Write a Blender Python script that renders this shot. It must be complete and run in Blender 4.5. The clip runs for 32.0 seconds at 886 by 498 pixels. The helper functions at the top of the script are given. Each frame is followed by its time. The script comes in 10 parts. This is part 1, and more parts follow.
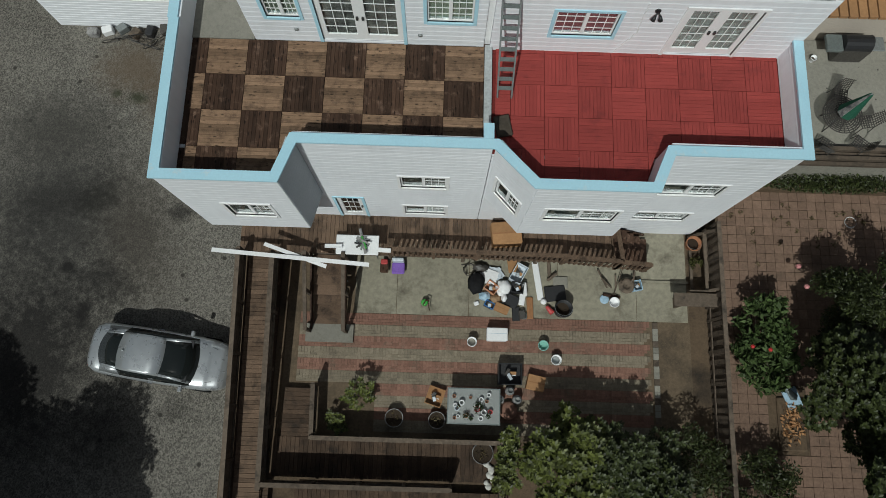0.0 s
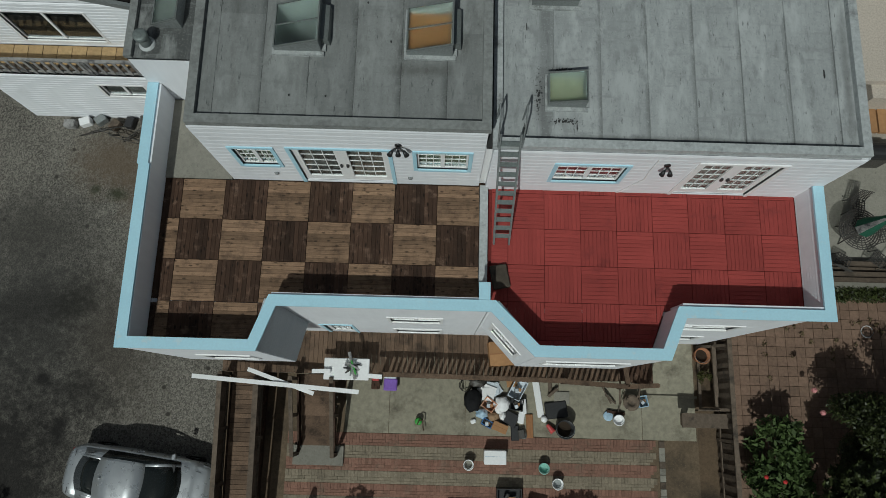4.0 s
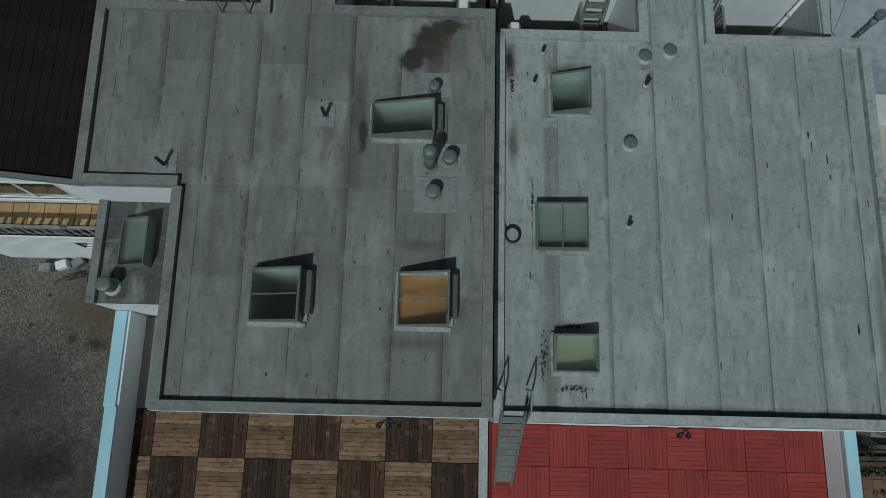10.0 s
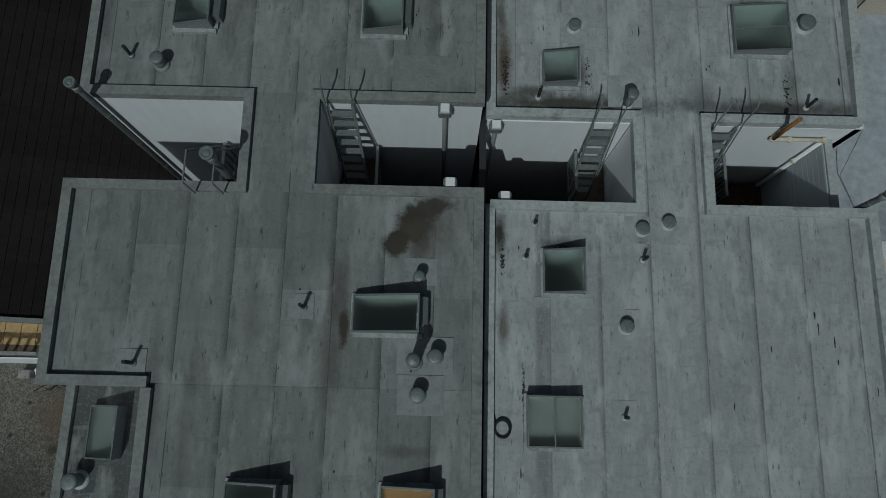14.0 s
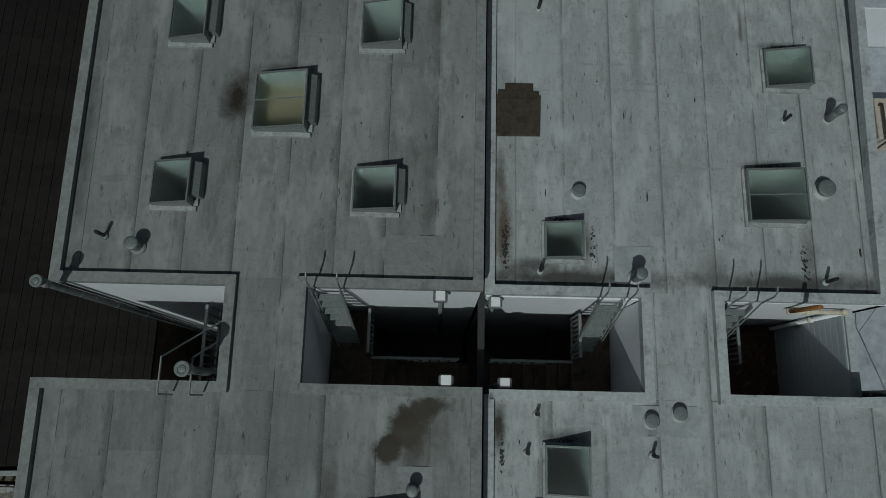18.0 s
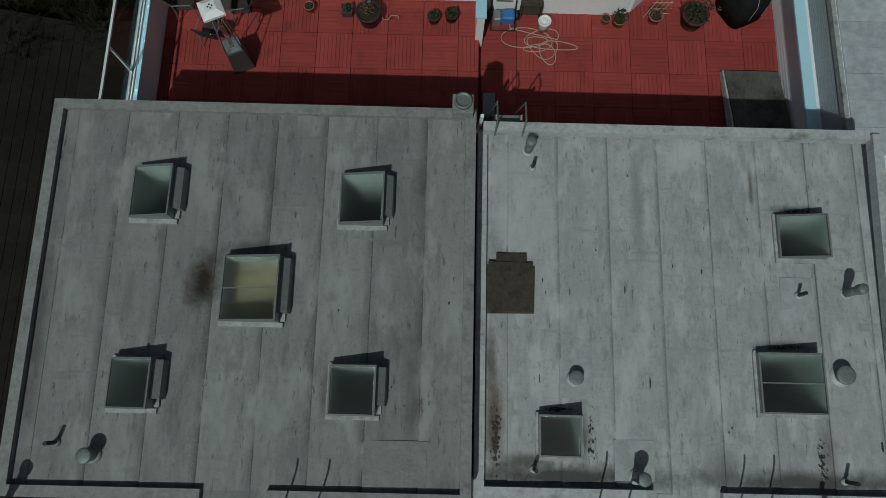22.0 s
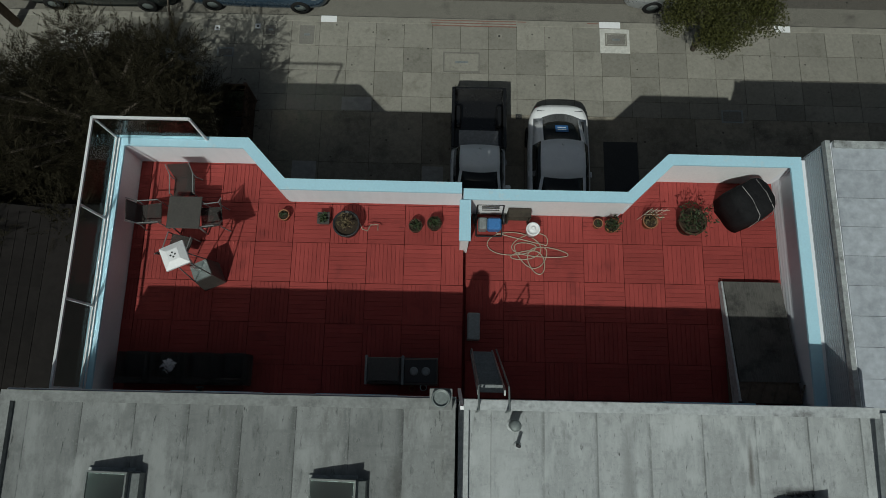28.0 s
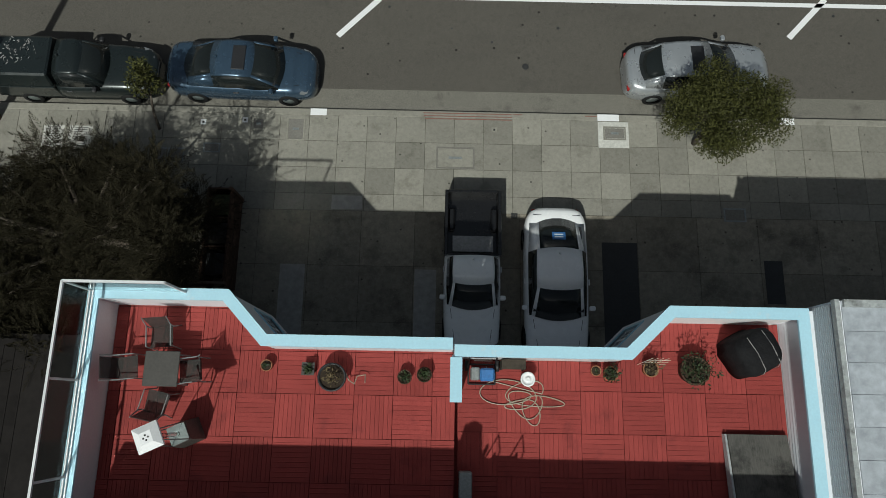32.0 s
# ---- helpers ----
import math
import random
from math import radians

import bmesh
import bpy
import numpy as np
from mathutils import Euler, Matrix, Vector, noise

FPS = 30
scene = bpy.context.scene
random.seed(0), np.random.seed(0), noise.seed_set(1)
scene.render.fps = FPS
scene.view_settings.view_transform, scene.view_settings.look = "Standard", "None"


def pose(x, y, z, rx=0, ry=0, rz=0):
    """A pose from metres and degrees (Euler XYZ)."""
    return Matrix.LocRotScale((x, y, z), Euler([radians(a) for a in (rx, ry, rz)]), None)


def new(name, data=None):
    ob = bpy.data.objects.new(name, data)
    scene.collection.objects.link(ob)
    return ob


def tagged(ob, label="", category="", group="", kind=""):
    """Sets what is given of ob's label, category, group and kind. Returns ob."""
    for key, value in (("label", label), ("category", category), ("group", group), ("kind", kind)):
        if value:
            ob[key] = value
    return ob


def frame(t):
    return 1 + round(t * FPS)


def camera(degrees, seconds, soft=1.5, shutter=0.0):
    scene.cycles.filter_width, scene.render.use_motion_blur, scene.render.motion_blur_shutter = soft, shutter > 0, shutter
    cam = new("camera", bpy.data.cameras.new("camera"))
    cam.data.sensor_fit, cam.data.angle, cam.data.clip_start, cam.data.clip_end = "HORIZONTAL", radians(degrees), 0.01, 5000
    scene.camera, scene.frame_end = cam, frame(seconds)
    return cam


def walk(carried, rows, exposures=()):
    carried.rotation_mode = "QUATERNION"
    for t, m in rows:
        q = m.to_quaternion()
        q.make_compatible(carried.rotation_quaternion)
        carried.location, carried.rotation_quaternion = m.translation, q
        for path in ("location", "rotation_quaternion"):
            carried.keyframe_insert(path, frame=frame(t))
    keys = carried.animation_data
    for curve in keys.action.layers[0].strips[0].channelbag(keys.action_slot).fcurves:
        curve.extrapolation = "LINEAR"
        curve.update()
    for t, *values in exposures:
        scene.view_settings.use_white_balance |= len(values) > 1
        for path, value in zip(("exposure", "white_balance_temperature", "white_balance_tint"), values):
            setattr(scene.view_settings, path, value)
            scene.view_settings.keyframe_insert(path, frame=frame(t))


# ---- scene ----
cam = camera(67.62, 32.0, soft=0.55)
PATH = [
    (0, -1.237, -7.920, 22.483, 12.809, -0.521, 1.752),
    (0.5, -1.218, -7.339, 22.473, 12.806, -0.517, 1.719),
    (1, -1.213, -6.841, 22.431, 12.806, -0.515, 1.694),
    (1.5, -1.203, -6.358, 22.389, 12.804, -0.512, 1.666),
    (2, -1.183, -5.837, 22.327, 12.808, -0.508, 1.625),
    (2.5, -1.159, -5.364, 22.253, 12.814, -0.506, 1.598),
    (4.5, -1.182, -3.573, 22.121, 12.808, -0.498, 1.484),
    (5, -1.177, -3.126, 22.085, 12.800, -0.495, 1.455),
    (5.5, -1.178, -2.673, 22.063, 12.796, -0.493, 1.427),
    (6, -1.176, -2.207, 22.035, 12.799, -0.490, 1.392),
    (6.5, -1.174, -1.753, 22.026, 12.803, -0.486, 1.360),
    (7, -1.170, -1.316, 22.006, 12.809, -0.483, 1.329),
    (7.5, -1.182, -0.883, 21.976, 12.820, -0.483, 1.324),
    (8, -1.183, -0.438, 21.966, 12.832, -0.484, 1.330),
    (8.5, -1.194, -0.010, 21.987, 12.845, -0.487, 1.342),
    (9, -1.207, 0.436, 21.993, 12.859, -0.487, 1.339),
    (9.5, -1.225, 0.891, 22.005, 12.873, -0.487, 1.336),
    (10, -1.221, 1.335, 22.019, 12.888, -0.488, 1.337),
    (10.5, -1.203, 1.791, 22.015, 12.902, -0.486, 1.314),
    (11, -1.181, 2.236, 21.990, 12.916, -0.487, 1.311),
    (11.5, -1.213, 2.686, 21.987, 12.928, -0.487, 1.302),
    (12, -1.237, 3.122, 22.051, 12.941, -0.485, 1.286),
    (12.5, -1.240, 3.622, 22.118, 12.952, -0.486, 1.287),
    (13, -1.177, 4.111, 22.158, 12.966, -0.488, 1.302),
    (13.5, -1.095, 4.537, 22.149, 12.976, -0.487, 1.287),
    (14, -1.045, 4.958, 22.131, 12.984, -0.487, 1.287),
    (14.5, -1.004, 5.460, 22.122, 12.989, -0.487, 1.291),
    (16.5, -1.003, 7.178, 22.139, 12.996, -0.486, 1.284),
    (17, -1.015, 7.595, 22.155, 12.997, -0.487, 1.285),
    (17.5, -1.040, 8.057, 22.147, 12.999, -0.487, 1.291),
    (18, -1.043, 8.582, 22.106, 13.005, -0.488, 1.290),
    (18.5, -1.016, 9.087, 22.031, 13.017, -0.487, 1.284),
    (19, -0.992, 9.600, 21.967, 13.032, -0.487, 1.270),
    (19.5, -0.979, 10.010, 21.891, 13.053, -0.486, 1.252),
    (20, -0.981, 10.370, 21.813, 13.077, -0.488, 1.265),
    (20.5, -0.966, 10.779, 21.800, 13.102, -0.493, 1.297),
    (21, -0.952, 11.234, 21.810, 13.117, -0.499, 1.333),
    (21.5, -0.888, 11.691, 21.818, 13.130, -0.500, 1.336),
    (22, -0.857, 12.152, 21.863, 13.147, -0.501, 1.331),
    (22.5, -0.853, 12.631, 21.922, 13.162, -0.500, 1.314),
    (23, -0.852, 13.089, 21.989, 13.172, -0.498, 1.290),
    (23.5, -0.837, 13.524, 22.043, 13.176, -0.496, 1.274),
    (24, -0.756, 13.983, 22.097, 13.191, -0.496, 1.263),
    (24.5, -0.670, 14.450, 22.114, 13.209, -0.495, 1.254),
    (25, -0.629, 14.894, 22.129, 13.213, -0.493, 1.234),
    (25.5, -0.616, 15.318, 22.138, 13.208, -0.490, 1.215),
    (26, -0.602, 15.771, 22.169, 13.211, -0.488, 1.209),
    (26.5, -0.579, 16.184, 22.175, 13.203, -0.487, 1.206),
    (28.5, -0.579, 17.744, 22.178, 13.187, -0.479, 1.166),
    (29, -0.567, 18.149, 22.164, 13.188, -0.477, 1.152),
    (29.5, -0.566, 18.527, 22.168, 13.195, -0.476, 1.143),
    (30, -0.555, 18.963, 22.161, 13.211, -0.476, 1.141),
    (30.5, -0.544, 19.414, 22.185, 13.221, -0.474, 1.131),
    (31, -0.517, 19.884, 22.196, 13.229, -0.471, 1.100),
    (31.5, -0.462, 20.307, 22.219, 13.235, -0.470, 1.090),
    (32, -0.436, 20.750, 22.256, 13.226, -0.467, 1.073),
]
EXPOSURE = [(0.0, -0.66, 6050, 0), (2.0, -0.78, 6000, -1), (6.0, -1.03, 5950, -3), (8.0, -1.2, 5820, -4), (10.0, -1.28, 5700, -6), (12.0, -1.63, 5700, -5), (13.0, -1.73, 5700, -5), (14.0, -1.52, 5720, -5), (17.0, -1.45, 5780, -4), (19.0, -1.2, 5900, -4), (20.0, -1.05, 5930, -4),
            (22.0, -1.17, 5930, -4), (23.0, -1.12, 5930, -4), (24.0, -0.93, 5930, -4), (26.0, -0.8, 6100, -3), (29.0, -0.78, 6100, -1), (32.0, -0.3, 6150, 0)]
walk(cam, [(t, pose(x, y, z, rx, ry, rz)) for t, x, y, z, rx, ry, rz in PATH], EXPOSURE)

# ---- light ----
SUN_WAY = Vector((0.235, 0.718, -1.0)).normalized()
sun_data = bpy.data.lights.new("sun", "SUN")
sun_data.energy, sun_data.angle, sun_data.color = 4.0, radians(0.6), (1.0, 0.96, 0.9)
sun = new("sun", sun_data)
sun.rotation_euler = SUN_WAY.to_track_quat("-Z", "Y").to_euler()
sun.location = (-20, -40, 60)
world = bpy.data.worlds.new("sky")
scene.world = world
world.use_nodes = True
wn = world.node_tree
sky = wn.nodes.new("ShaderNodeTexSky")
sky.sky_type, sky.sun_disc = "NISHITA", False
sky.dust_density, sky.ozone_density = 4.0, 0.6
sky.sun_elevation = math.asin(-SUN_WAY.z)
sky.sun_rotation = math.atan2(-SUN_WAY.x, -SUN_WAY.y)
haze = wn.nodes.new("ShaderNodeHueSaturation")
haze.inputs["Saturation"].default_value = 0.62
wn.links.new(sky.outputs["Color"], haze.inputs["Color"])
wn.links.new(haze.outputs[0], wn.nodes["Background"].inputs["Color"])
wn.nodes["Background"].inputs["Strength"].default_value = 0.044

# ---- materials ----


def mat(name, a, b=None, rough=0.75, metal=0.0, big=0.7, fine=18.0, stain=None, amount=0.35, stain_scale=0.5,
        bump=0.25, bump_scale=60.0, piece=0.0, streak=None, fine_mix=0.5, spec=0.5, island=0.0, knots=0.0, seam=None, spots=(), spot_colour=(0.07, 0.052, 0.036), pebble=0.0, grit=0.0, specks=0.0, flow=None, scuff=0.0, pebble_mix=0.55):
    """A surface of two colours mixed by noise at two scales, with stains, fine relief and a change from piece to piece."""
    m = bpy.data.materials.new(name)
    m.use_nodes = True
    t = m.node_tree
    n, link = t.nodes, t.links.new
    p = n["Principled BSDF"]
    b = b or tuple(0.72 * v for v in a)
    geo = n.new("ShaderNodeNewGeometry")
    place = geo.outputs["Position"]
    if streak:
        mp = n.new("ShaderNodeMapping")
        mp.inputs["Scale"].default_value = streak
        link(place, mp.inputs["Vector"])
        place = mp.outputs["Vector"]

    def noise_of(scale, detail, vec=None, rough_n=0.6):
        x = n.new("ShaderNodeTexNoise")
        x.inputs["Scale"].default_value, x.inputs["Detail"].default_value = scale, detail
        x.inputs["Roughness"].default_value = rough_n
        link(vec or geo.outputs["Position"], x.inputs["Vector"])
        return x.outputs["Fac"]

    def mixed(kind, fac, c1, c2):
        x = n.new("ShaderNodeMix")
        x.data_type, x.blend_type = "RGBA", kind
        for sock, v in ((x.inputs[0], fac), (x.inputs[6], c1), (x.inputs[7], c2)):
            if isinstance(v, (tuple, float, int)):
                sock.default_value = (*v, 1) if isinstance(v, tuple) else v
            else:
                link(v, sock)
        return x.outputs[2]

    def ramp(fac, lo, hi):
        x = n.new("ShaderNodeMapRange")
        x.inputs[1].default_value, x.inputs[2].default_value = lo, hi
        link(fac, x.inputs[0])
        return x.outputs[0]

    drift = None
    if flow:
        # water and brooms draw the dirt out along one way
        fl = n.new("ShaderNodeMapping")
        fl.inputs["Scale"].default_value = flow
        link(geo.outputs["Position"], fl.inputs["Vector"])
        drift = fl.outputs["Vector"]
    col = mixed("MIX", ramp(noise_of(big, 4.0, drift), 0.3, 0.7), a, b)
    dark, light = tuple(0.6 * v for v in a), tuple(min(1.0, 1.25 * v) for v in a)
    grain = mixed("MIX", ramp(noise_of(fine, 4.0, place), 0.3, 0.7), dark, light)
    col = mixed("MIX", fine_mix, col, grain)
    if stain:
        f = ramp(noise_of(stain_scale, 6.0, drift, 0.68), 0.62 - 0.25 * amount, 0.8 - 0.2 * amount)
        col = mixed("MIX", f, col, stain)
    if pebble:
        x = n.new("ShaderNodeTexVoronoi")
        x.inputs["Scale"].default_value = pebble
        link(geo.outputs["Position"], x.inputs["Vector"])
        g = n.new("ShaderNodeRGBToBW")
        link(x.outputs["Color"], g.inputs[0])
        col = mixed("MIX", pebble_mix, col, mixed("MIX", ramp(g.outputs[0], 0.2, 0.8), tuple(0.35 * v for v in a), tuple(1.7 * v for v in a)))
    if knots:
        mp2 = n.new("ShaderNodeMapping")
        mp2.inputs["Scale"].default_value = [v ** 0.35 for v in streak]
        link(geo.outputs["Position"], mp2.inputs["Vector"])
        x = n.new("ShaderNodeTexVoronoi")
        x.inputs["Scale"].default_value = knots
        link(mp2.outputs["Vector"], x.inputs["Vector"])
        col = mixed("MIX", ramp(x.outputs["Distance"], 0.26, 0.12), col, tuple(0.22 * v for v in a))
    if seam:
        # a darker band, broken by noise, along the lap of each sheet
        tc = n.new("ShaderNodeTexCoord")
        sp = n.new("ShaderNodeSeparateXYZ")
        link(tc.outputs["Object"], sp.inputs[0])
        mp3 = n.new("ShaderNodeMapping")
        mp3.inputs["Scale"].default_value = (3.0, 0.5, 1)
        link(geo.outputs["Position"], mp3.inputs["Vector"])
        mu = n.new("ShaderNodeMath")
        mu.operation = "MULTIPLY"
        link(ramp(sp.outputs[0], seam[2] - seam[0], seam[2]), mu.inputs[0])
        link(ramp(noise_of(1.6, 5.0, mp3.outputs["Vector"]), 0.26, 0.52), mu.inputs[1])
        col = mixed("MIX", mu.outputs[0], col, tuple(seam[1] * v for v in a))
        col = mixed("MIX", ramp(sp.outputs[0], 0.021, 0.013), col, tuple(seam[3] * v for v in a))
    if grit:
        # fine dirt and small runs, lighter and darker
        col = mixed("MIX", ramp(noise_of(grit, 6.0, None, 0.8), 0.54, 0.78), col, tuple(0.5 * v for v in a))
        col = mixed("MIX", ramp(noise_of(grit * 2.3, 4.0, None, 0.8), 0.55, 0.8), col, tuple(1.25 * v for v in a))
    if scuff:
        # trowel marks and thin runs, dark and pale
        for stretch, lo_, hi_, k in (((9.0, 2.2, 1), 0.58, 0.72, 0.6), ((1.6, 9.0, 1), 0.57, 0.7, 0.78), ((3.2, 1.1, 1), 0.52, 0.66, 1.2), ((22.0, 5.0, 1), 0.62, 0.72, 0.35), ((4.5, 3.5, 1), 0.56, 0.72, 0.72)):
            sc = n.new("ShaderNodeMapping")
            sc.inputs["Scale"].default_value = [scuff * v for v in stretch]
            sc.inputs["Location"].default_value = (7 * k, 3 * k, 0)
            link(geo.outputs["Position"], sc.inputs["Vector"])
            col = mixed("MIX", ramp(noise_of(1.0, 5.0, sc.outputs["Vector"], 0.62), lo_, hi_), col, tuple(min(0.9, k * v) for v in a))
    if specks:
        x = n.new("ShaderNodeTexVoronoi")
        x.inputs["Scale"].default_value = specks
        link(geo.outputs["Position"], x.inputs["Vector"])
        col = mixed("MIX", ramp(x.outputs["Distance"], 0.085, 0.05), col, tuple(0.3 * v for v in a))
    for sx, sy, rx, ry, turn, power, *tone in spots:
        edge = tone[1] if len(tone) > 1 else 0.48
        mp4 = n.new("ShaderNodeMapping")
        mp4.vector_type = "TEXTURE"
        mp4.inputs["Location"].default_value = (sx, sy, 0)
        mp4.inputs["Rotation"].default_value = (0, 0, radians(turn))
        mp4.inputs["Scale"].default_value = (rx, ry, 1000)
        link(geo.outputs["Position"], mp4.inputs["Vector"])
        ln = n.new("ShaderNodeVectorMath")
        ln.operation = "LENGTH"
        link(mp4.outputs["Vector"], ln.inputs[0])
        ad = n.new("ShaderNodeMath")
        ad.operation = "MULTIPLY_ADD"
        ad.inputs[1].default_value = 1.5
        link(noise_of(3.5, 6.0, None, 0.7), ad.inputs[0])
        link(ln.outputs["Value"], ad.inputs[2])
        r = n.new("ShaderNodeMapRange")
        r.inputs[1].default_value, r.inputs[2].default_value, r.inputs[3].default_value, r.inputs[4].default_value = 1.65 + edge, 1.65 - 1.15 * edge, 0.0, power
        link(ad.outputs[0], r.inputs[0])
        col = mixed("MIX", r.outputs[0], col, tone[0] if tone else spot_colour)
    for k, whole in ((piece, True), (island, False)):
        if not k:
            continue
        h = n.new("ShaderNodeHueSaturation")
        r = n.new("ShaderNodeMapRange")
        r.inputs[3].default_value, r.inputs[4].default_value = 1 - k, 1 + k
        if whole:
            link(n.new("ShaderNodeObjectInfo").outputs["Random"], r.inputs[0])
        else:
            link(geo.outputs["Random Per Island"], r.inputs[0])
        link(r.outputs[0], h.inputs["Value"])
        link(col, h.inputs["Color"])
        col = h.outputs[0]
    link(col, p.inputs["Base Color"])
    rr = n.new("ShaderNodeMapRange")
    rr.inputs[3].default_value, rr.inputs[4].default_value = max(0.02, rough - 0.12), min(1.0, rough + 0.12)
    link(noise_of(big * 4, 2.0), rr.inputs[0])
    link(rr.outputs[0], p.inputs["Roughness"])
    p.inputs["Metallic"].default_value = metal
    p.inputs["Specular IOR Level"].default_value = spec * (0.35 if rough >= 0.7 else 1.0)
    if bump:
        bm_ = n.new("ShaderNodeBump")
        bm_.inputs["Strength"].default_value, bm_.inputs["Distance"].default_value = bump, 0.02
        link(noise_of(bump_scale, 3.0, place), bm_.inputs["Height"])
        link(bm_.outputs[0], p.inputs["Normal"])
    return m


def glass(name, tint=(0.9, 0.95, 0.95), rough=0.02, through_it=1.0, base=None):
    m = bpy.data.materials.new(name)
    m.use_nodes = True
    p = m.node_tree.nodes["Principled BSDF"]
    p.inputs["Base Color"].default_value = (*tint, 1)
    p.inputs["Roughness"].default_value = rough
    p.inputs["Transmission Weight"].default_value = through_it
    p.inputs["IOR"].default_value = 1.45
    return m


SIDING = mat("white_siding", (0.77, 0.785, 0.82), (0.72, 0.735, 0.775), 0.55, big=0.5, fine=6, stain=(0.6, 0.61, 0.62), amount=0.05, bump=0.08, fine_mix=0.1, streak=(1, 1, 0.15))
BAYGREY = mat("grey_primed_siding", (0.42, 0.45, 0.48), (0.36, 0.39, 0.42), 0.6, fine_mix=0.2, bump=0.1)
TRIM = mat("sky_blue_paint", (0.45, 0.69, 0.8), (0.4, 0.64, 0.76), 0.5, big=1.5, fine=20, stain=(0.6, 0.66, 0.68), amount=0.1, stain_scale=3, fine_mix=0.12, bump=0.08)
WHITE = mat("white_paint", (0.8, 0.8, 0.8), (0.74, 0.74, 0.75), 0.45, fine_mix=0.12, bump=0.05)
RUST = (0.03, 0.0245, 0.018)
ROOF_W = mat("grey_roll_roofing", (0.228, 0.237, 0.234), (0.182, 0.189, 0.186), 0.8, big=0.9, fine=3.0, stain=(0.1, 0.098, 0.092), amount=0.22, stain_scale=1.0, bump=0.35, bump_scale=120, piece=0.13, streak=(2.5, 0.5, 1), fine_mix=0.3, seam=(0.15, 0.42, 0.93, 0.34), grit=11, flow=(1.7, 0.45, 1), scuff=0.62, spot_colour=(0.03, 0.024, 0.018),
             spots=((-1.3, 8.42, 0.52, 0.24, 18, 0.88, RUST, 0.2), (-1.55, 8.1, 0.34, 0.4, -38, 0.9, RUST, 0.24), (-1.86, 7.78, 0.3, 0.24, 20, 0.92, RUST, 0.16), (-1.42, 7.72, 0.16, 0.4, -20, 0.5, RUST, 0.3), (-1.3, 8.0, 0.5, 0.7, -40, 0.55, (0.075, 0.066, 0.055)),
                    (-3.0, 5.6, 0.2, 0.7, 4, 0.6, (0.1, 0.098, 0.09)), (-4.4, 6.5, 0.14, 0.9, 0, 0.45, (0.1, 0.1, 0.095)), (-3.45, 6.2, 0.12, 0.6, 0, 0.5, (0.09, 0.088, 0.08)), (-2.75, 6.2, 0.1, 0.35, 0, 0.85, (0.045, 0.036, 0.026), 0.25), (-1.6, 4.1, 0.5, 0.1, 0, 0.5, (0.08, 0.076, 0.068)), (-5.4, 4.0, 0.12, 1.0, 0, 0.4, (0.1, 0.1, 0.095)), (-2.86, 6.8, 0.17, 0.75, 0, 0.6, (0.06, 0.052, 0.042)), (-5.0, 14.15, 0.27, 0.5, 0, 1.0), (-4.2, 14.75, 0.5, 0.12, 0, 0.5), (-1.25, 15.6, 0.16, 0.8, 0, 0.4), (-6.05, 4.6, 0.16, 1.6, 0, 0.35), (-1.6, 2.3, 0.6, 0.14, 0, 0.4), (-7.75, 13.0, 0.12, 2.0, 0, 0.35), (-1.3, 12.4, 0.14, 1.2, 0, 0.35), (-2.75, 12.3, 0.1, 0.5, 0, 0.5)))
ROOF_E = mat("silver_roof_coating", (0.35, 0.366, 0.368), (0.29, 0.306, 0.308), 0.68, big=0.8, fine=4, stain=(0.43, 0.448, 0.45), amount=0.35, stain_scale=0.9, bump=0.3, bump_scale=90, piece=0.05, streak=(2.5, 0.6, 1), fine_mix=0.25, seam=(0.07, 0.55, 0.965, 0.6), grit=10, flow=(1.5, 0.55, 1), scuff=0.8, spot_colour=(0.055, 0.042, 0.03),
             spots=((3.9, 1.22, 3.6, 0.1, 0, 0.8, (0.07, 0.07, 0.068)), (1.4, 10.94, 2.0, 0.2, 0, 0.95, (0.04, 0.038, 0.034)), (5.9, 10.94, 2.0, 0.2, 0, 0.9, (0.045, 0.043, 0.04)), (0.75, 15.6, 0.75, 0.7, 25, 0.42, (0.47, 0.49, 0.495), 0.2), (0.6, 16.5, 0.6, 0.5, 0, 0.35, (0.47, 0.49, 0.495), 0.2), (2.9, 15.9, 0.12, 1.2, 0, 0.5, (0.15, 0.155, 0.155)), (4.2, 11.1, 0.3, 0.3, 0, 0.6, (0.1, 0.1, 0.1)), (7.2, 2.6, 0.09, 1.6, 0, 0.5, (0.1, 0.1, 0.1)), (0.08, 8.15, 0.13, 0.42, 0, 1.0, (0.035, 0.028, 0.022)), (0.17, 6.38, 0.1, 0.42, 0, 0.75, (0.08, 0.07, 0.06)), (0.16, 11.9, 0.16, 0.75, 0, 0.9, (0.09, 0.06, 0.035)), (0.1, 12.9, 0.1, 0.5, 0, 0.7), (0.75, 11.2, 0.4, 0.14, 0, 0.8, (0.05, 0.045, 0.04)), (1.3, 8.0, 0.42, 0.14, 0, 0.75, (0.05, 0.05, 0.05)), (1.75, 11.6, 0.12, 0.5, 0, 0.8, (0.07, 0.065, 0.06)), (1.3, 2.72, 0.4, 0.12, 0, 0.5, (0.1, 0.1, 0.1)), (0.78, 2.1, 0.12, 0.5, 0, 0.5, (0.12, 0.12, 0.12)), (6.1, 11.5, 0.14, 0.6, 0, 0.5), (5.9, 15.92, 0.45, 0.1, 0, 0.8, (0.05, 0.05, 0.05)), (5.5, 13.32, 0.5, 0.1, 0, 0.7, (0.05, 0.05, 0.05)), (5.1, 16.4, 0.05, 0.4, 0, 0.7)))
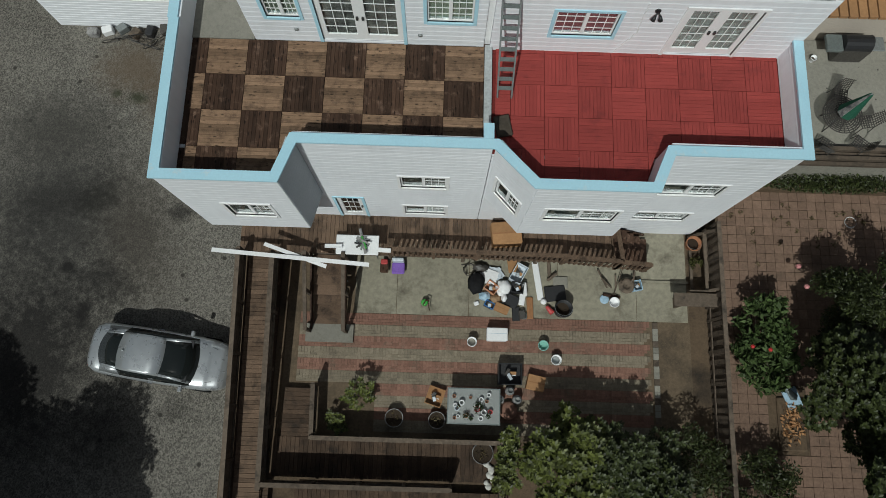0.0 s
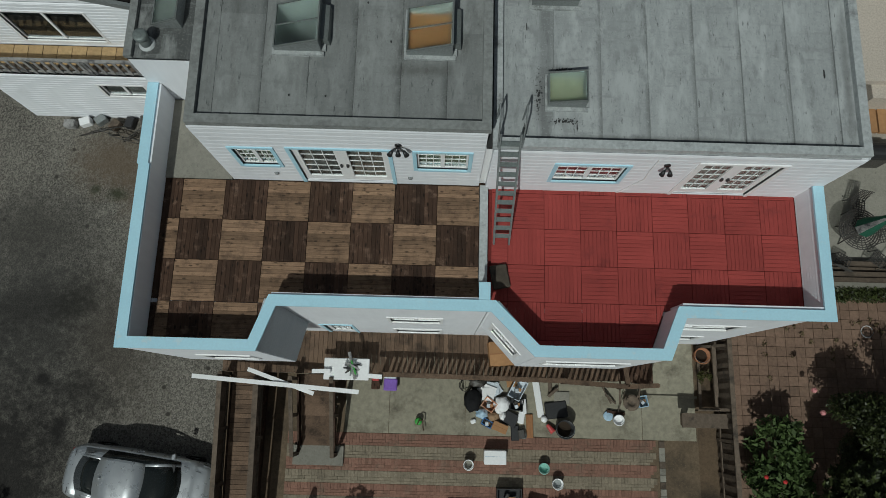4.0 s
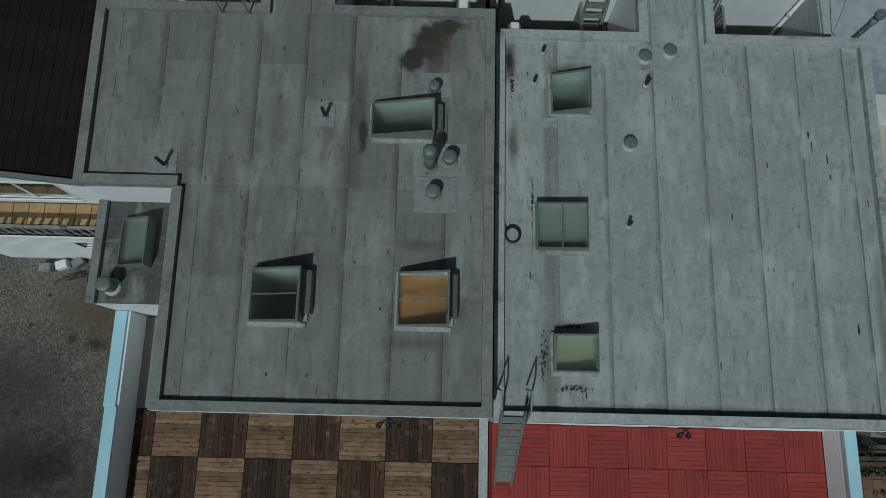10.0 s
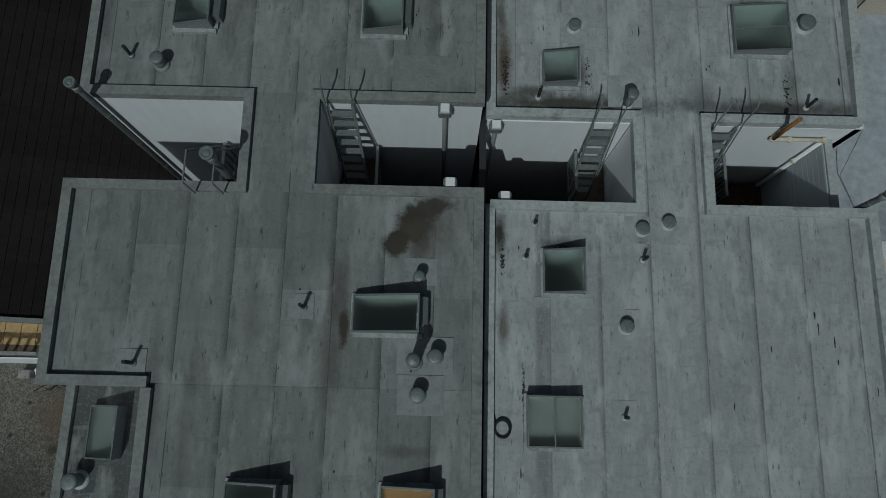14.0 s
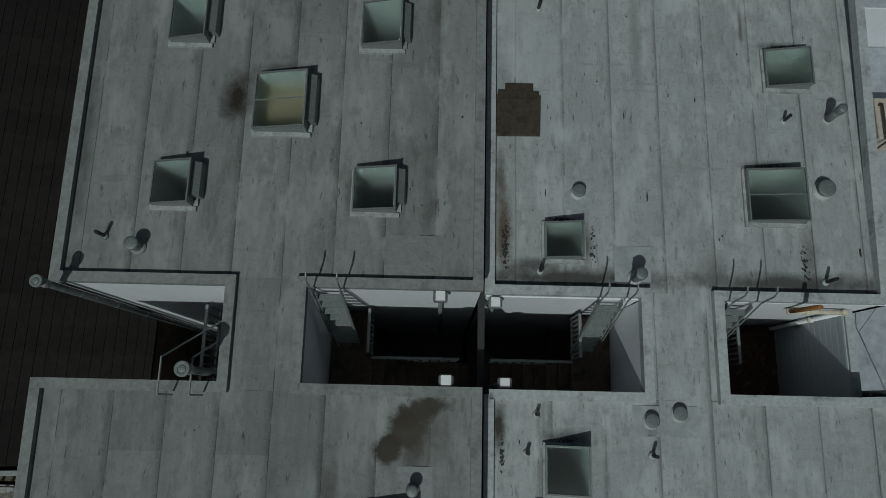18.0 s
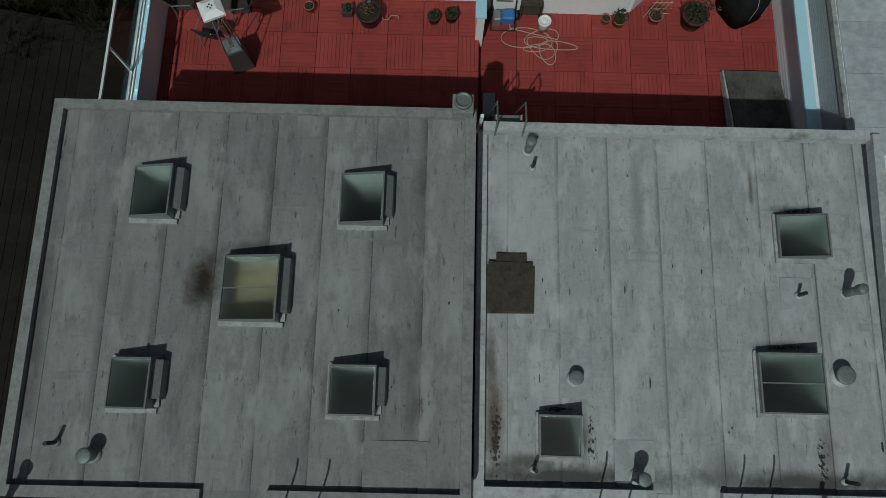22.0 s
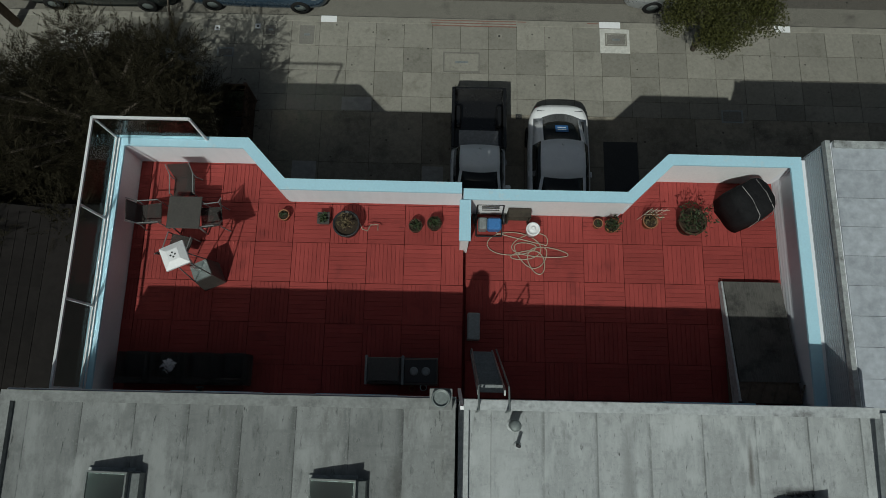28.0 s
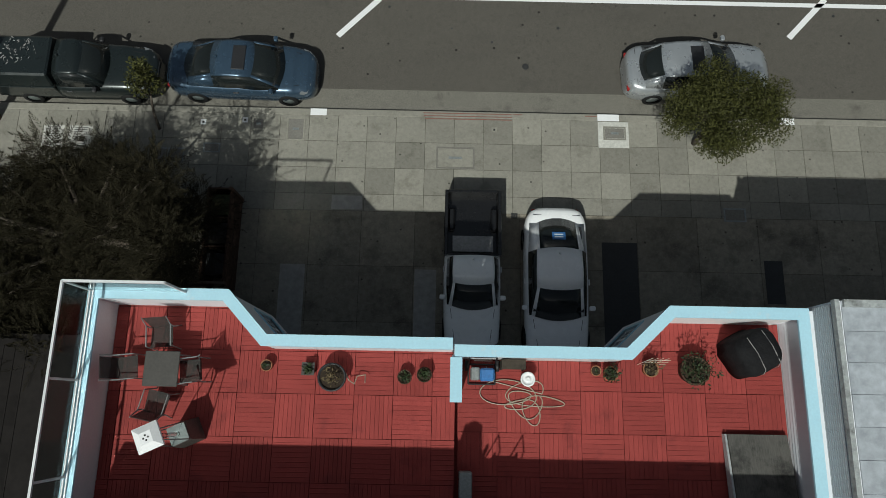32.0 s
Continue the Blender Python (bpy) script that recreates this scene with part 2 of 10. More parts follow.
CURB_M = mat("grey_curb_flashing", (0.24, 0.25, 0.245), (0.17, 0.175, 0.17), 0.7, big=2, fine=12, stain=(0.12, 0.12, 0.12), amount=0.3, stain_scale=2)
CURB_E = mat("silver_curb_flashing", (0.43, 0.45, 0.455), (0.3, 0.318, 0.323), 0.6, big=2, fine=12, stain=(0.12, 0.12, 0.12), amount=0.25, stain_scale=2)
TAR = mat("tar_black", (0.03, 0.03, 0.03), rough=0.6)
RED = mat("red_painted_deck_wood", (0.3, 0.054, 0.048), (0.245, 0.044, 0.039), 0.74, big=1.2, fine=10, stain=(0.17, 0.032, 0.03), amount=0.25, stain_scale=1.5, piece=0.1, island=0.07, streak=(4, 4, 1), fine_mix=0.25)
REDBASE = mat("dark_red_deck_frame", (0.17, 0.027, 0.024), (0.12, 0.02, 0.018), 0.7)
LIGHTWOOD = mat("weathered_light_decking", (0.245, 0.157, 0.1), (0.13, 0.083, 0.053), 0.75, big=4, fine=9, stain=(0.09, 0.058, 0.04), amount=0.45, stain_scale=4, piece=0.12, island=0.3, streak=(0.5, 7, 1), knots=5.5, fine_mix=0.6, grit=10)
DARKWOOD = mat("dark_stained_decking", (0.062, 0.035, 0.023), (0.034, 0.02, 0.014), 0.7, big=3, fine=7, stain=(0.17, 0.11, 0.08), amount=0.3, stain_scale=4, piece=0.2, island=0.35, streak=(6, 0.5, 1), knots=5)
# spots: oil and soil stains; the big western ones also paint in tree shade
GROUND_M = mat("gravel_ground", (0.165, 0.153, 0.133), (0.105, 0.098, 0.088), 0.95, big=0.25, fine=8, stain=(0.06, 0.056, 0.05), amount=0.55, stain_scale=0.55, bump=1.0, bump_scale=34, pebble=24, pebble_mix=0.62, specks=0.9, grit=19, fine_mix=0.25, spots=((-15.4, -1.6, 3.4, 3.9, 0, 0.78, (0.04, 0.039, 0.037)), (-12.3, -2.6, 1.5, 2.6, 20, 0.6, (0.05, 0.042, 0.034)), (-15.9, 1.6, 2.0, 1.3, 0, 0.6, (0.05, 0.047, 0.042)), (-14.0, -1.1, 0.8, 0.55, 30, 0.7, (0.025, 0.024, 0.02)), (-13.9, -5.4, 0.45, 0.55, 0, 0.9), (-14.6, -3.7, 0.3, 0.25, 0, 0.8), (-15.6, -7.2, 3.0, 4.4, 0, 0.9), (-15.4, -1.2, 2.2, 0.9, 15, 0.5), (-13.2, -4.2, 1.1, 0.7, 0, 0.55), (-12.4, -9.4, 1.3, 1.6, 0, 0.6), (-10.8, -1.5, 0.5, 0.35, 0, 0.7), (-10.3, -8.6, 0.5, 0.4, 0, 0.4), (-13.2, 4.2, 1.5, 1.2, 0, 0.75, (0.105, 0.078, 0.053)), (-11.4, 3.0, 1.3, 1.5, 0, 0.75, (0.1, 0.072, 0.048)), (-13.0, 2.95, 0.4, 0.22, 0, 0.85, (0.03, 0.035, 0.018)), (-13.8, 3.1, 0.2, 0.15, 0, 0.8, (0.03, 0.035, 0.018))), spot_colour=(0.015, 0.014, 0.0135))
CONC = mat("concrete_slab", (0.25, 0.238, 0.204), (0.208, 0.198, 0.17), 0.85, big=0.8, fine=9, stain=(0.15, 0.14, 0.115), amount=0.22, stain_scale=1.6, bump=0.3, piece=0.16, grit=14, specks=2.2, fine_mix=0.3)
DRIVE = mat("driveway_concrete", (0.255, 0.23, 0.185), (0.19, 0.172, 0.138), 0.85, big=0.5, fine=6, stain=(0.1, 0.09, 0.073), amount=0.35, stain_scale=0.9, piece=0.14, grit=7, specks=2.0)
ASPHALT = mat("street_asphalt", (0.098, 0.09, 0.078), (0.086, 0.079, 0.069), 0.9, big=0.5, fine=40, stain=(0.07, 0.065, 0.058), amount=0.2, stain_scale=0.6, bump=0.4, bump_scale=120, pebble=90, pebble_mix=0.3, specks=1.5, grit=7, flow=(0.5, 1.2, 1), fine_mix=0.25)
GUTTER = mat("gutter_concrete", (0.175, 0.165, 0.142), (0.135, 0.128, 0.11), 0.9, fine=20, pebble=80, pebble_mix=0.25, stain=(0.08, 0.075, 0.065), amount=0.3, stain_scale=1.5)
WOOD = mat("weathered_wood", (0.15, 0.1, 0.068), (0.095, 0.064, 0.046), 0.8, big=2.5, fine=14, grit=9, stain=(0.04, 0.029, 0.022), amount=0.5, stain_scale=2, piece=0.25, streak=(3, 3, 1))
WALKWOOD = mat("dark_weathered_boardwalk", (0.085, 0.056, 0.038), (0.05, 0.034, 0.025), 0.8, big=2.5, fine=14, grit=9, stain=(0.025, 0.019, 0.015), amount=0.5, stain_scale=2, piece=0.25, streak=(3, 3, 1))
OLDWOOD = mat("old_grey_wood", (0.135, 0.105, 0.08), (0.08, 0.063, 0.05), 0.85, big=1.5, fine=10, stain=(0.035, 0.03, 0.026), amount=0.4, stain_scale=2, piece=0.2)
GALV = mat("galvanised_metal", (0.19, 0.215, 0.21), (0.14, 0.16, 0.155), 0.55, 0.3, big=2, fine=20, bump=0.05)
STEEL = mat("dull_grey_metal", (0.28, 0.3, 0.3), (0.2, 0.21, 0.21), 0.55, 0.5, fine=20, bump=0.05)
BLACK = mat("black_plastic", (0.02, 0.02, 0.022), rough=0.5, bump=0.05)
DARK = mat("dark_interior", (0.02, 0.02, 0.02), rough=0.9)
PANE = glass("window_glass", (0.42, 0.46, 0.45))

# ---- geometry ----


def box(bm, x0, x1, y0, y1, z0, z1):
    v = [bm.verts.new((x, y, z)) for x in (x0, x1) for y in (y0, y1) for z in (z0, z1)]
    for f in ((0, 1, 3, 2), (4, 6, 7, 5), (0, 4, 5, 1), (2, 3, 7, 6), (0, 2, 6, 4), (1, 5, 7, 3)):
        bm.faces.new([v[i] for i in f])
    return v


def hexa(bm, bottom, top):
    """A solid between two rings of the same number of points, both counter-clockwise from above."""
    a = [bm.verts.new(p) for p in bottom]
    b = [bm.verts.new(p) for p in top]
    n = len(a)
    for i in range(n):
        bm.faces.new((a[i], a[(i + 1) % n], b[(i + 1) % n], b[i]))
    bm.faces.new(list(reversed(a)))
    bm.faces.new(b)
    return a + b


def prism(bm, pts, z0, z1):
    return hexa(bm, [(x, y, z0) for x, y in pts], [(x, y, z1) for x, y in pts])


def tube(bm, p, q, r, n=8, r2=None, caps=True):
    p, q = Vector(p), Vector(q)
    r2 = r if r2 is None else r2
    m = (q - p).to_track_quat("Z", "Y").to_matrix()
    rings = []
    for c, rad in ((p, r), (q, r2)):
        rings.append([bm.verts.new(c + m @ Vector((rad * math.cos(2 * math.pi * i / n), rad * math.sin(2 * math.pi * i / n), 0))) for i in range(n)])
    for i in range(n):
        f = bm.faces.new((rings[0][i], rings[0][(i + 1) % n], rings[1][(i + 1) % n], rings[1][i]))
        f.smooth = n > 6
    if caps:
        bm.faces.new(list(reversed(rings[0])))
        bm.faces.new(rings[1])


def pipe(bm, pts, r, n=6):
    for a, b in zip(pts, pts[1:]):
        tube(bm, a, b, r, n)


def lathe(bm, prof, n=16, at=(0, 0, 0), close=True):
    """A turned solid: prof is a list of (radius, height)."""
    rings = []
    for r, h in prof:
        rings.append([bm.verts.new((at[0] + r * math.cos(2 * math.pi * i / n), at[1] + r * math.sin(2 * math.pi * i / n), at[2] + h)) for i in range(n)])
    for a, b in zip(rings, rings[1:]):
        for i in range(n):
            bm.faces.new((a[i], a[(i + 1) % n], b[(i + 1) % n], b[i])).smooth = True
    if close:
        bm.faces.new(list(reversed(rings[0])))
        bm.faces.new(rings[-1])


def turned(bm, verts, m):
    for v in verts:
        v.co = m @ v.co


def beam(bm, p, q, w, h):
    """A bar of width w and height h between two points."""
    p, q = Vector(p), Vector(q)
    d = (q - p).normalized()
    side = d.cross(Vector((0, 0, 1)))
    side = side.normalized() if side.length > 1e-4 else Vector((1, 0, 0))
    up = side.cross(d)
    a = [p + side * sx * w / 2 + up * sz * h / 2 for sx, sz in ((-1, -1), (1, -1), (1, 1), (-1, 1))]
    b = [v + (q - p) for v in a]
    va, vb = [bm.verts.new(v) for v in a], [bm.verts.new(v) for v in b]
    for i in range(4):
        bm.faces.new((va[i], va[(i + 1) % 4], vb[(i + 1) % 4], vb[i]))
    bm.faces.new(list(reversed(va)))
    bm.faces.new(vb)


def mesh_of(name, bm, material, bevel=0.0, smooth=False):
    bmesh.ops.recalc_face_normals(bm, faces=bm.faces)
    if bevel:
        bmesh.ops.bevel(bm, geom=bm.edges[:], offset=bevel, segments=1, affect="EDGES", clamp_overlap=True)
    me = bpy.data.meshes.new(name)
    bm.to_mesh(me)
    bm.free()
    me.materials.append(material)
    if smooth:
        me.polygons.foreach_set("use_smooth", [True] * len(me.polygons))
    return me


def part(name, bm, material, parent, label="", bevel=0.0, smooth=False, at=None, kind=""):
    ob = new(name, mesh_of(name, bm, material, bevel, smooth))
    ob.parent = parent
    if at is not None:
        ob.matrix_basis = at if isinstance(at, Matrix) else Matrix.Translation(at)
    return tagged(ob, label, kind=kind)


def piece(name, me, parent, at):
    ob = new(name, me)
    ob.parent = parent
    ob.matrix_basis = at if isinstance(at, Matrix) else Matrix.Translation(at)
    return ob


def thing(name, at, label, category, group="", kind="", rz=0.0):
    ob = new(name)
    ob.empty_display_size = 0.2
    ob.matrix_basis = at if isinstance(at, Matrix) else pose(*at, 0, 0, rz)
    return tagged(ob, label, category, group, kind)


def solo(name, bm, material, label, category="", kind="", group="", bevel=0.0, smooth=False, at=None):
    ob = new(name, mesh_of(name, bm, material, bevel, smooth))
    if at is not None:
        ob.matrix_basis = at if isinstance(at, Matrix) else Matrix.Translation(at)
    return tagged(ob, label, category, group, kind)


BM = bmesh.new

# ---- ground ----
DECK = 6.97            # top of the back terraces
DECK_FW, DECK_FE = 7.28, 7.05   # top of the street terraces
YARD, GRAVEL, FRONT = 0.0, -0.95, 1.75


def front(x, y):
    """A place on the street terraces, drawn in towards their middle with the height of the deck."""
    z = DECK_FW if x < -0.05 else DECK_FE
    k = (22.16 - z) / 15.19
    return (-0.57 + (x + 0.57) * k, 19.5 + (y - 19.5) * k, z)


def zw(y):
    return 10.15 + 0.022 * (y - 1.2)


def ze(y):
    return 9.5 + 0.014 * (y - 1.2)


bm = BM()
xs = [-450, -120, -40, -20, -8, 8, 20, 40, 120, 450]
ys = [-450, -120, -40, -20, -8, 0, 8, 14, 21, 31, 36, 50, 120, 450]
grid = {}
for i, x in enumerate(xs):
    for j, y in enumerate(ys):
        grid[i, j] = bm.verts.new((x, y, GRAVEL if y < 9 else GRAVEL + (FRONT - 0.35 - GRAVEL) * min(1, (y - 8) / 13)))
for i in range(len(xs) - 1):
    for j in range(len(ys) - 1):
        bm.faces.new((grid[i, j], grid[i + 1, j], grid[i + 1, j + 1], grid[i, j + 1]))
solo("ground", bm, GROUND_M, "grey gravel round the houses with dark stains and painted shade", "ground", "structure")

# ---- houses ----


def wall(bm, p, q, z0, z1, thick=0.16, openings=(), lap=0.2, proud=0.022, cove=0.01):
    """A clapboard wall from p to q whose outer side is on the right hand; openings are (along0, along1, low, high)."""
    p, q = Vector((*p, 0)), Vector((*q, 0))
    d = (q - p).normalized()
    out = Vector((d.y, -d.x, 0))
    length = (q - p).length
    cuts = sorted({0.0, length, *[o[0] for o in openings], *[o[1] for o in openings]})
    for a, b in zip(cuts, cuts[1:]):
        mid, spans, low = (a + b) / 2, [], z0
        for o in sorted((o for o in openings if o[0] <= mid <= o[1]), key=lambda o: o[2]):
            if o[2] > low:
                spans.append((low, o[2]))
            low = o[3]
        if low < z1:
            spans.append((low, z1))
        for s, e in spans:
            c = [p + d * a, p + d * b, p + d * b - out * thick, p + d * a - out * thick]
            hexa(bm, [(v.x, v.y, s) for v in c], [(v.x, v.y, e) for v in c])
            if not lap:
                continue
            k = math.floor(s / lap)
            while k * lap < e:
                lo, hi = max(s, k * lap), min(e, (k + 1) * lap)
                k += 1
                if hi - lo < 0.02:
                    continue
                # a flat face with a shallow cove under the board above
                c0, c1 = p + d * a, p + d * b
                mid_z = max(lo + 0.01, hi - 0.2 * lap)
                for za, zb, oa, ob in ((lo, mid_z, proud, proud), (mid_z, hi, proud, proud - cove)):
                    bot = [c0 + out * oa, c1 + out * oa, c1 - out * 0.01, c0 - out * 0.01]
                    top = [c0 + out * ob, c1 + out * ob, c1 - out * 0.01, c0 - out * 0.01]
                    hexa(bm, [(v.x, v.y, za) for v in bot], [(v.x, v.y, zb) for v in top])


def capped(bm, pts, width, z, high=0.06):
    """A flat cap along a line of points, mitred at the corners, centred on the line."""
    pts = [Vector(p) for p in pts]
    left, right = [], []
    for i, p in enumerate(pts):
        dirs = []
        if i:
            dirs.append((p - pts[i - 1]).normalized())
        if i + 1 < len(pts):
            dirs.append((pts[i + 1] - p).normalized())
        m = sum(dirs, Vector((0, 0))).normalized()
        nrm = Vector((-m.y, m.x))
        k = width / 2 / max(0.5, nrm.dot(Vector((-dirs[0].y, dirs[0].x))))
        left.append(p + nrm * k)
        right.append(p - nrm * k)
    for i in range(len(pts) - 1):
        ring = [right[i], right[i + 1], left[i + 1], left[i]]
        hexa(bm, [(v.x, v.y, z - high) for v in ring], [(v.x, v.y, z) for v in ring])


WEST = thing("house", (-4.2, 9.0, 0), "white clapboard house half with brown deck and grey flat roof", "house", kind="structure")
EAST = thing("house", (3.7, 9.0, 0), "white clapboard house half with red roof decks and silver roof", "house", kind="structure")
WEST_IN, EAST_IN = Matrix.Translation((4.2, -9, 0)), Matrix.Translation((-3.7, -9, 0))


def window(house, inv, p, d, out, s0, s1, low, high, leaves=2, trim=TRIM, curtain=None, grid_x=0, grid_z=0, name="window"):
    """A sliding window in the wall through p along d, with its casing, sill, sash bars and panes."""
    w = new(name)
    w.parent = house
    w.matrix_basis = inv
    ax, ox = Vector((*d, 0)), Vector((*out, 0))

    def slab(bm, a, b, lo, hi, o0, o1):
        c = [Vector((*p, 0)) + ax * a + ox * o1, Vector((*p, 0)) + ax * b + ox * o1, Vector((*p, 0)) + ax * b + ox * o0, Vector((*p, 0)) + ax * a + ox * o0]
        hexa(bm, [(v.x, v.y, lo) for v in c], [(v.x, v.y, hi) for v in c])

    t = 0.085
    door = "door" in name
    for nm, r in (("casing", (s0 - t, s0, low - t, high)), ("casing", (s1, s1 + t, low - t, high))):
        bm = BM()
        slab(bm, *r, -0.02, 0.045)
        part(nm, bm, trim, w)
    bm = BM()
    slab(bm, s0 - t, s1 + t, high, high + 0.08, -0.02, 0.05)
    part("head_trim", bm, trim, w)
    if not door:
        bm = BM()
        slab(bm, s0, s1, low - 0.08, low, -0.02, 0.055)
        part("sill", bm, trim, w)
    step = (s1 - s0) / leaves
    for k in range(leaves):
        a, b = s0 + k * step, s0 + (k + 1) * step
        bm = BM()
        e = 0.14 if door else 0.045
        foot = 0.24 if door else e
        for r in ((a, b, low, low + foot), (a, b, high - e, high), (a, a + e, low + foot, high - e), (b - e, b, low + foot, high - e)):
            slab(bm, *r, -0.07, -0.02)
        part("sash_frame", bm, WHITE, w)
        bm = BM()
        slab(bm, a + e, b - e, low + foot, high - e, -0.055, -0.049)
        g = part("pane", bm, PANE, w)
        g.visible_shadow = False
        if (grid_x or grid_z) and not (curtain is DUSKBLIND and k == 0):
            bm = BM()
            for i in range(1, grid_x):
                x = a + e + (b - a - 2 * e) * i / grid_x
                slab(bm, x - 0.008, x + 0.008, low + foot, high - e, -0.047, -0.035)
            for i in range(1, grid_z):
                zz = low + foot + (high - low - e - foot) * i / grid_z
                slab(bm, a + e, b - e, zz - 0.008, zz + 0.008, -0.046, -0.034)
            part("glazing_bars", bm, WHITE, w)
        if door:
            x = b - 0.07 if k == 0 else a + 0.07
            bm = BM()
            slab(bm, x - 0.025, x + 0.025, low + 0.95, low + 1.06, -0.02, 0.03)
            part("door_handle", bm, BLACK, w)
    if curtain is DUSKBLIND:
        bm = BM()
        slab(bm, s0 + step + 0.02, s1 - 0.02, low + 0.02, high - 0.02, -0.11, -0.1)
        part("blind", bm, GREYCURTAIN, w)
    if curtain:
        bm = BM()
        slab(bm, s0 + 0.01, s1 - 0.01, low + 0.01, high - 0.01, -0.14, -0.12)
        part("curtain", bm, curtain, w)
    return w


GREENCURTAIN = mat("green_blind", (0.42, 0.47, 0.37), (0.34, 0.38, 0.3), 0.8, fine=30)
GREYCURTAIN = mat("grey_blind", (0.34, 0.33, 0.32), (0.16, 0.16, 0.16), 0.8, big=2.5, fine=14, stain=(0.05, 0.05, 0.055), amount=0.6, stain_scale=3)
PALECURTAIN = mat("pale_grey_curtain", (0.55, 0.57, 0.56), (0.42, 0.44, 0.43), 0.8, big=2.5, fine=14)
DUSKBLIND = mat("dark_room_blind", (0.09, 0.1, 0.095), (0.05, 0.055, 0.055), 0.8, big=3, fine=20)
PINKCURTAIN = mat("pink_patterned_curtain", (0.45, 0.12, 0.14), (0.3, 0.2, 0.22), 0.8, big=6, fine=40)

# openings are told per wall and filled right after it


def side(house, inv, name, p, q, z0, z1, wins=(), material=SIDING, lap=0.2, cove=0.01):
    d = (Vector(q) - Vector(p)).normalized()
    out = (d.y, -d.x)
    ops = [(w[0], w[1], w[2], w[3]) for w in wins]
    bm = BM()
    wall(bm, p, q, z0, z1, openings=ops, lap=lap, proud=max(0.022, cove + 0.004), cove=cove)
    ob = part(name, bm, material, house, at=inv)
    for w in wins:
        window(house, inv, p, d, out, *w[:4], **(w[4] if len(w) > 4 else {}))
    return ob


W, E = (WEST, WEST_IN), (EAST, EAST_IN)
PB = 7.84              # top of the back parapets
PF = 8.29              # top of the front parapets
gx = dict(grid_x=3, grid_z=4, curtain=GREENCURTAIN)
g2 = dict(grid_x=3, grid_z=2, curtain=DUSKBLIND, trim=WHITE)
# lower storeys at the back, and the jutting bays above the porch
side(*W, "parapet", (-4.88, -1.98), (-0.08, -1.98), 6.9, PB - 0.06)
side(*W, "wall", (-8.0, -1.98), (-0.08, -1.98), 0.0, 6.9, [(3.46, 4.26, 1.15, 3.15, dict(leaves=1, grid_x=3, grid_z=3, name="door")), (5.55, 6.84, 1.62, 2.5, g2), (5.55, 6.84, 4.3, 5.25, g2)])
side(*W, "bay_wall", (-8.02, -3.08), (-5.12, -3.08), 3.58, PB - 0.06, [(1.05, 2.2, 4.75, 5.85, g2)])
side(*W, "bay_wall", (-5.12, -3.08), (-4.86, -2.0), 3.58, PB - 0.06, material=BAYGREY)
side(*W, "bay_wall", (-8.02, -1.9), (-8.02, -3.06), 3.58, 6.9)
bm = BM()
prism(bm, [(-8.0, -3.06), (-5.12, -3.06), (-4.87, -1.95), (-8.0, -1.95)], 3.5, 3.6)
part("bay_floor", bm, WHITE, WEST, at=WEST_IN)
side(*E, "parapet", (4.16, -1.98), (7.46, -1.98), 6.9, PB - 0.06)
side(*E, "wall", (-0.06, -1.98), (7.46, -1.98), 0.0, 6.9, [(4.83, 6.58, 1.8, 2.6, g2), (4.83, 6.58, 4.42, 5.35, g2)])
side(*E, "bay_wall", (0.0, -1.98), (0.97, -3.04), 3.58, PB - 0.06, [(0.3, 1.15, 4.8, 5.9, g2)])
side(*E, "bay_wall", (0.97, -3.04), (3.78, -3.04), 3.58, PB - 0.06, [(0.5, 2.35, 5.15, 6.15, g2)])
side(*E, "bay_wall", (3.78, -3.04), (4.18, -1.98), 3.58, PB - 0.06)
bm = BM()
prism(bm, [(0.02, -1.95), (0.97, -3.02), (3.77, -3.02), (4.16, -1.95)], 3.5, 3.6)
part("bay_floor", bm, WHITE, EAST, at=EAST_IN)
# long outer walls
side(*W, "wall", (-8.0, 22.95), (-8.0, 10.54), -0.9, 6.9, lap=0.2)
side(*W, "wall", (-8.0, 8.83), (-8.0, -1.98), -0.9, 6.9, lap=0.2)
side(*E, "wall", (7.46, -1.98), (7.46, 22.8), 0.0, 6.9, lap=0.2)
# front below the terraces
side(*W, "front_wall", (-0.13, 22.05), (-8.0, 22.05), 1.4, 6.9)
side(*W, "parapet", (-0.13, 22.06), (-4.1, 22.06), 6.9, PF - 0.06)
side(*W, "bay_wall", (-4.95, 22.98), (-7.9, 22.98), 4.4, PF - 0.06)
side(*W, "bay_wall", (-4.1, 22.07), (-4.95, 22.98), 4.4, PF - 0.06, [(0.25, 1.0, 5.2, 6.6, dict(trim=TRIM, grid_x=2, grid_z=3))])
side(*W, "bay_wall", (-7.9, 22.96), (-7.9, 22.0), 4.4, 6.9)
side(*E, "front_wall", (7.46, 21.93), (-0.1, 21.93), 1.4, 6.9)
side(*E, "parapet", (3.62, 21.94), (-0.1, 21.94), 6.9, PF - 0.06)
side(*E, "bay_wall", (7.44, 22.86), (4.55, 22.86), 4.4, PF - 0.06)
side(*E, "bay_wall", (4.55, 22.86), (3.62, 21.95), 4.4, PF - 0.06, [(0.25, 1.0, 5.2, 6.6, dict(trim=TRIM, grid_x=2, grid_z=3))])
for house, inv, ring in ((*W, [(-7.9, 22.0), (-4.1, 22.0), (-4.96, 22.96), (-7.9, 22.96)]), (*E, [(3.62, 21.95), (7.44, 21.95), (7.44, 22.84), (4.55, 22.84)])):
    bm = BM()
    prism(bm, ring, 4.32, 4.42)
    part("bay_floor", bm, WHITE, house, at=inv)
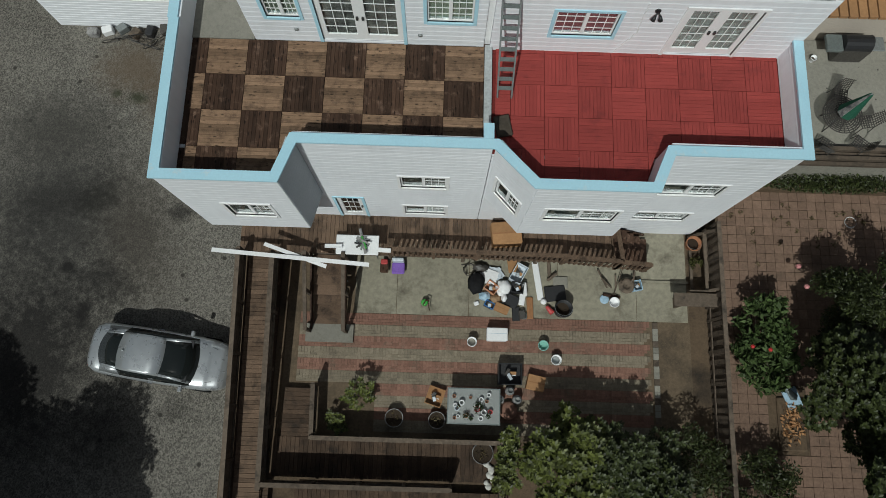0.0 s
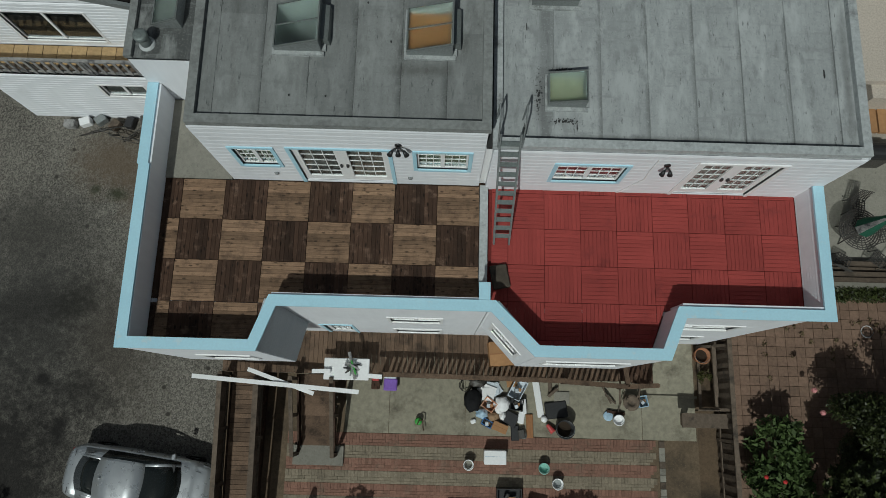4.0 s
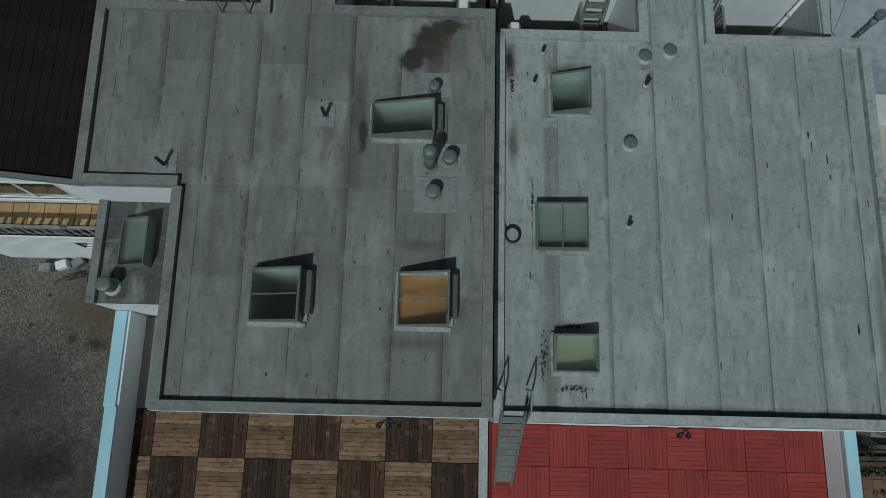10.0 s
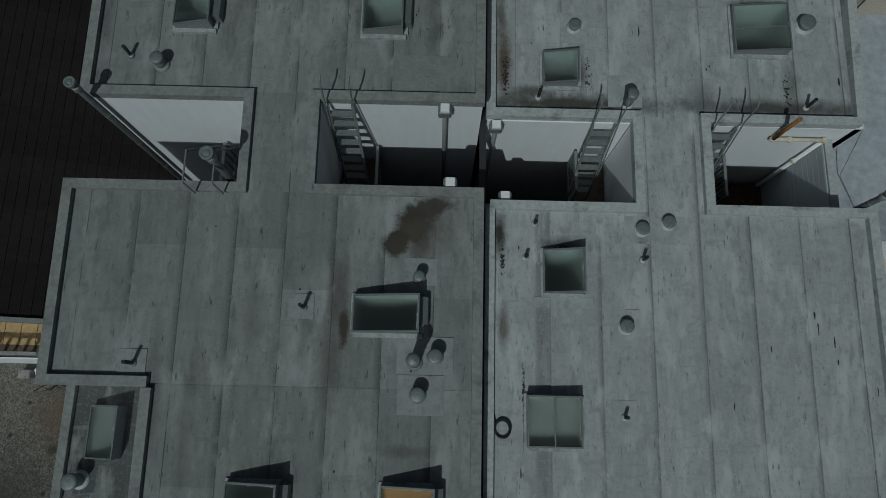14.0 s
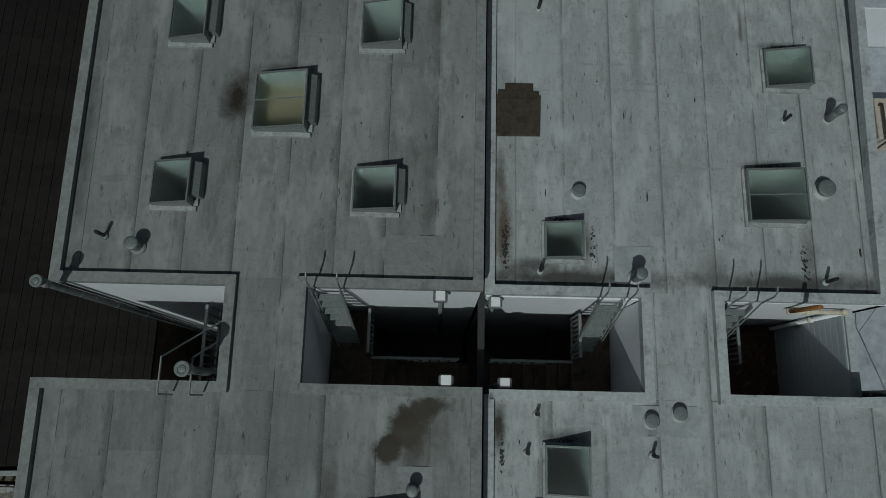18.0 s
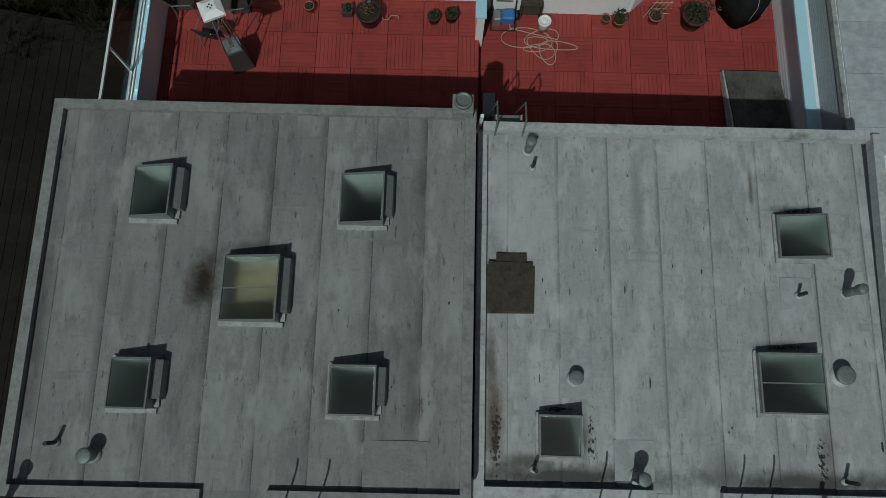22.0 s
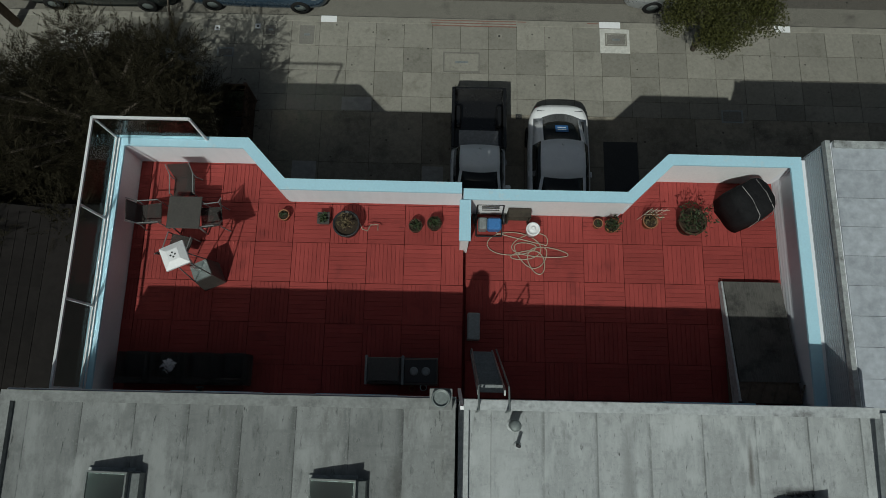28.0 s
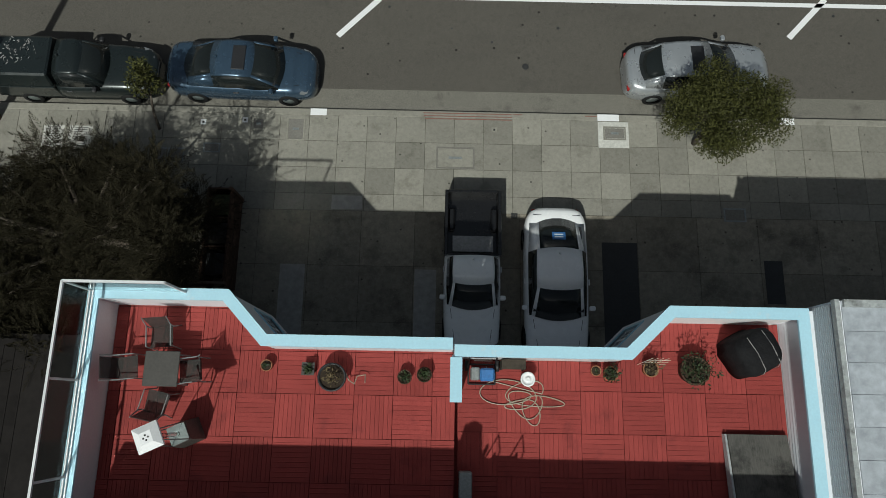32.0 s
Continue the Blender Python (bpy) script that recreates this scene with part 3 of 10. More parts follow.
# parapet sides that stand above the terraces
side(*W, "parapet", (-8.02, 3.05), (-8.02, -2.9), 6.9, PB - 0.06, lap=0)
side(*W, "parapet", (-7.9, 22.8), (-7.9, 17.45), 6.9, PF - 0.06, lap=0)
side(*E, "parapet", (7.48, -2.0), (7.48, 1.0), 6.9, PB - 0.06, lap=0)
side(*E, "parapet", (7.56, 17.45), (7.56, 22.84), 6.9, PF - 0.06, lap=0)
# inner faces of the east parapets, ribbed
for y0, y1, top in ((-1.86, 0.98, PB - 0.07), (17.5, 22.7, PF - 0.07)):
    bm = BM()
    n = int((top - DECK) / 0.11)
    for i in range(n):
        z = DECK + (top - DECK) * i / n
        x = 7.3 if y0 < 0 else 7.4
        hexa(bm, [(x - 0.022, y0, z), (x, y0, z), (x, y1, z), (x - 0.022, y1, z)], [(x - 0.004, y0, z + (top - DECK) / n), (x, y0, z + (top - DECK) / n), (x, y1, z + (top - DECK) / n), (x - 0.004, y1, z + (top - DECK) / n)])
    part("parapet_lining", bm, SIDING, EAST, at=EAST_IN)
CAPS_W = [[(-8.035, 3.05), (-8.035, 1.05)], [(-8.0, 1.05), (-8.0, -2.99), (-5.19, -2.99), (-4.83, -2.0), (-0.12, -2.0)], [(-7.8, 17.45), (-7.8, 22.94), (-4.99, 22.94), (-4.11, 22.0), (-0.14, 22.0)], [(-0.06, 21.72), (-0.06, 20.8)], [(-0.2, -1.87), (-0.2, -1.48)]]
CAPS_E = [[(-0.12, -2.0), (0.0, -2.0), (0.95, -2.95), (3.75, -2.95), (4.13, -2.02), (7.37, -2.02), (7.37, 0.95)], [(-0.1, 21.86), (3.58, 21.86), (4.53, 22.77), (7.32, 22.77), (7.32, 17.45)]]
for house, inv, caps in ((*W, CAPS_W), (*E, CAPS_E)):
    for pts in caps:
        z = PB if pts[0][1] < 10 else PF
        bm = BM()
        capped(bm, pts, 0.25, z)
        part("parapet_cap", bm, TRIM, house, "sky-blue painted board cap", at=inv)
bm = BM()
box(bm, -0.27, -0.13, -1.86, -1.5, 6.9, PB - 0.06)
part("divider_wall", bm, WHITE, WEST, at=WEST_IN)
bm = BM()
box(bm, -0.15, 0.03, 20.82, 21.76, 6.9, PF - 0.06)
part("divider_wall", bm, WHITE, WEST, at=WEST_IN)
# inner skins of the street parapets
bm = BM()
capped(bm, [(-7.74, 17.46), (-7.74, 22.86), (-5.03, 22.86), (-4.15, 21.93), (-0.16, 21.93)], 0.03, PF - 0.062, PF - 0.062 - 6.9)
part("parapet_lining", bm, WHITE, WEST, at=WEST_IN)
bm = BM()
capped(bm, [(0.04, 21.78), (3.56, 21.78), (4.5, 22.69), (7.2, 22.69)], 0.03, PF - 0.062, PF - 0.062 - 6.9)
part("parapet_lining", bm, WHITE, EAST, at=EAST_IN)

# ---- terraces ----
for house, inv, ring, m in (
        (*W, [(-7.95, -1.9), (-0.13, -1.9), (-0.13, 3.05), (-7.95, 3.05)], DARKWOOD), (*W, [(-8.0, -2.98), (-5.17, -2.98), (-4.9, -2.0), (-8.0, -2.0)], DARKWOOD),
        (*W, [(-7.9, 17.4), (-0.13, 17.4), (-0.13, 21.98), (-7.9, 21.98)], REDBASE), (*W, [(-7.9, 21.98), (-4.13, 21.98), (-4.98, 22.9), (-7.9, 22.9)], REDBASE),
        (*E, [(-0.12, -1.9), (7.4, -1.9), (7.4, 1.0), (-0.12, 1.0)], REDBASE), (*E, [(0.0, -2.0), (0.95, -2.94), (3.74, -2.94), (4.12, -2.0)], REDBASE),
        (*E, [(-0.12, 17.4), (7.4, 17.4), (7.4, 21.88), (-0.12, 21.88)], REDBASE), (*E, [(3.6, 21.88), (7.4, 21.88), (7.4, 22.78), (4.55, 22.78)], REDBASE)):
    bm = BM()
    top = DECK if ring[0][1] < 10 else DECK_FW if house is WEST else DECK_FE
    prism(bm, ring, 6.7, top - 0.055)
    part("terrace_slab", bm, m, house, at=inv)


def inside(pt, ring):
    c, n = False, len(ring)
    for i in range(n):
        (x1, y1), (x2, y2) = ring[i], ring[(i + 1) % n]
        if (y1 > pt[1]) != (y2 > pt[1]) and pt[0] < (x2 - x1) * (pt[1] - y1) / (y2 - y1) + x1:
            c = not c
    return c


def clip(poly, ring):
    """A convex ring cut by a convex polygon (Sutherland-Hodgman)."""
    out = list(poly)
    for i in range(len(ring)):
        a, b = Vector(ring[i]), Vector(ring[(i + 1) % len(ring)])
        src, out = out, []
        for j in range(len(src)):
            p, q = Vector(src[j]), Vector(src[(j + 1) % len(src)])
            sp = (b - a).x * (p - a).y - (b - a).y * (p - a).x
            sq = (b - a).x * (q - a).y - (b - a).y * (q - a).x
            if sp >= 0:
                out.append(tuple(p))
            if (sp >= 0) != (sq >= 0):
                out.append(tuple(p + (q - p) * (sp / (sp - sq))))
        if len(out) < 3:
            return []
    return out


def deck_tile(parent, inv, x0, x1, y0, y1, along_x, m, rings, z=DECK):
    """One deck tile of narrow boards, cut to the terrace's outline."""
    bm = BM()
    s = 0.0026 if m is RED else 0.003
    g = s * 1.8
    x0, x1, y0, y1 = x0 + g, x1 - g, y0 + g, y1 - g
    n = max(2, round((y1 - y0 if along_x else x1 - x0) / 0.1))
    made = False
    for i in range(n):
        if along_x:
            a, b = y0 + (y1 - y0) * i / n, y0 + (y1 - y0) * (i + 1) / n
            ring = [(x0, a + s), (x1, a + s), (x1, b - s), (x0, b - s)]
        else:
            a, b = x0 + (x1 - x0) * i / n, x0 + (x1 - x0) * (i + 1) / n
            ring = [(a + s, y0), (b - s, y0), (b - s, y1), (a + s, y1)]
        for area in rings:
            c = clip(ring, area)
            if len(c) > 2:
                prism(bm, c, z - 0.035, z + random.uniform(-0.004, 0.003))
                made = True
    if made:
        part("deck_tile", bm, m, parent, at=inv)
    else:
        bm.free()


def cells(lo, hi, start, size):
    edges = [lo]
    k = math.ceil((lo - start) / size + 0.02)
    while start + k * size < hi - 0.02:
        edges.append(start + k * size)
        k += 1
    edges.append(hi)
    return [(a, b, round((a - start) / size) if a > lo else math.floor((b - start) / size - 0.5)) for a, b in zip(edges, edges[1:])]


BACK_W = [[(-7.86, -1.88), (-0.3, -1.88), (-0.3, 1.0), (-7.86, 1.0)], [(-7.86, -2.86), (-5.27, -2.86), (-4.9, -1.88), (-7.86, -1.88)]]
BACK_E = [[(0.0, -1.88), (7.26, -1.88), (7.26, 0.96), (0.0, 0.96)], [(0.1, -1.88), (1.0, -2.82), (3.66, -2.82), (4.0, -1.88)]]
FRONT_W = [[(-7.72, 17.5), (-0.05, 17.5), (-0.05, 21.9), (-7.72, 21.9)], [(-7.72, 21.9), (-4.15, 21.9), (-5.05, 22.84), (-7.72, 22.84)]]
FRONT_E = [[(0.02, 17.5), (7.37, 17.5), (7.37, 21.76), (0.02, 21.76)], [(3.6, 21.76), (7.37, 21.76), (7.37, 22.68), (4.5, 22.68)]]
for x0, x1, i in cells(-7.7, -0.3, -7.4, 1.016):
    for y0, y1, j in cells(-2.86, 1.0, 1.0 - 4 * 0.985, 0.985):
        pale = (i + j) % 2 == 1
        deck_tile(WEST, WEST_IN, x0, x1, y0, y1, pale, LIGHTWOOD if pale else DARKWOOD, BACK_W)
for x0, x1, i in cells(0.0, 7.26, 0.39, 0.86):
    for y0, y1, j in cells(-2.82, 0.96, 0.86 - 5 * 0.875, 0.875):
        deck_tile(EAST, EAST_IN, x0, x1, y0, y1, (i + j) % 2 == 0, RED, BACK_E)
KW = (22.16 - DECK_FW) / 15.19
for x0, x1, i in cells(-7.72, -0.05, -0.57 - 7.03 * KW, 0.88 * KW):
    for y0, y1, j in cells(17.5, 22.84, 19.5 - 2.35 * KW, 0.95 * KW):
        deck_tile(WEST, WEST_IN, x0, x1, y0, y1, (i + j) % 2 == 0, RED, FRONT_W, DECK_FW)
for x0, x1, i in cells(0.02, 7.37, -0.04, 0.938):
    for y0, y1, j in cells(17.5, 22.68, 16.45, 0.93):
        deck_tile(EAST, EAST_IN, x0, x1, y0, y1, (i + j) % 2 == 0, RED, FRONT_E, DECK_FE)

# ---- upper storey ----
# siding darkened in colour to carry the shade of the light wells
WELLSHADE = mat("shade_toned_siding", (0.05, 0.053, 0.053), (0.035, 0.037, 0.037), 0.7, fine_mix=0.2)
bm = BM()
box(bm, -0.33, -0.15, 1.11, 1.25, 6.9, 9.28)
part("joint_board", bm, WHITE, WEST, at=WEST_IN)
# doors with many panes, and windows, towards the back terraces
side(*W, "wall", (-6.22, 1.06), (-0.32, 1.06), 6.9, zw(1.1) - 0.05, [(0.55, 1.36, 8.0, 9.0, gx), (1.78, 3.85, 7.0, 9.05, dict(leaves=2, grid_x=3, grid_z=5, curtain=GREYCURTAIN, name="double_door")), (4.46, 5.58, 8.0, 9.02, gx)], lap=0.2)
side(*W, "wall", (-6.22, 5.3), (-6.22, 1.2), 6.9, zw(3) - 0.05, lap=0)
side(*W, "wall", (-8.02, 5.146), (-6.24, 5.146), 8.9, zw(5) - 0.05, lap=0)
side(*W, "wall", (-8.02, 8.83), (-8.02, 5.29), 6.0, zw(6) - 0.05)
side(*E, "wall", (-0.16, 0.98), (7.5, 0.98), 6.9, ze(1.1) - 0.05, [(1.45, 2.94, 7.72, 8.75, dict(grid_x=3, grid_z=4, curtain=PINKCURTAIN)), (4.45, 6.2, 7.0, 9.0, dict(leaves=2, grid_x=3, grid_z=5, trim=WHITE, curtain=PALECURTAIN, name="double_door"))], lap=0.2)
side(*E, "wall", (7.5, 0.98), (7.5, 8.84), 6.0, ze(5) - 0.05)
# north-facing well walls, their shade painted into the siding colour
side(*W, "wall", (-0.3, 8.83), (-3.43, 8.83), 1.0, zw(8.6) - 0.05, material=WELLSHADE, lap=0)
side(*W, "wall", (-4.86, 8.83), (-8.02, 8.83), 1.0, zw(8.6) - 0.05, material=WELLSHADE, lap=0)
side(*E, "wall", (7.5, 8.83), (4.33, 8.83), 1.0, ze(8.6) - 0.05, material=WELLSHADE, lap=0)
side(*E, "wall", (2.76, 8.83), (-0.16, 8.83), 1.0, ze(8.6) - 0.05, material=WELLSHADE, lap=0)
side(*W, "wall", (-8.0, 10.54), (-4.86, 10.54), 1.0, zw(10.8) - 0.05, lap=0)
side(*W, "wall", (-3.43, 10.54), (-0.3, 10.54), 1.0, zw(10.8) - 0.05, lap=0)
side(*E, "wall", (-0.16, 10.56), (2.76, 10.56), 1.0, ze(10.8) - 0.05, lap=0)
side(*E, "wall", (4.33, 10.56), (7.5, 10.56), 1.0, ze(10.8) - 0.05, lap=0)
for h, x0, x1, top in ((W, -4.86, -3.43, zw(9.7)), (E, 2.76, 4.33, ze(9.7))):
    side(*h, "passage_wall", (x0, 10.54), (x0, 8.83), 1.0, top - 0.05, lap=0)
    side(*h, "passage_wall", (x1, 8.83), (x1, 10.54), 1.0, top - 0.05, lap=0)
side(*W, "wall", (-8.0, 17.45), (-8.0, 10.54), 6.0, zw(14) - 0.05)
side(*E, "wall", (7.5, 10.56), (7.5, 17.45), 6.0, ze(14) - 0.05)
side(*W, "wall", (-0.25, 17.45), (-8.0, 17.45), 6.9, zw(17.4) - 0.05, [(1.2, 2.6, 7.0, 9.0, dict(leaves=2, grid_x=3, grid_z=5, name="double_door")), (4.0, 5.4, 8.0, 9.0, gx)])
side(*E, "wall", (7.5, 17.43), (-0.14, 17.43), 6.9, ze(17.4) - 0.05, [(2.0, 3.6, 7.0, 9.0, dict(leaves=2, grid_x=3, grid_z=5, name="double_door"))])
# annex on the west side
side(*W, "annex_wall", (-8.15, 3.06), (-6.2, 3.06), 6.9, 8.95, lap=0)
side(*W, "annex_wall", (-8.15, 5.15), (-8.15, 3.21), 6.0, 8.95, lap=0)
bm = BM()
box(bm, -8.15, -6.2, 3.06, 5.15, 8.9, 9.0)
part("annex_roof", bm, ROOF_W, WEST, at=WEST_IN)
bm = BM()
for r in ((-8.17, -8.0, 3.04, 5.15, 8.98, 9.1),):
    box(bm, *r)
part("annex_curb", bm, CURB_M, WEST, at=WEST_IN)
bm = BM()
box(bm, -7.86, -6.25, 1.02, 3.04, 6.9, DECK - 0.01)
part("terrace_floor", bm, CONC, WEST, "bare grey floor strip beside the brown deck", at=WEST_IN)
bm = BM()
box(bm, -0.29, -0.1, -1.48, 1.0, 6.9, DECK + 0.1)
part("divider_curb", bm, CURB_E, WEST, at=WEST_IN)

# ---- roofs ----


# openings of the roof lights: west to east, south to north
HOLES = ((-4.58, -3.66, 2.62, 3.56), (-2.58, -1.4, 6.12, 6.78), (-6.34, -5.6, 15.22, 16.15), (-2.66, -1.88, 15.19, 16.1), (-4.6, -3.6, 13.44, 14.56), (-6.34, -5.6, 11.96, 12.78), (-2.67, -1.88, 11.93, 12.74),
         (0.92, 1.7, 1.9, 2.58), (0.6, 1.58, 4.2, 5.1), (0.93, 1.68, 7.02, 7.86), (0.95, 1.66, 11.3, 12.0), (4.93, 6.02, 12.12, 13.18), (5.5, 6.36, 14.96, 15.78))


def without_holes(x0, x1, y0, y1):
    """The rectangle as pieces that leave the roof lights' openings free."""
    pieces = [(x0, x1, y0, y1)]
    for hx0, hx1, hy0, hy1 in HOLES:
        hx0, hx1, hy0, hy1 = hx0 + 0.03, hx1 - 0.03, hy0 + 0.03, hy1 - 0.03
        rest = []
        for a, b, c, d in pieces:
            if a >= hx1 or b <= hx0 or c >= hy1 or d <= hy0:
                rest.append((a, b, c, d))
                continue
            if c < hy0:
                rest.append((a, b, c, hy0))
            if d > hy1:
                rest.append((a, b, hy1, d))
            lo, hi = max(c, hy0), min(d, hy1)
            if a < hx0:
                rest.append((a, hx0, lo, hi))
            if b > hx1:
                rest.append((hx1, b, lo, hi))
        pieces = rest
    return pieces


def roof_strips(house, inv, x0, x1, y0, y1, zf, start, pitch, m, name="roof_sheet", lift=0.012):
    seams = [start + pitch * i for i in range(12) if x0 + 0.1 < start + pitch * i < x1 - 0.1]
    edges = [x0, *seams, x1]
    for i, (a, b) in enumerate(zip(edges, edges[1:])):
        cut = y0 + (y1 - y0) * random.uniform(0.25, 0.75)
        spans = [(y0, cut + 0.03, 0.0), (cut, y1, 0.005)] if y1 - y0 > 3 else [(y0, y1, 0)]
        for s, e, up in spans:
            bm = BM()
            k = up + (i % 2) * 0.004
            w = b - a
            for xa, xb, ya, yb in without_holes(a, b, s, e):
                la, lb = lift * (1 - (xa - a) / w), lift * (1 - (xb - a) / w)
                hexa(bm, [(xa - a, ya, zf(ya) - 0.15), (xb - a, ya, zf(ya) - 0.15), (xb - a, yb, zf(yb) - 0.15), (xa - a, yb, zf(yb) - 0.15)],
                     [(xa - a, ya, zf(ya) + k + la), (xb - a, ya, zf(ya) + k + lb), (xb - a, yb, zf(yb) + k + lb), (xa - a, yb, zf(yb) + k + la)])
            part(name, bm, m, house, at=inv @ Matrix.Translation((a, 0, 0)))


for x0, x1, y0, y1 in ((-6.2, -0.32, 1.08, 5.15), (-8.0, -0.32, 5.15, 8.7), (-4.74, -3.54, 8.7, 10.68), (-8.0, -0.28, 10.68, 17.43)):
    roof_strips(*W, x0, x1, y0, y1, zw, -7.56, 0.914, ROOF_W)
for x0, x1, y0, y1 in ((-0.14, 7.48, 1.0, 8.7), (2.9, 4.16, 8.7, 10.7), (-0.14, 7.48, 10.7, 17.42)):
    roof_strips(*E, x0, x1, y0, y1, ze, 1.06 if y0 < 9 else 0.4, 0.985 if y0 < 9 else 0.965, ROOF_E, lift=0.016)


def curb(house, inv, pts, zf, high, m, width=0.17):
    bm = BM()
    capped(bm, pts, width + 0.014, 0.0, high + 0.07)
    for v in bm.verts:
        v.co.z += zf(v.co.y) + high
    part("roof_curb", bm, m, house, at=inv)


h = 0.085
CW, CE = 0.12, 0.15
curb(*W, [(-6.2 + h, 5.08), (-6.2 + h, 1.06 + h), (-0.36, 1.06 + h), (-0.36, 8.75), (-3.46, 8.75)], zw, CW, CURB_M)
curb(*W, [(-3.51, 8.668), (-3.51, 10.62), (-0.36, 10.62), (-0.36, 17.43 - h), (-7.99 + h, 17.43 - h), (-8.0 + h, 10.62), (-4.77, 10.62), (-4.77, 8.75), (-8.06 + h, 8.75), (-8.04 + h, 5.1 + h), (-6.2 + h, 5.1 + h)], zw, CW, CURB_M)
curb(*E, [(-0.1, 8.74), (-0.1, 1.0 + h), (7.48 - h, 1.0 + h), (7.48 - h, 8.74), (4.23, 8.74), (4.23, 10.66), (7.48 - h, 10.66)], ze, CE, CURB_E)
curb(*E, [(7.48 - h, 10.66), (7.48 - h, 17.43 - h)], lambda y: ze(y) + 0.3 * max(0, (y - 11) / 6.4), CE, CURB_E)
curb(*E, [(7.48, 17.43 - h), (-0.1, 17.43 - h)], lambda y: ze(y) + 0.22, CE, CURB_E)
curb(*E, [(-0.1, 17.43 - h), (-0.1, 10.68), (2.85, 10.68), (2.85, 8.74), (-0.1, 8.74)], ze, CE, CURB_E)
bm = BM()
box(bm, -0.3, -0.17, 1.05, 17.4, 9.3, 9.42)
part("gap_flashing", bm, TAR, WEST, at=WEST_IN)

# ---- street ----
bm = BM()
box(bm, -400, 400, 31.12, 60, 1.2, 1.6)
solo("road", bm, ASPHALT, "worn grey asphalt street with white parking ticks", "road", "structure")
bm = BM()
box(bm, -400, 400, 30.32, 31.12, 1.2, 1.605)
solo("gutter", bm, GUTTER, "pale concrete gutter along the kerb", "gutter", "structure")
SIDEWALK = thing("pavement", (0, 28, 1.4), "grey concrete pavement squares with stained joints", "pavement", kind="structure")

# ---- roof things ----
FLASH = mat("worn_white_flashing", (0.4, 0.42, 0.42), (0.2, 0.21, 0.21), 0.7, big=6, fine=16, stain=(0.1, 0.1, 0.095), amount=0.4, stain_scale=4, grit=9)
SKYGLASS = glass("frosted_skylight_glass", (0.56, 0.635, 0.625), 0.3)
LINING = mat("pale_skylight_lining", (0.32, 0.34, 0.325), (0.25, 0.265, 0.25), 0.8)
SKYFRAME = mat("dull_skylight_frame", (0.2, 0.215, 0.21), (0.13, 0.145, 0.14), 0.5, 0.3, fine=20, bump=0.05)
# near-black colour stands in for the unlit room under the panes
WELL_UNLIT = mat("skylight_well_unlit", (0.03, 0.037, 0.036), rough=0.8)
WELL_PALE = mat("skylight_well_pale", (0.3, 0.29, 0.19), (0.24, 0.24, 0.17), rough=0.8)
WELL_ORANGE = mat("orange_ceiling_below", (0.33, 0.15, 0.055), (0.27, 0.12, 0.045), rough=0.8)
WELL_GREY = mat("skylight_well_grey", (0.2, 0.2, 0.19), (0.13, 0.13, 0.12), rough=0.8)
WELL_TAN = mat("skylight_well_tan", (0.3, 0.235, 0.145), (0.18, 0.155, 0.11), rough=0.8, big=2.5)


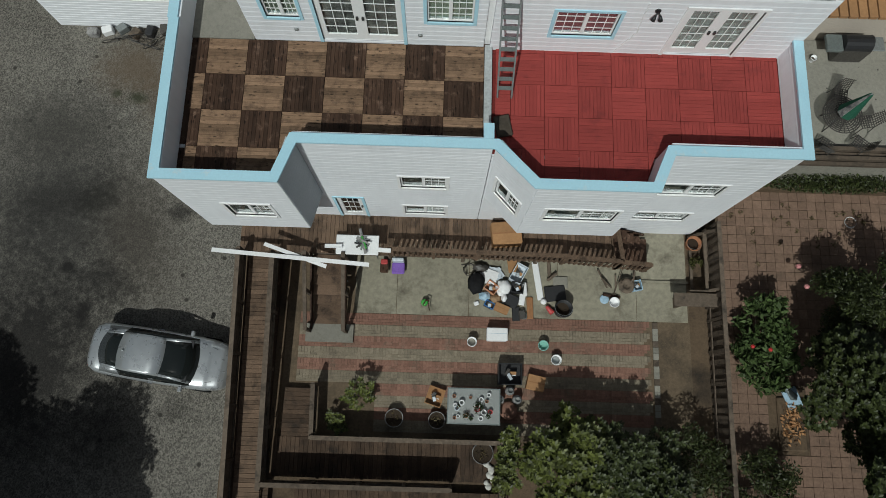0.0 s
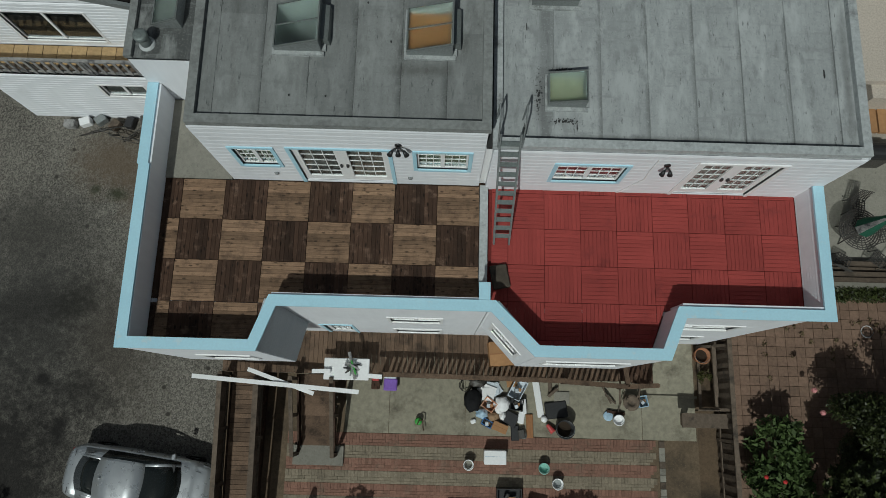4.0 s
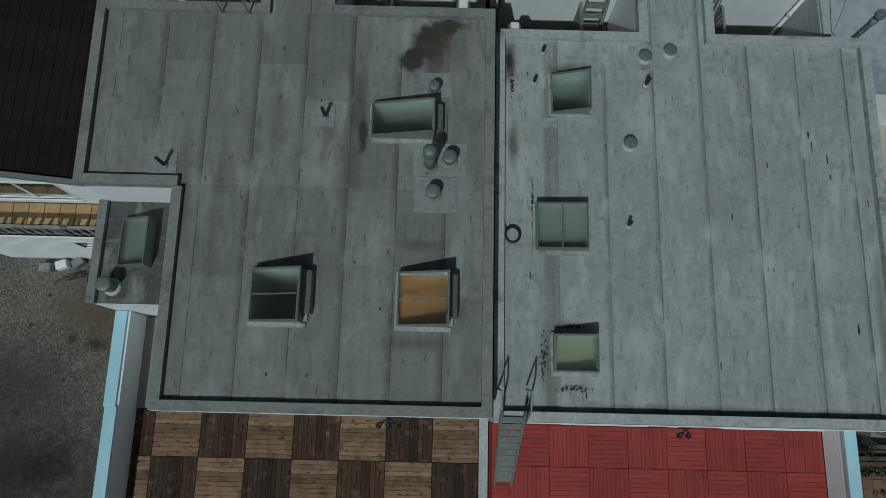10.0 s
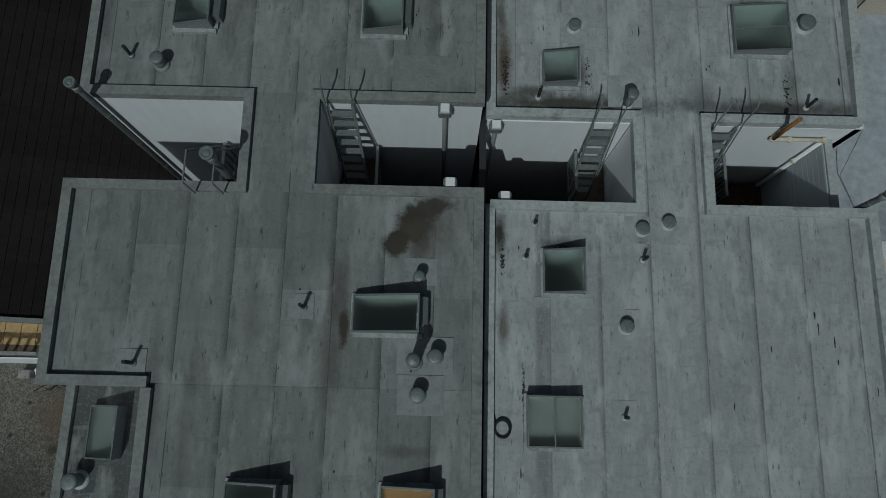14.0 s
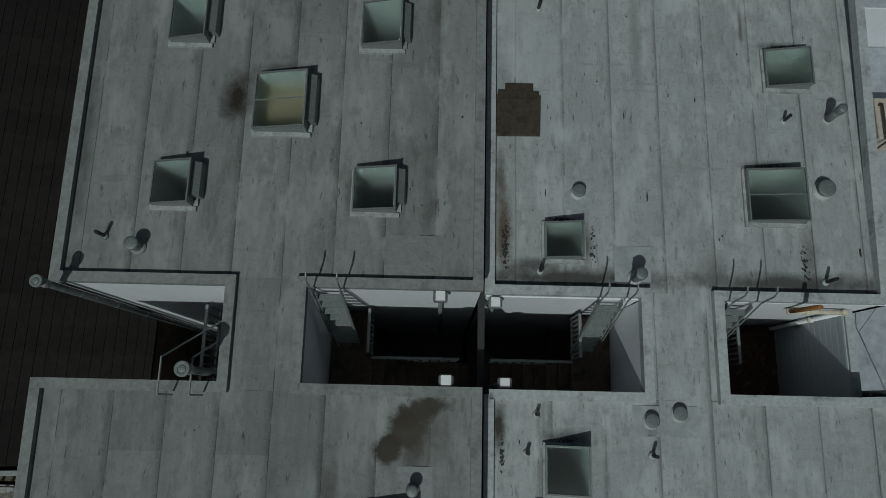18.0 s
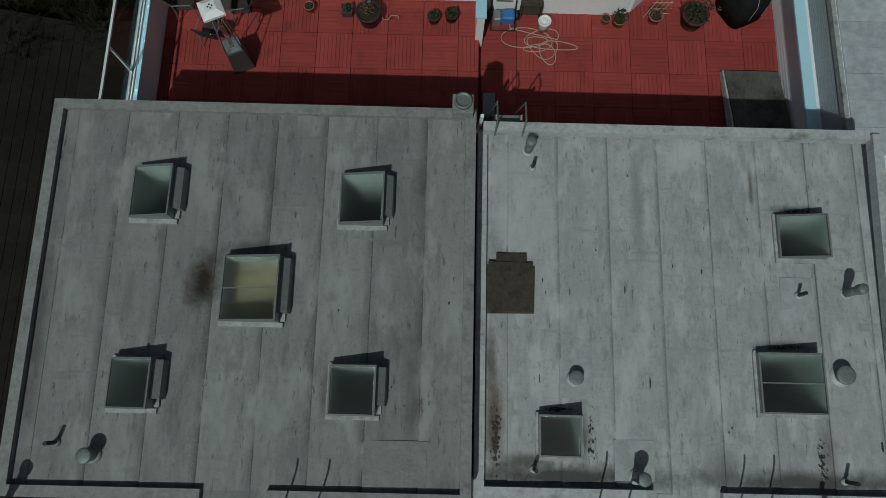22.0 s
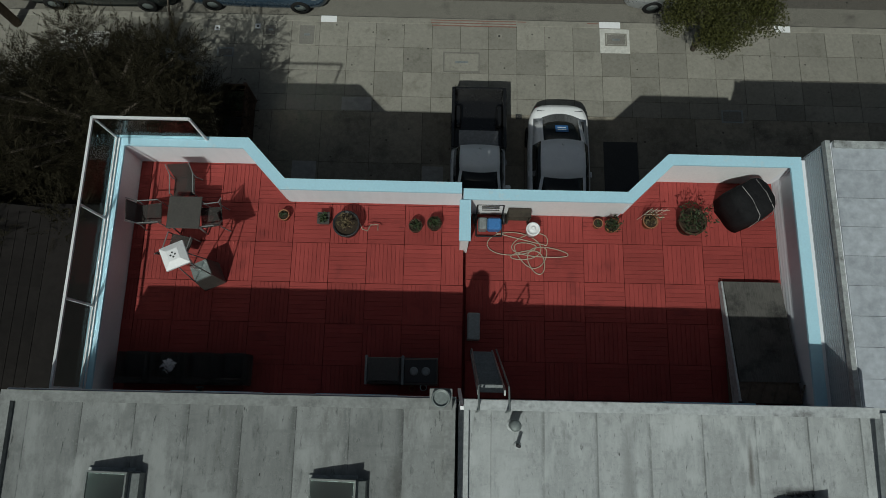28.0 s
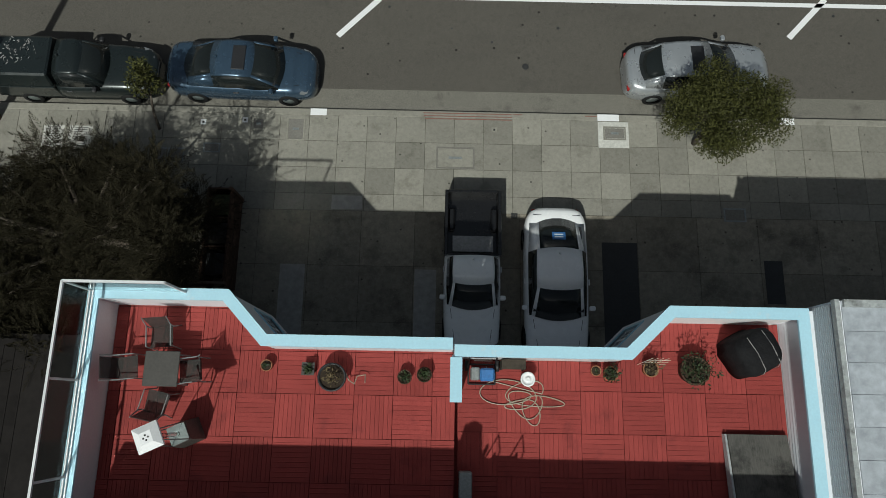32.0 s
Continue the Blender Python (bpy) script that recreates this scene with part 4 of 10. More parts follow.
def skylight(x0, x1, y0, y1, base, low, high, well, bars=0, bars_x=0, label="sloped frosted skylight with a grey metal frame on the flat roof", apron=True):
    """A wedge-shaped roof light, its west edge low and its east edge high."""
    cx, cy = (x0 + x1) / 2, (y0 + y1) / 2
    w, d = (x1 - x0) / 2, (y1 - y0) / 2
    t = thing("skylight", (cx, cy, base), label, "skylight", "roof skylights")
    e = 0.021
    deep = 1.1 if well is WELL_UNLIT else 0.3 if well is WELL_TAN else 0.0
    bm = BM()
    for a, b, c, f in ((-w, -w + e, -d, d), (w - e, w, -d, d), (-w + e, w - e, -d, -d + e), (-w + e, w - e, d - e, d)):
        zt = [low + (high - low) * (v + w) / (2 * w) for v in (a, b, b, a)]
        hexa(bm, [(a, c, -0.08), (b, c, -0.08), (b, f, -0.08), (a, f, -0.08)], [(a, c, zt[0]), (b, c, zt[1]), (b, f, zt[2]), (a, f, zt[3])])
    part("upstand", bm, STEEL, t)

    def z_at(x):
        return low + (high - low) * (x + w) / (2 * w)

    def bar(bm, xa, xb, ya, yb, up=0.03):
        hexa(bm, [(xa, ya, z_at(xa)), (xb, ya, z_at(xb)), (xb, yb, z_at(xb)), (xa, yb, z_at(xa))],
             [(xa, ya, z_at(xa) + up), (xb, ya, z_at(xb) + up), (xb, yb, z_at(xb) + up), (xa, yb, z_at(xa) + up)])

    o = 0.009
    bm = BM()
    for r in ((-w - o, -w + e, -d - o, d + o), (w - e, w + o, -d - o, d + o), (-w + e, w - e, -d - o, -d + e), (-w + e, w - e, d - e, d + o)):
        bar(bm, *r)
    part("frame", bm, SKYFRAME, t)
    for k in range(1, bars + 1):
        y = -d + 2 * d * k / (bars + 1)
        bm = BM()
        bar(bm, -w + e, w - e, y - 0.011, y + 0.011, 0.028)
        part("glazing_bar", bm, SKYFRAME, t)
    for k in range(1, bars_x + 1):
        x = -w + 2 * w * k / (bars_x + 1)
        bm = BM()
        bar(bm, x - 0.011, x + 0.011, -d + e, d - e, 0.028)
        part("glazing_bar", bm, SKYFRAME, t)
    bm = BM()
    bar(bm, -w + e, w - e, -d + e, d - e, 0.012)
    g = part("pane", bm, SKYGLASS, t)
    g.visible_shadow = False
    bm = BM()
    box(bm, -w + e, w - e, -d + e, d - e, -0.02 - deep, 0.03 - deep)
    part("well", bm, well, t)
    bm = BM()
    lo_w, hi_w, g_ = low - 0.01, high - 0.02, 0.004
    for x0_, x1_, y0_, y1_, za, zb in ((-w + e, w - e, d - e - 0.014, d - e - g_, lo_w, hi_w), (-w + e, w - e, -d + e + g_, -d + e + 0.014, lo_w, hi_w), (-w + e + g_, -w + e + 0.014, -d + e, d - e, lo_w, lo_w), (w - e - 0.014, w - e - g_, -d + e, d - e, hi_w, hi_w)):
        hexa(bm, [(x0_, y0_, 0.03 - deep), (x1_, y0_, 0.03 - deep), (x1_, y1_, 0.03 - deep), (x0_, y1_, 0.03 - deep)], [(x0_, y0_, za), (x1_, y0_, zb), (x1_, y1_, zb), (x0_, y1_, za)])
    part("lining", bm, LINING, t)
    if apron:
        bm = BM()
        for r in ((-w - 0.05, w + 0.06, -d - 0.08, -d, 0.03), (-w - 0.05, -w, -d, d, 0.03), (w, w + 0.09, -d + 0.02, d, 0.03), (-w - 0.04, w, d, d + 0.05, 0.03)):
            box(bm, *r[:4], -0.05, r[4] + 0.012)
        part("flashing", bm, FLASH, t)
        if base > 10:
            # metal hood over the high side
            bm = BM()
            hexa(bm, [(w + 0.004, -d + 0.16, 0.0), (w + 0.17, -d + 0.16, 0.0), (w + 0.17, d - 0.02, 0.0), (w + 0.004, d - 0.02, 0.0)],
                 [(w + 0.004, -d + 0.16, 0.26), (w + 0.15, -d + 0.16, 0.2), (w + 0.15, d - 0.02, 0.2), (w + 0.004, d - 0.02, 0.26)])
            part("side_hood", bm, SKYFRAME, t)
    return t


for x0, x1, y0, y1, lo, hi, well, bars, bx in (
        (-4.58, -3.66, 2.62, 3.56, 0.16, 0.46, WELL_UNLIT, 1, 0), (-1.97, -1.06, 2.6, 3.55, 0.16, 0.46, WELL_ORANGE, 1, 0), (-2.58, -1.4, 6.12, 6.78, 0.16, 0.44, WELL_UNLIT, 0, 0),
        (-6.34, -5.6, 15.22, 16.15, 0.16, 0.34, WELL_UNLIT, 0, 0), (-2.66, -1.88, 15.19, 16.1, 0.16, 0.34, WELL_UNLIT, 0, 0), (-4.6, -3.6, 13.44, 14.56, 0.18, 0.38, WELL_TAN, 1, 0),
        (-6.34, -5.6, 11.96, 12.78, 0.16, 0.34, WELL_UNLIT, 0, 0), (-2.67, -1.88, 11.93, 12.74, 0.16, 0.34, WELL_UNLIT, 0, 0)):
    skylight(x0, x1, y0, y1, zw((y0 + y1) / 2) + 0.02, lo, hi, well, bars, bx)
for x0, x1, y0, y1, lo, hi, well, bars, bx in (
        (0.92, 1.7, 1.9, 2.58, 0.2, 0.34, WELL_PALE, 0, 0), (0.6, 1.58, 4.2, 5.1, 0.22, 0.26, WELL_GREY, 0, 1), (0.93, 1.68, 7.02, 7.86, 0.08, 0.34, WELL_UNLIT, 0, 0),
        (0.95, 1.66, 11.3, 12.0, 0.16, 0.3, WELL_UNLIT, 0, 0), (4.93, 6.02, 12.12, 13.18, 0.14, 0.28, WELL_UNLIT, 1, 0), (5.5, 6.36, 14.96, 15.78, 0.1, 0.28, WELL_UNLIT, 0, 0)):
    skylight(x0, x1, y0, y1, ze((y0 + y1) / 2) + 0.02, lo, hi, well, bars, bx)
skylight(-7.62, -7.0, 3.78, 4.74, 9.0, 0.12, 0.38, WELL_GREY, label="narrow sloped skylight on the low annex roof", apron=False)


def vent(x, y, z, r, h, cap=True, m=GALV, label="round galvanised roof vent with a domed cap", collar=True):
    t = thing("roof_vent", (x, y, z), label, "roof vent", "roof vents")
    bm = BM()
    lathe(bm, [(r * 0.82, -0.03), (r * 0.82, h * 0.8)], 18)
    part("pipe", bm, m, t)
    if cap:
        bm = BM()
        lathe(bm, [(r * 1.0, h * 0.72), (r * 1.03, h * 0.78), (r * 1.02, h * 0.94), (r * 0.9, h * 0.98), (r * 0.5, h * 1.0), (r * 0.05, h * 1.01)], 18)
        part("cap", bm, m, t)
    if collar:
        bm = BM()
        lathe(bm, [(r * 1.25, -0.02), (r * 1.2, 0.015), (r * 0.83, 0.05)], 18)
        part("collar", bm, CURB_M if z > 9.9 else CURB_E, t)
    return t


def stub(x, y, z, h=0.32, r=0.035, lean=(0.0, 0.0)):
    t = thing("plumbing_stub", (x, y, z), "thin black vent pipe with a grey boot on the roof", "vent pipe", "vent pipes")
    bm = BM()
    tube(bm, (0, 0, -0.02), (lean[0], lean[1], h), r, 10)
    part("pipe", bm, BLACK, t)
    bm = BM()
    lathe(bm, [(0.075, -0.015), (0.065, 0.015), (0.042, 0.05)], 14)
    part("boot", bm, STEEL if z > 9.9 else CURB_E, t)


for x, y, h in ((-3.48, 6.55, 0.38), (-6.42, 5.5, 0.4), (-7.15, 11.38, 0.35)):
    stub(x, y, zw(y) + 0.02, h)
for x, y, h in ((0.78, 8.4, 0.22), (0.6, 7.72, 0.22), (2.88, 7.72, 0.3), (2.42, 4.75, 0.25), (0.88, 16.65, 0.3), (5.82, 14.27, 0.3), (0.87, 11.07, 0.35), (6.35, 10.98, 0.4)):
    stub(x, y, ze(y) + 0.02, h)
for x, y, r, h in ((-1.42, 7.13, 0.1, 0.28), (-1.1, 5.72, 0.13, 0.3), (-1.39, 5.06, 0.13, 0.28), (-6.53, 11.2, 0.125, 0.32)):
    vent(x, y, zw(y) + 0.02, r, h)
vent(-1.46, 5.62, zw(5.6) + 0.02, 0.12, 0.85, label="tall galvanised flue with a ribbed cap")
vent(-7.72, 3.38, 9.0, 0.15, 0.42, label="galvanised vent with a conical cap on the annex roof")
for x, y, r, h in ((2.88, 8.33, 0.13, 0.12), (3.4, 8.47, 0.13, 0.12), (2.5, 6.42, 0.13, 0.14), (1.63, 12.66, 0.13, 0.16), (6.47, 12.82, 0.17, 0.2), (2.68, 10.98, 0.12, 0.5)):
    vent(x, y, ze(y) + 0.02, r, h)
vent(6.72, 14.33, ze(14.3), 0.095, 0.6, label="galvanised flue with a mushroom cap on the roof")
vent(0.8, 17.0, ze(17.0), 0.1, 0.55, label="galvanised flue beside the front roof edge")
t = thing("chimney", (-0.52, 17.44, zw(17.4) - 0.4), "square grey chimney block with a round metal cap", "chimney")
bm = BM()
box(bm, -0.19, 0.19, -0.2, 0.16, 0, 0.78)
part("stack", bm, CURB_M, t, bevel=0.01)
bm = BM()
lathe(bm, [(0.16, 0.76), (0.16, 0.86), (0.13, 0.88), (0.13, 0.84), (0.09, 0.85)], 20)
part("cap", bm, GALV, t)
# white post left standing between the roofs
bm = BM()
box(bm, -0.03, 0.03, -0.03, 0.03, 0, 1.6)
solo("timber_post", bm, WHITE, "white timber post between the two houses", "post", at=pose(-0.16, 17.62, 9.1, 12, 0, 0))
# plywood sheets lying on the silver roof
t = thing("plywood_stack", (0.46, 14.3, ze(14.3) + 0.02), "brown weathered plywood sheets lying on the silver roof", "plywood")
PLY = mat("weathered_plywood", (0.075, 0.062, 0.048), (0.045, 0.039, 0.032), 0.85, big=3, fine=14, stain=(0.025, 0.023, 0.02), amount=0.4, stain_scale=4, piece=0.25)
for k, (x0, x1, y0, y1, rz) in enumerate(((-0.44, 0.42, -0.5, 0.42, 1.0), (-0.42, 0.44, -0.46, 0.4, -1.5), (-0.27, 0.3, 0.4, 0.63, 0.5), (-0.43, 0.4, 0.3, 0.46, -1.0))):
    bm = BM()
    box(bm, x0, x1, y0, y1, 0, 0.016)
    part("sheet", bm, PLY, t, at=pose(0, 0, 0.005 + 0.018 * k, 0, 0, rz))
# coil of black cable
bm = BM()
for k in range(3):
    r, n = 0.13 + 0.012 * k, 18
    pts = [(r * math.cos(2 * math.pi * i / n), 1.12 * r * math.sin(2 * math.pi * i / n), 0.02 + 0.016 * k) for i in range(n + 1)]
    pipe(bm, pts, 0.014, 5)
pipe(bm, [(-0.12, 0.1, 0.02), (-0.2, 0.5, 0.02), (-0.22, 1.1, 0.02), (-0.19, 1.9, 0.02)], 0.012, 5)
solo("cable_coil", bm, BLACK, "coil of black cable lying on the silver roof", "cable", at=(0.16, 4.5, ze(4.5) + 0.02))

# stains and patches that lie on the roofs
PATCH_W = mat("pale_roof_patch", (0.28, 0.295, 0.295), (0.2, 0.215, 0.215), 0.8, grit=9, big=1.5, fine=6, stain=(0.13, 0.13, 0.13), amount=0.3, stain_scale=3)
PATCH_E = mat("silver_roof_patch", (0.36, 0.38, 0.385), (0.3, 0.32, 0.325), 0.7, big=1.5, fine=6, stain=(0.16, 0.16, 0.16), amount=0.3, stain_scale=3)


def blot(house, inv, m, zf, x, y, rx, ry, n=22, name="stain", rough_edge=0.28, up=0.023):
    """A thin uneven spread of dirt or coating lying on a roof."""
    bm = BM()
    ring = []
    for i in range(n):
        a = 2 * math.pi * i / n
        k = 1 + rough_edge * (noise.noise((x * 3 + math.cos(a) * 1.5, y * 3 + math.sin(a) * 1.5, 0.7)) * 1.6)
        ring.append((x + rx * k * math.cos(a), y + ry * k * math.sin(a)))
    hexa(bm, [(a, b, zf(b) - 0.01) for a, b in ring], [(a, b, zf(b) + up) for a, b in ring])
    part(name, bm, m, house, at=inv)


def sheet_patch(house, inv, m, zf, x0, x1, y0, y1, up=0.022):
    bm = BM()
    hexa(bm, [(x0, y0, zf(y0) - 0.01), (x1, y0, zf(y0) - 0.01), (x1, y1, zf(y1) - 0.01), (x0, y1, zf(y1) - 0.01)], [(x0, y0, zf(y0) + up), (x1, y0, zf(y0) + up), (x1, y1, zf(y1) + up), (x0, y1, zf(y1) + up)])
    part("patch", bm, m, house, at=inv)


for r in ((-1.78, -0.78, 5.41, 6.07), (-1.75, -0.93, 4.71, 5.4), (-1.7, -1.1, 7.0, 7.5), (-6.7, -6.2, 5.3, 5.75), (-3.75, -3.3, 6.35, 6.8)):
    sheet_patch(*W, PATCH_W, zw, *r)
for r in ((2.2, 2.78, 6.0, 6.75), (2.55, 3.75, 8.05, 8.6), (2.2, 2.65, 4.45, 5.05), (1.35, 1.95, 12.3, 13.0), (5.5, 6.1, 14.0, 14.6), (2.3, 3.0, 10.9, 11.6), (0.75, 1.85, 6.75, 6.95)):
    sheet_patch(*E, PATCH_E, ze, *r)


sheet_patch(*W, mat("crackled_roof_patch", (0.225, 0.235, 0.23), (0.16, 0.168, 0.163), 0.85, big=3, fine=6, grit=6, bump=1.0, bump_scale=11), zw, -2.06, -1.01, 10.8, 11.53)


def soil(house, inv, m, zf, x, y, rx, ry, n, size, name="stain", up=0.026, skew=0.0):
    """A soft-edged stain: many thin specks, dense in the middle."""
    bm = BM()
    for _ in range(n):
        u, v = random.gauss(0, 0.5), random.gauss(0, 0.5)
        cx, cy = x + rx * u + skew * v, y + ry * v
        r = size * random.uniform(0.4, 1.3) * (1.3 - min(1.0, math.hypot(u, v)))
        k = random.randint(5, 7)
        a0 = random.random() * 6
        ring = [(cx + r * random.uniform(0.7, 1.3) * math.cos(a0 + 2 * math.pi * i / k), cy + r * random.uniform(0.7, 1.3) * math.sin(a0 + 2 * math.pi * i / k)) for i in range(k)]
        bm.faces.new([bm.verts.new((a, b, zf(b) + up + random.uniform(0, 0.003))) for a, b in ring])
    part(name, bm, m, house, at=inv, kind="stuff")


for x, y, rx, ry, n, size in ((0.15, 7.8, 0.06, 0.6, 60, 0.02), (0.2, 11.5, 0.12, 1.0, 110, 0.022), (1.9, 11.6, 0.1, 0.6, 50, 0.02), (6.0, 11.3, 0.12, 0.7, 60, 0.02), (0.75, 2.2, 0.1, 0.7, 70, 0.02), (1.3, 1.6, 0.5, 0.1, 60, 0.02), (1.3, 2.75, 0.35, 0.05, 70, 0.02), (1.3, 7.95, 0.3, 0.06, 40, 0.02), (1.3, 12.1, 0.35, 0.05, 70, 0.02), (5.5, 13.3, 0.5, 0.05, 80, 0.02), (5.9, 15.9, 0.4, 0.05, 80, 0.02), (0.55, 5.2, 0.03, 0.7, 60, 0.02)):
    soil(*E, TAR, ze, x, y, rx, ry, n, size, up=0.034)
# smears of dark sealant
for k in range(30):
    x, y = random.uniform(0.3, 7.2), random.choice((random.uniform(1.3, 8.4), random.uniform(11.1, 17.0)))
    blot(*E, TAR, ze, x, y, random.uniform(0.006, 0.015), random.uniform(0.015, 0.11), 11, "sealant_smear", 0.5, 0.026)
for k in range(16):
    x, y = random.uniform(-6, -0.6), random.choice((random.uniform(1.4, 8.3), random.uniform(11.1, 17.0)))
    blot(*W, TAR, zw, x, y, random.uniform(0.008, 0.02), random.uniform(0.01, 0.03), 9, "sealant_smear", 0.4, 0.024)
# ---- light wells ----
for house, inv, x0, x1 in ((*W, -8.0, -4.86), (*W, -3.43, -0.28), (*E, -0.16, 2.76), (*E, 4.33, 7.5)):
    bm = BM()
    box(bm, x0, x1, 8.83, 10.54, 0.6, 1.2)
    part("well_floor", bm, CONC, house, at=inv)
# east rim of the east well, boarded inside
bm = BM()
# grey in place of white siding puts the well's shade into the colour
wall(bm, (7.02, 10.55), (7.02, 8.84), 1.0, 9.0, lap=0.2, proud=0.024, cove=0.01)
part("well_wall", bm, BAYGREY, EAST, at=EAST_IN)
bm = BM()
box(bm, 7.02, 7.18, 8.84, 10.55, 9.0, 9.06)
part("well_wall_cap", bm, CURB_E, EAST, at=EAST_IN)


def ladder_stair(x, w, y_top, z_top, run, drop, rail, label, shift=0.0):
    """A steep metal ladder with flat treads and hand rails that end free above the roof edge."""
    t = thing("roof_ladder", (x, y_top, z_top - drop), label, "ladder", "roof ladders")
    bot, top = Vector((shift, -run, 0)), Vector((0, 0, drop))
    for s in (-w / 2, w / 2):
        bm = BM()
        beam(bm, bot + Vector((s, 0, 0)), top + Vector((s, 0, 0.0)), 0.03, 0.1)
        part("stringer", bm, STEEL, t)
        bm = BM()
        off = Vector((s * 1.15, 0, 0))
        pipe(bm, [bot * 0.75 + top * 0.25 + off + Vector((0, 0, 0.25)), top + off + Vector((0, 0, 0.3)), top + off + Vector((0, 0.05, rail - 0.12)), top + off + Vector((0, 0.11, rail - 0.02)), top + off + Vector((0, 0.2, rail))], 0.017)
        part("hand_rail", bm, STEEL, t)
    n = max(4, round(drop / 0.27))
    for k in range(1, n):
        c = bot + (top - bot) * k / n
        bm = BM()
        box(bm, -w / 2, w / 2, -0.06, 0.06, -0.012, 0.012)
        part("tread", bm, GALV, t, at=tuple(c))
    return t


ladder_stair(-3.05, 0.46, 10.47, zw(10.7) + 0.05, 0.75, 2.5, 0.72, "grey metal ship ladder from the light well to the roof", 0.1)
ladder_stair(2.2, 0.44, 10.49, ze(10.7) + 0.05, 0.8, 2.3, 0.95, "grey metal ship ladder with a coiled cord on its rail", -0.1)
ladder_stair(4.65, 0.46, 10.49, ze(10.7) + 0.05, 0.85, 2.4, 0.95, "grey metal ship ladder in the east light well", -0.1)


def railing(parent_name, x0, y0, x1, y1, z, label, n=9, high=0.95, m=STEEL):
    t = thing(parent_name, (x0, y0, z), label, "railing", "landing railings")
    d = Vector((x1 - x0, y1 - y0, 0))
    bm = BM()
    beam(bm, (0, 0, high), d + Vector((0, 0, high)), 0.06, 0.05)
    part("hand_rail", bm, m, t)
    bm = BM()
    beam(bm, (0, 0, 0.1), d + Vector((0, 0, 0.1)), 0.04, 0.05)
    part("bottom_rail", bm, m, t)
    for k in range(n + 1):
        bm = BM()
        c = d * k / n
        beam(bm, c + Vector((0, 0, 0)), c + Vector((0, 0, high)), 0.035, 0.035)
        part("baluster", bm, m, t)


LAND = 7.35
for house, inv, x0, x1, y0, y1 in ((*W, -3.4, -2.5, 8.86, 10.5), (*E, 1.9, 2.74, 8.86, 10.5), (*E, 4.36, 5.2, 8.86, 10.5), (*W, -5.9, -4.75, 8.86, 10.5)):
    for z in (LAND, 4.2):
        bm = BM()
        box(bm, x0, x1, y0, y1, z - 0.14, z)
        part("landing", bm, OLDWOOD, house, at=inv)
    # flight of steps to the landing below
    for k in range(9):
        bm = BM()
        xx = (x1 + 0.24 * k) if x0 < 1 else (x0 - 0.24 * k)
        box(bm, min(xx, xx + 0.26), max(xx, xx + 0.26), 8.75, 9.5, LAND - 0.2 * (k + 1) - 0.04, LAND - 0.2 * (k + 1))
        part("step", bm, OLDWOOD, house, at=inv)
for args in ((-2.5, 9.55, -2.5, 10.45), (-2.5, 9.5, -0.6, 9.5), (1.9, 9.55, 1.9, 10.45), (0.1, 9.5, 1.9, 9.5), (5.2, 9.5, 5.2, 10.45), (-5.9, 8.9, -5.9, 10.45)):
    z = LAND if abs(args[0] - args[2]) < 0.1 else LAND - 0.9
    railing("landing_railing", *args, z, "dark metal railing round a stair landing in the light well")
# dark floor added across the east well in place of its deep shade
bm = BM()
box(bm, 5.2, 7.0, 8.86, 10.5, 6.1, 6.25)
part("landing", bm, DARKWOOD, EAST, at=EAST_IN)
# windows on the passage walls
for house, inv, p, d, out in ((*W, (-3.43, 8.83), (0, 1), (1, 0)), (*E, (2.74, 10.54), (0, -1), (-1, 0))):
    window(house, inv, p, d, out, 0.35, 1.2, 5.2, 6.9, 1, trim=WHITE)


def downpipe(x, y, z, label):
    t = thing("downpipe", (x, y, z), label, "downpipe", "downpipes")
    s = -1 if y > 9.7 else 1
    bm = BM()
    box(bm, -0.13, 0.13, -0.1, 0.1, -0.28, -0.02)
    part("hopper", bm, STEEL, t, bevel=0.03)
    bm = BM()
    box(bm, -0.085, 0.085, -0.085, 0.085, -0.1, 0.012)
    part("hopper_lining", bm, WHITE, t, "white hopper mouth")
    bm = BM()
    tube(bm, (0, 0, -0.25), (0, 0, -6.5), 0.045, 10)
    part("pipe", bm, STEEL, t)
    return t


downpipe(-1.03, 10.43, 10.42, "grey rain hopper and downpipe on the light well wall")
downpipe(0.02, 10.45, 9.68, "grey rain hopper with a white mouth in the light well")
downpipe(-0.9, 8.95, 10.4, "grey rain hopper and downpipe on the shaded wall")
downpipe(0.2, 8.95, 9.66, "grey rain hopper in the shade of the roof edge")


FLUE = mat("dark_weathered_flue_metal", (0.075, 0.082, 0.085), (0.045, 0.05, 0.052), 0.55, metal=0.2, big=3, fine=12, stain=(0.14, 0.145, 0.145), amount=0.25, stain_scale=5)


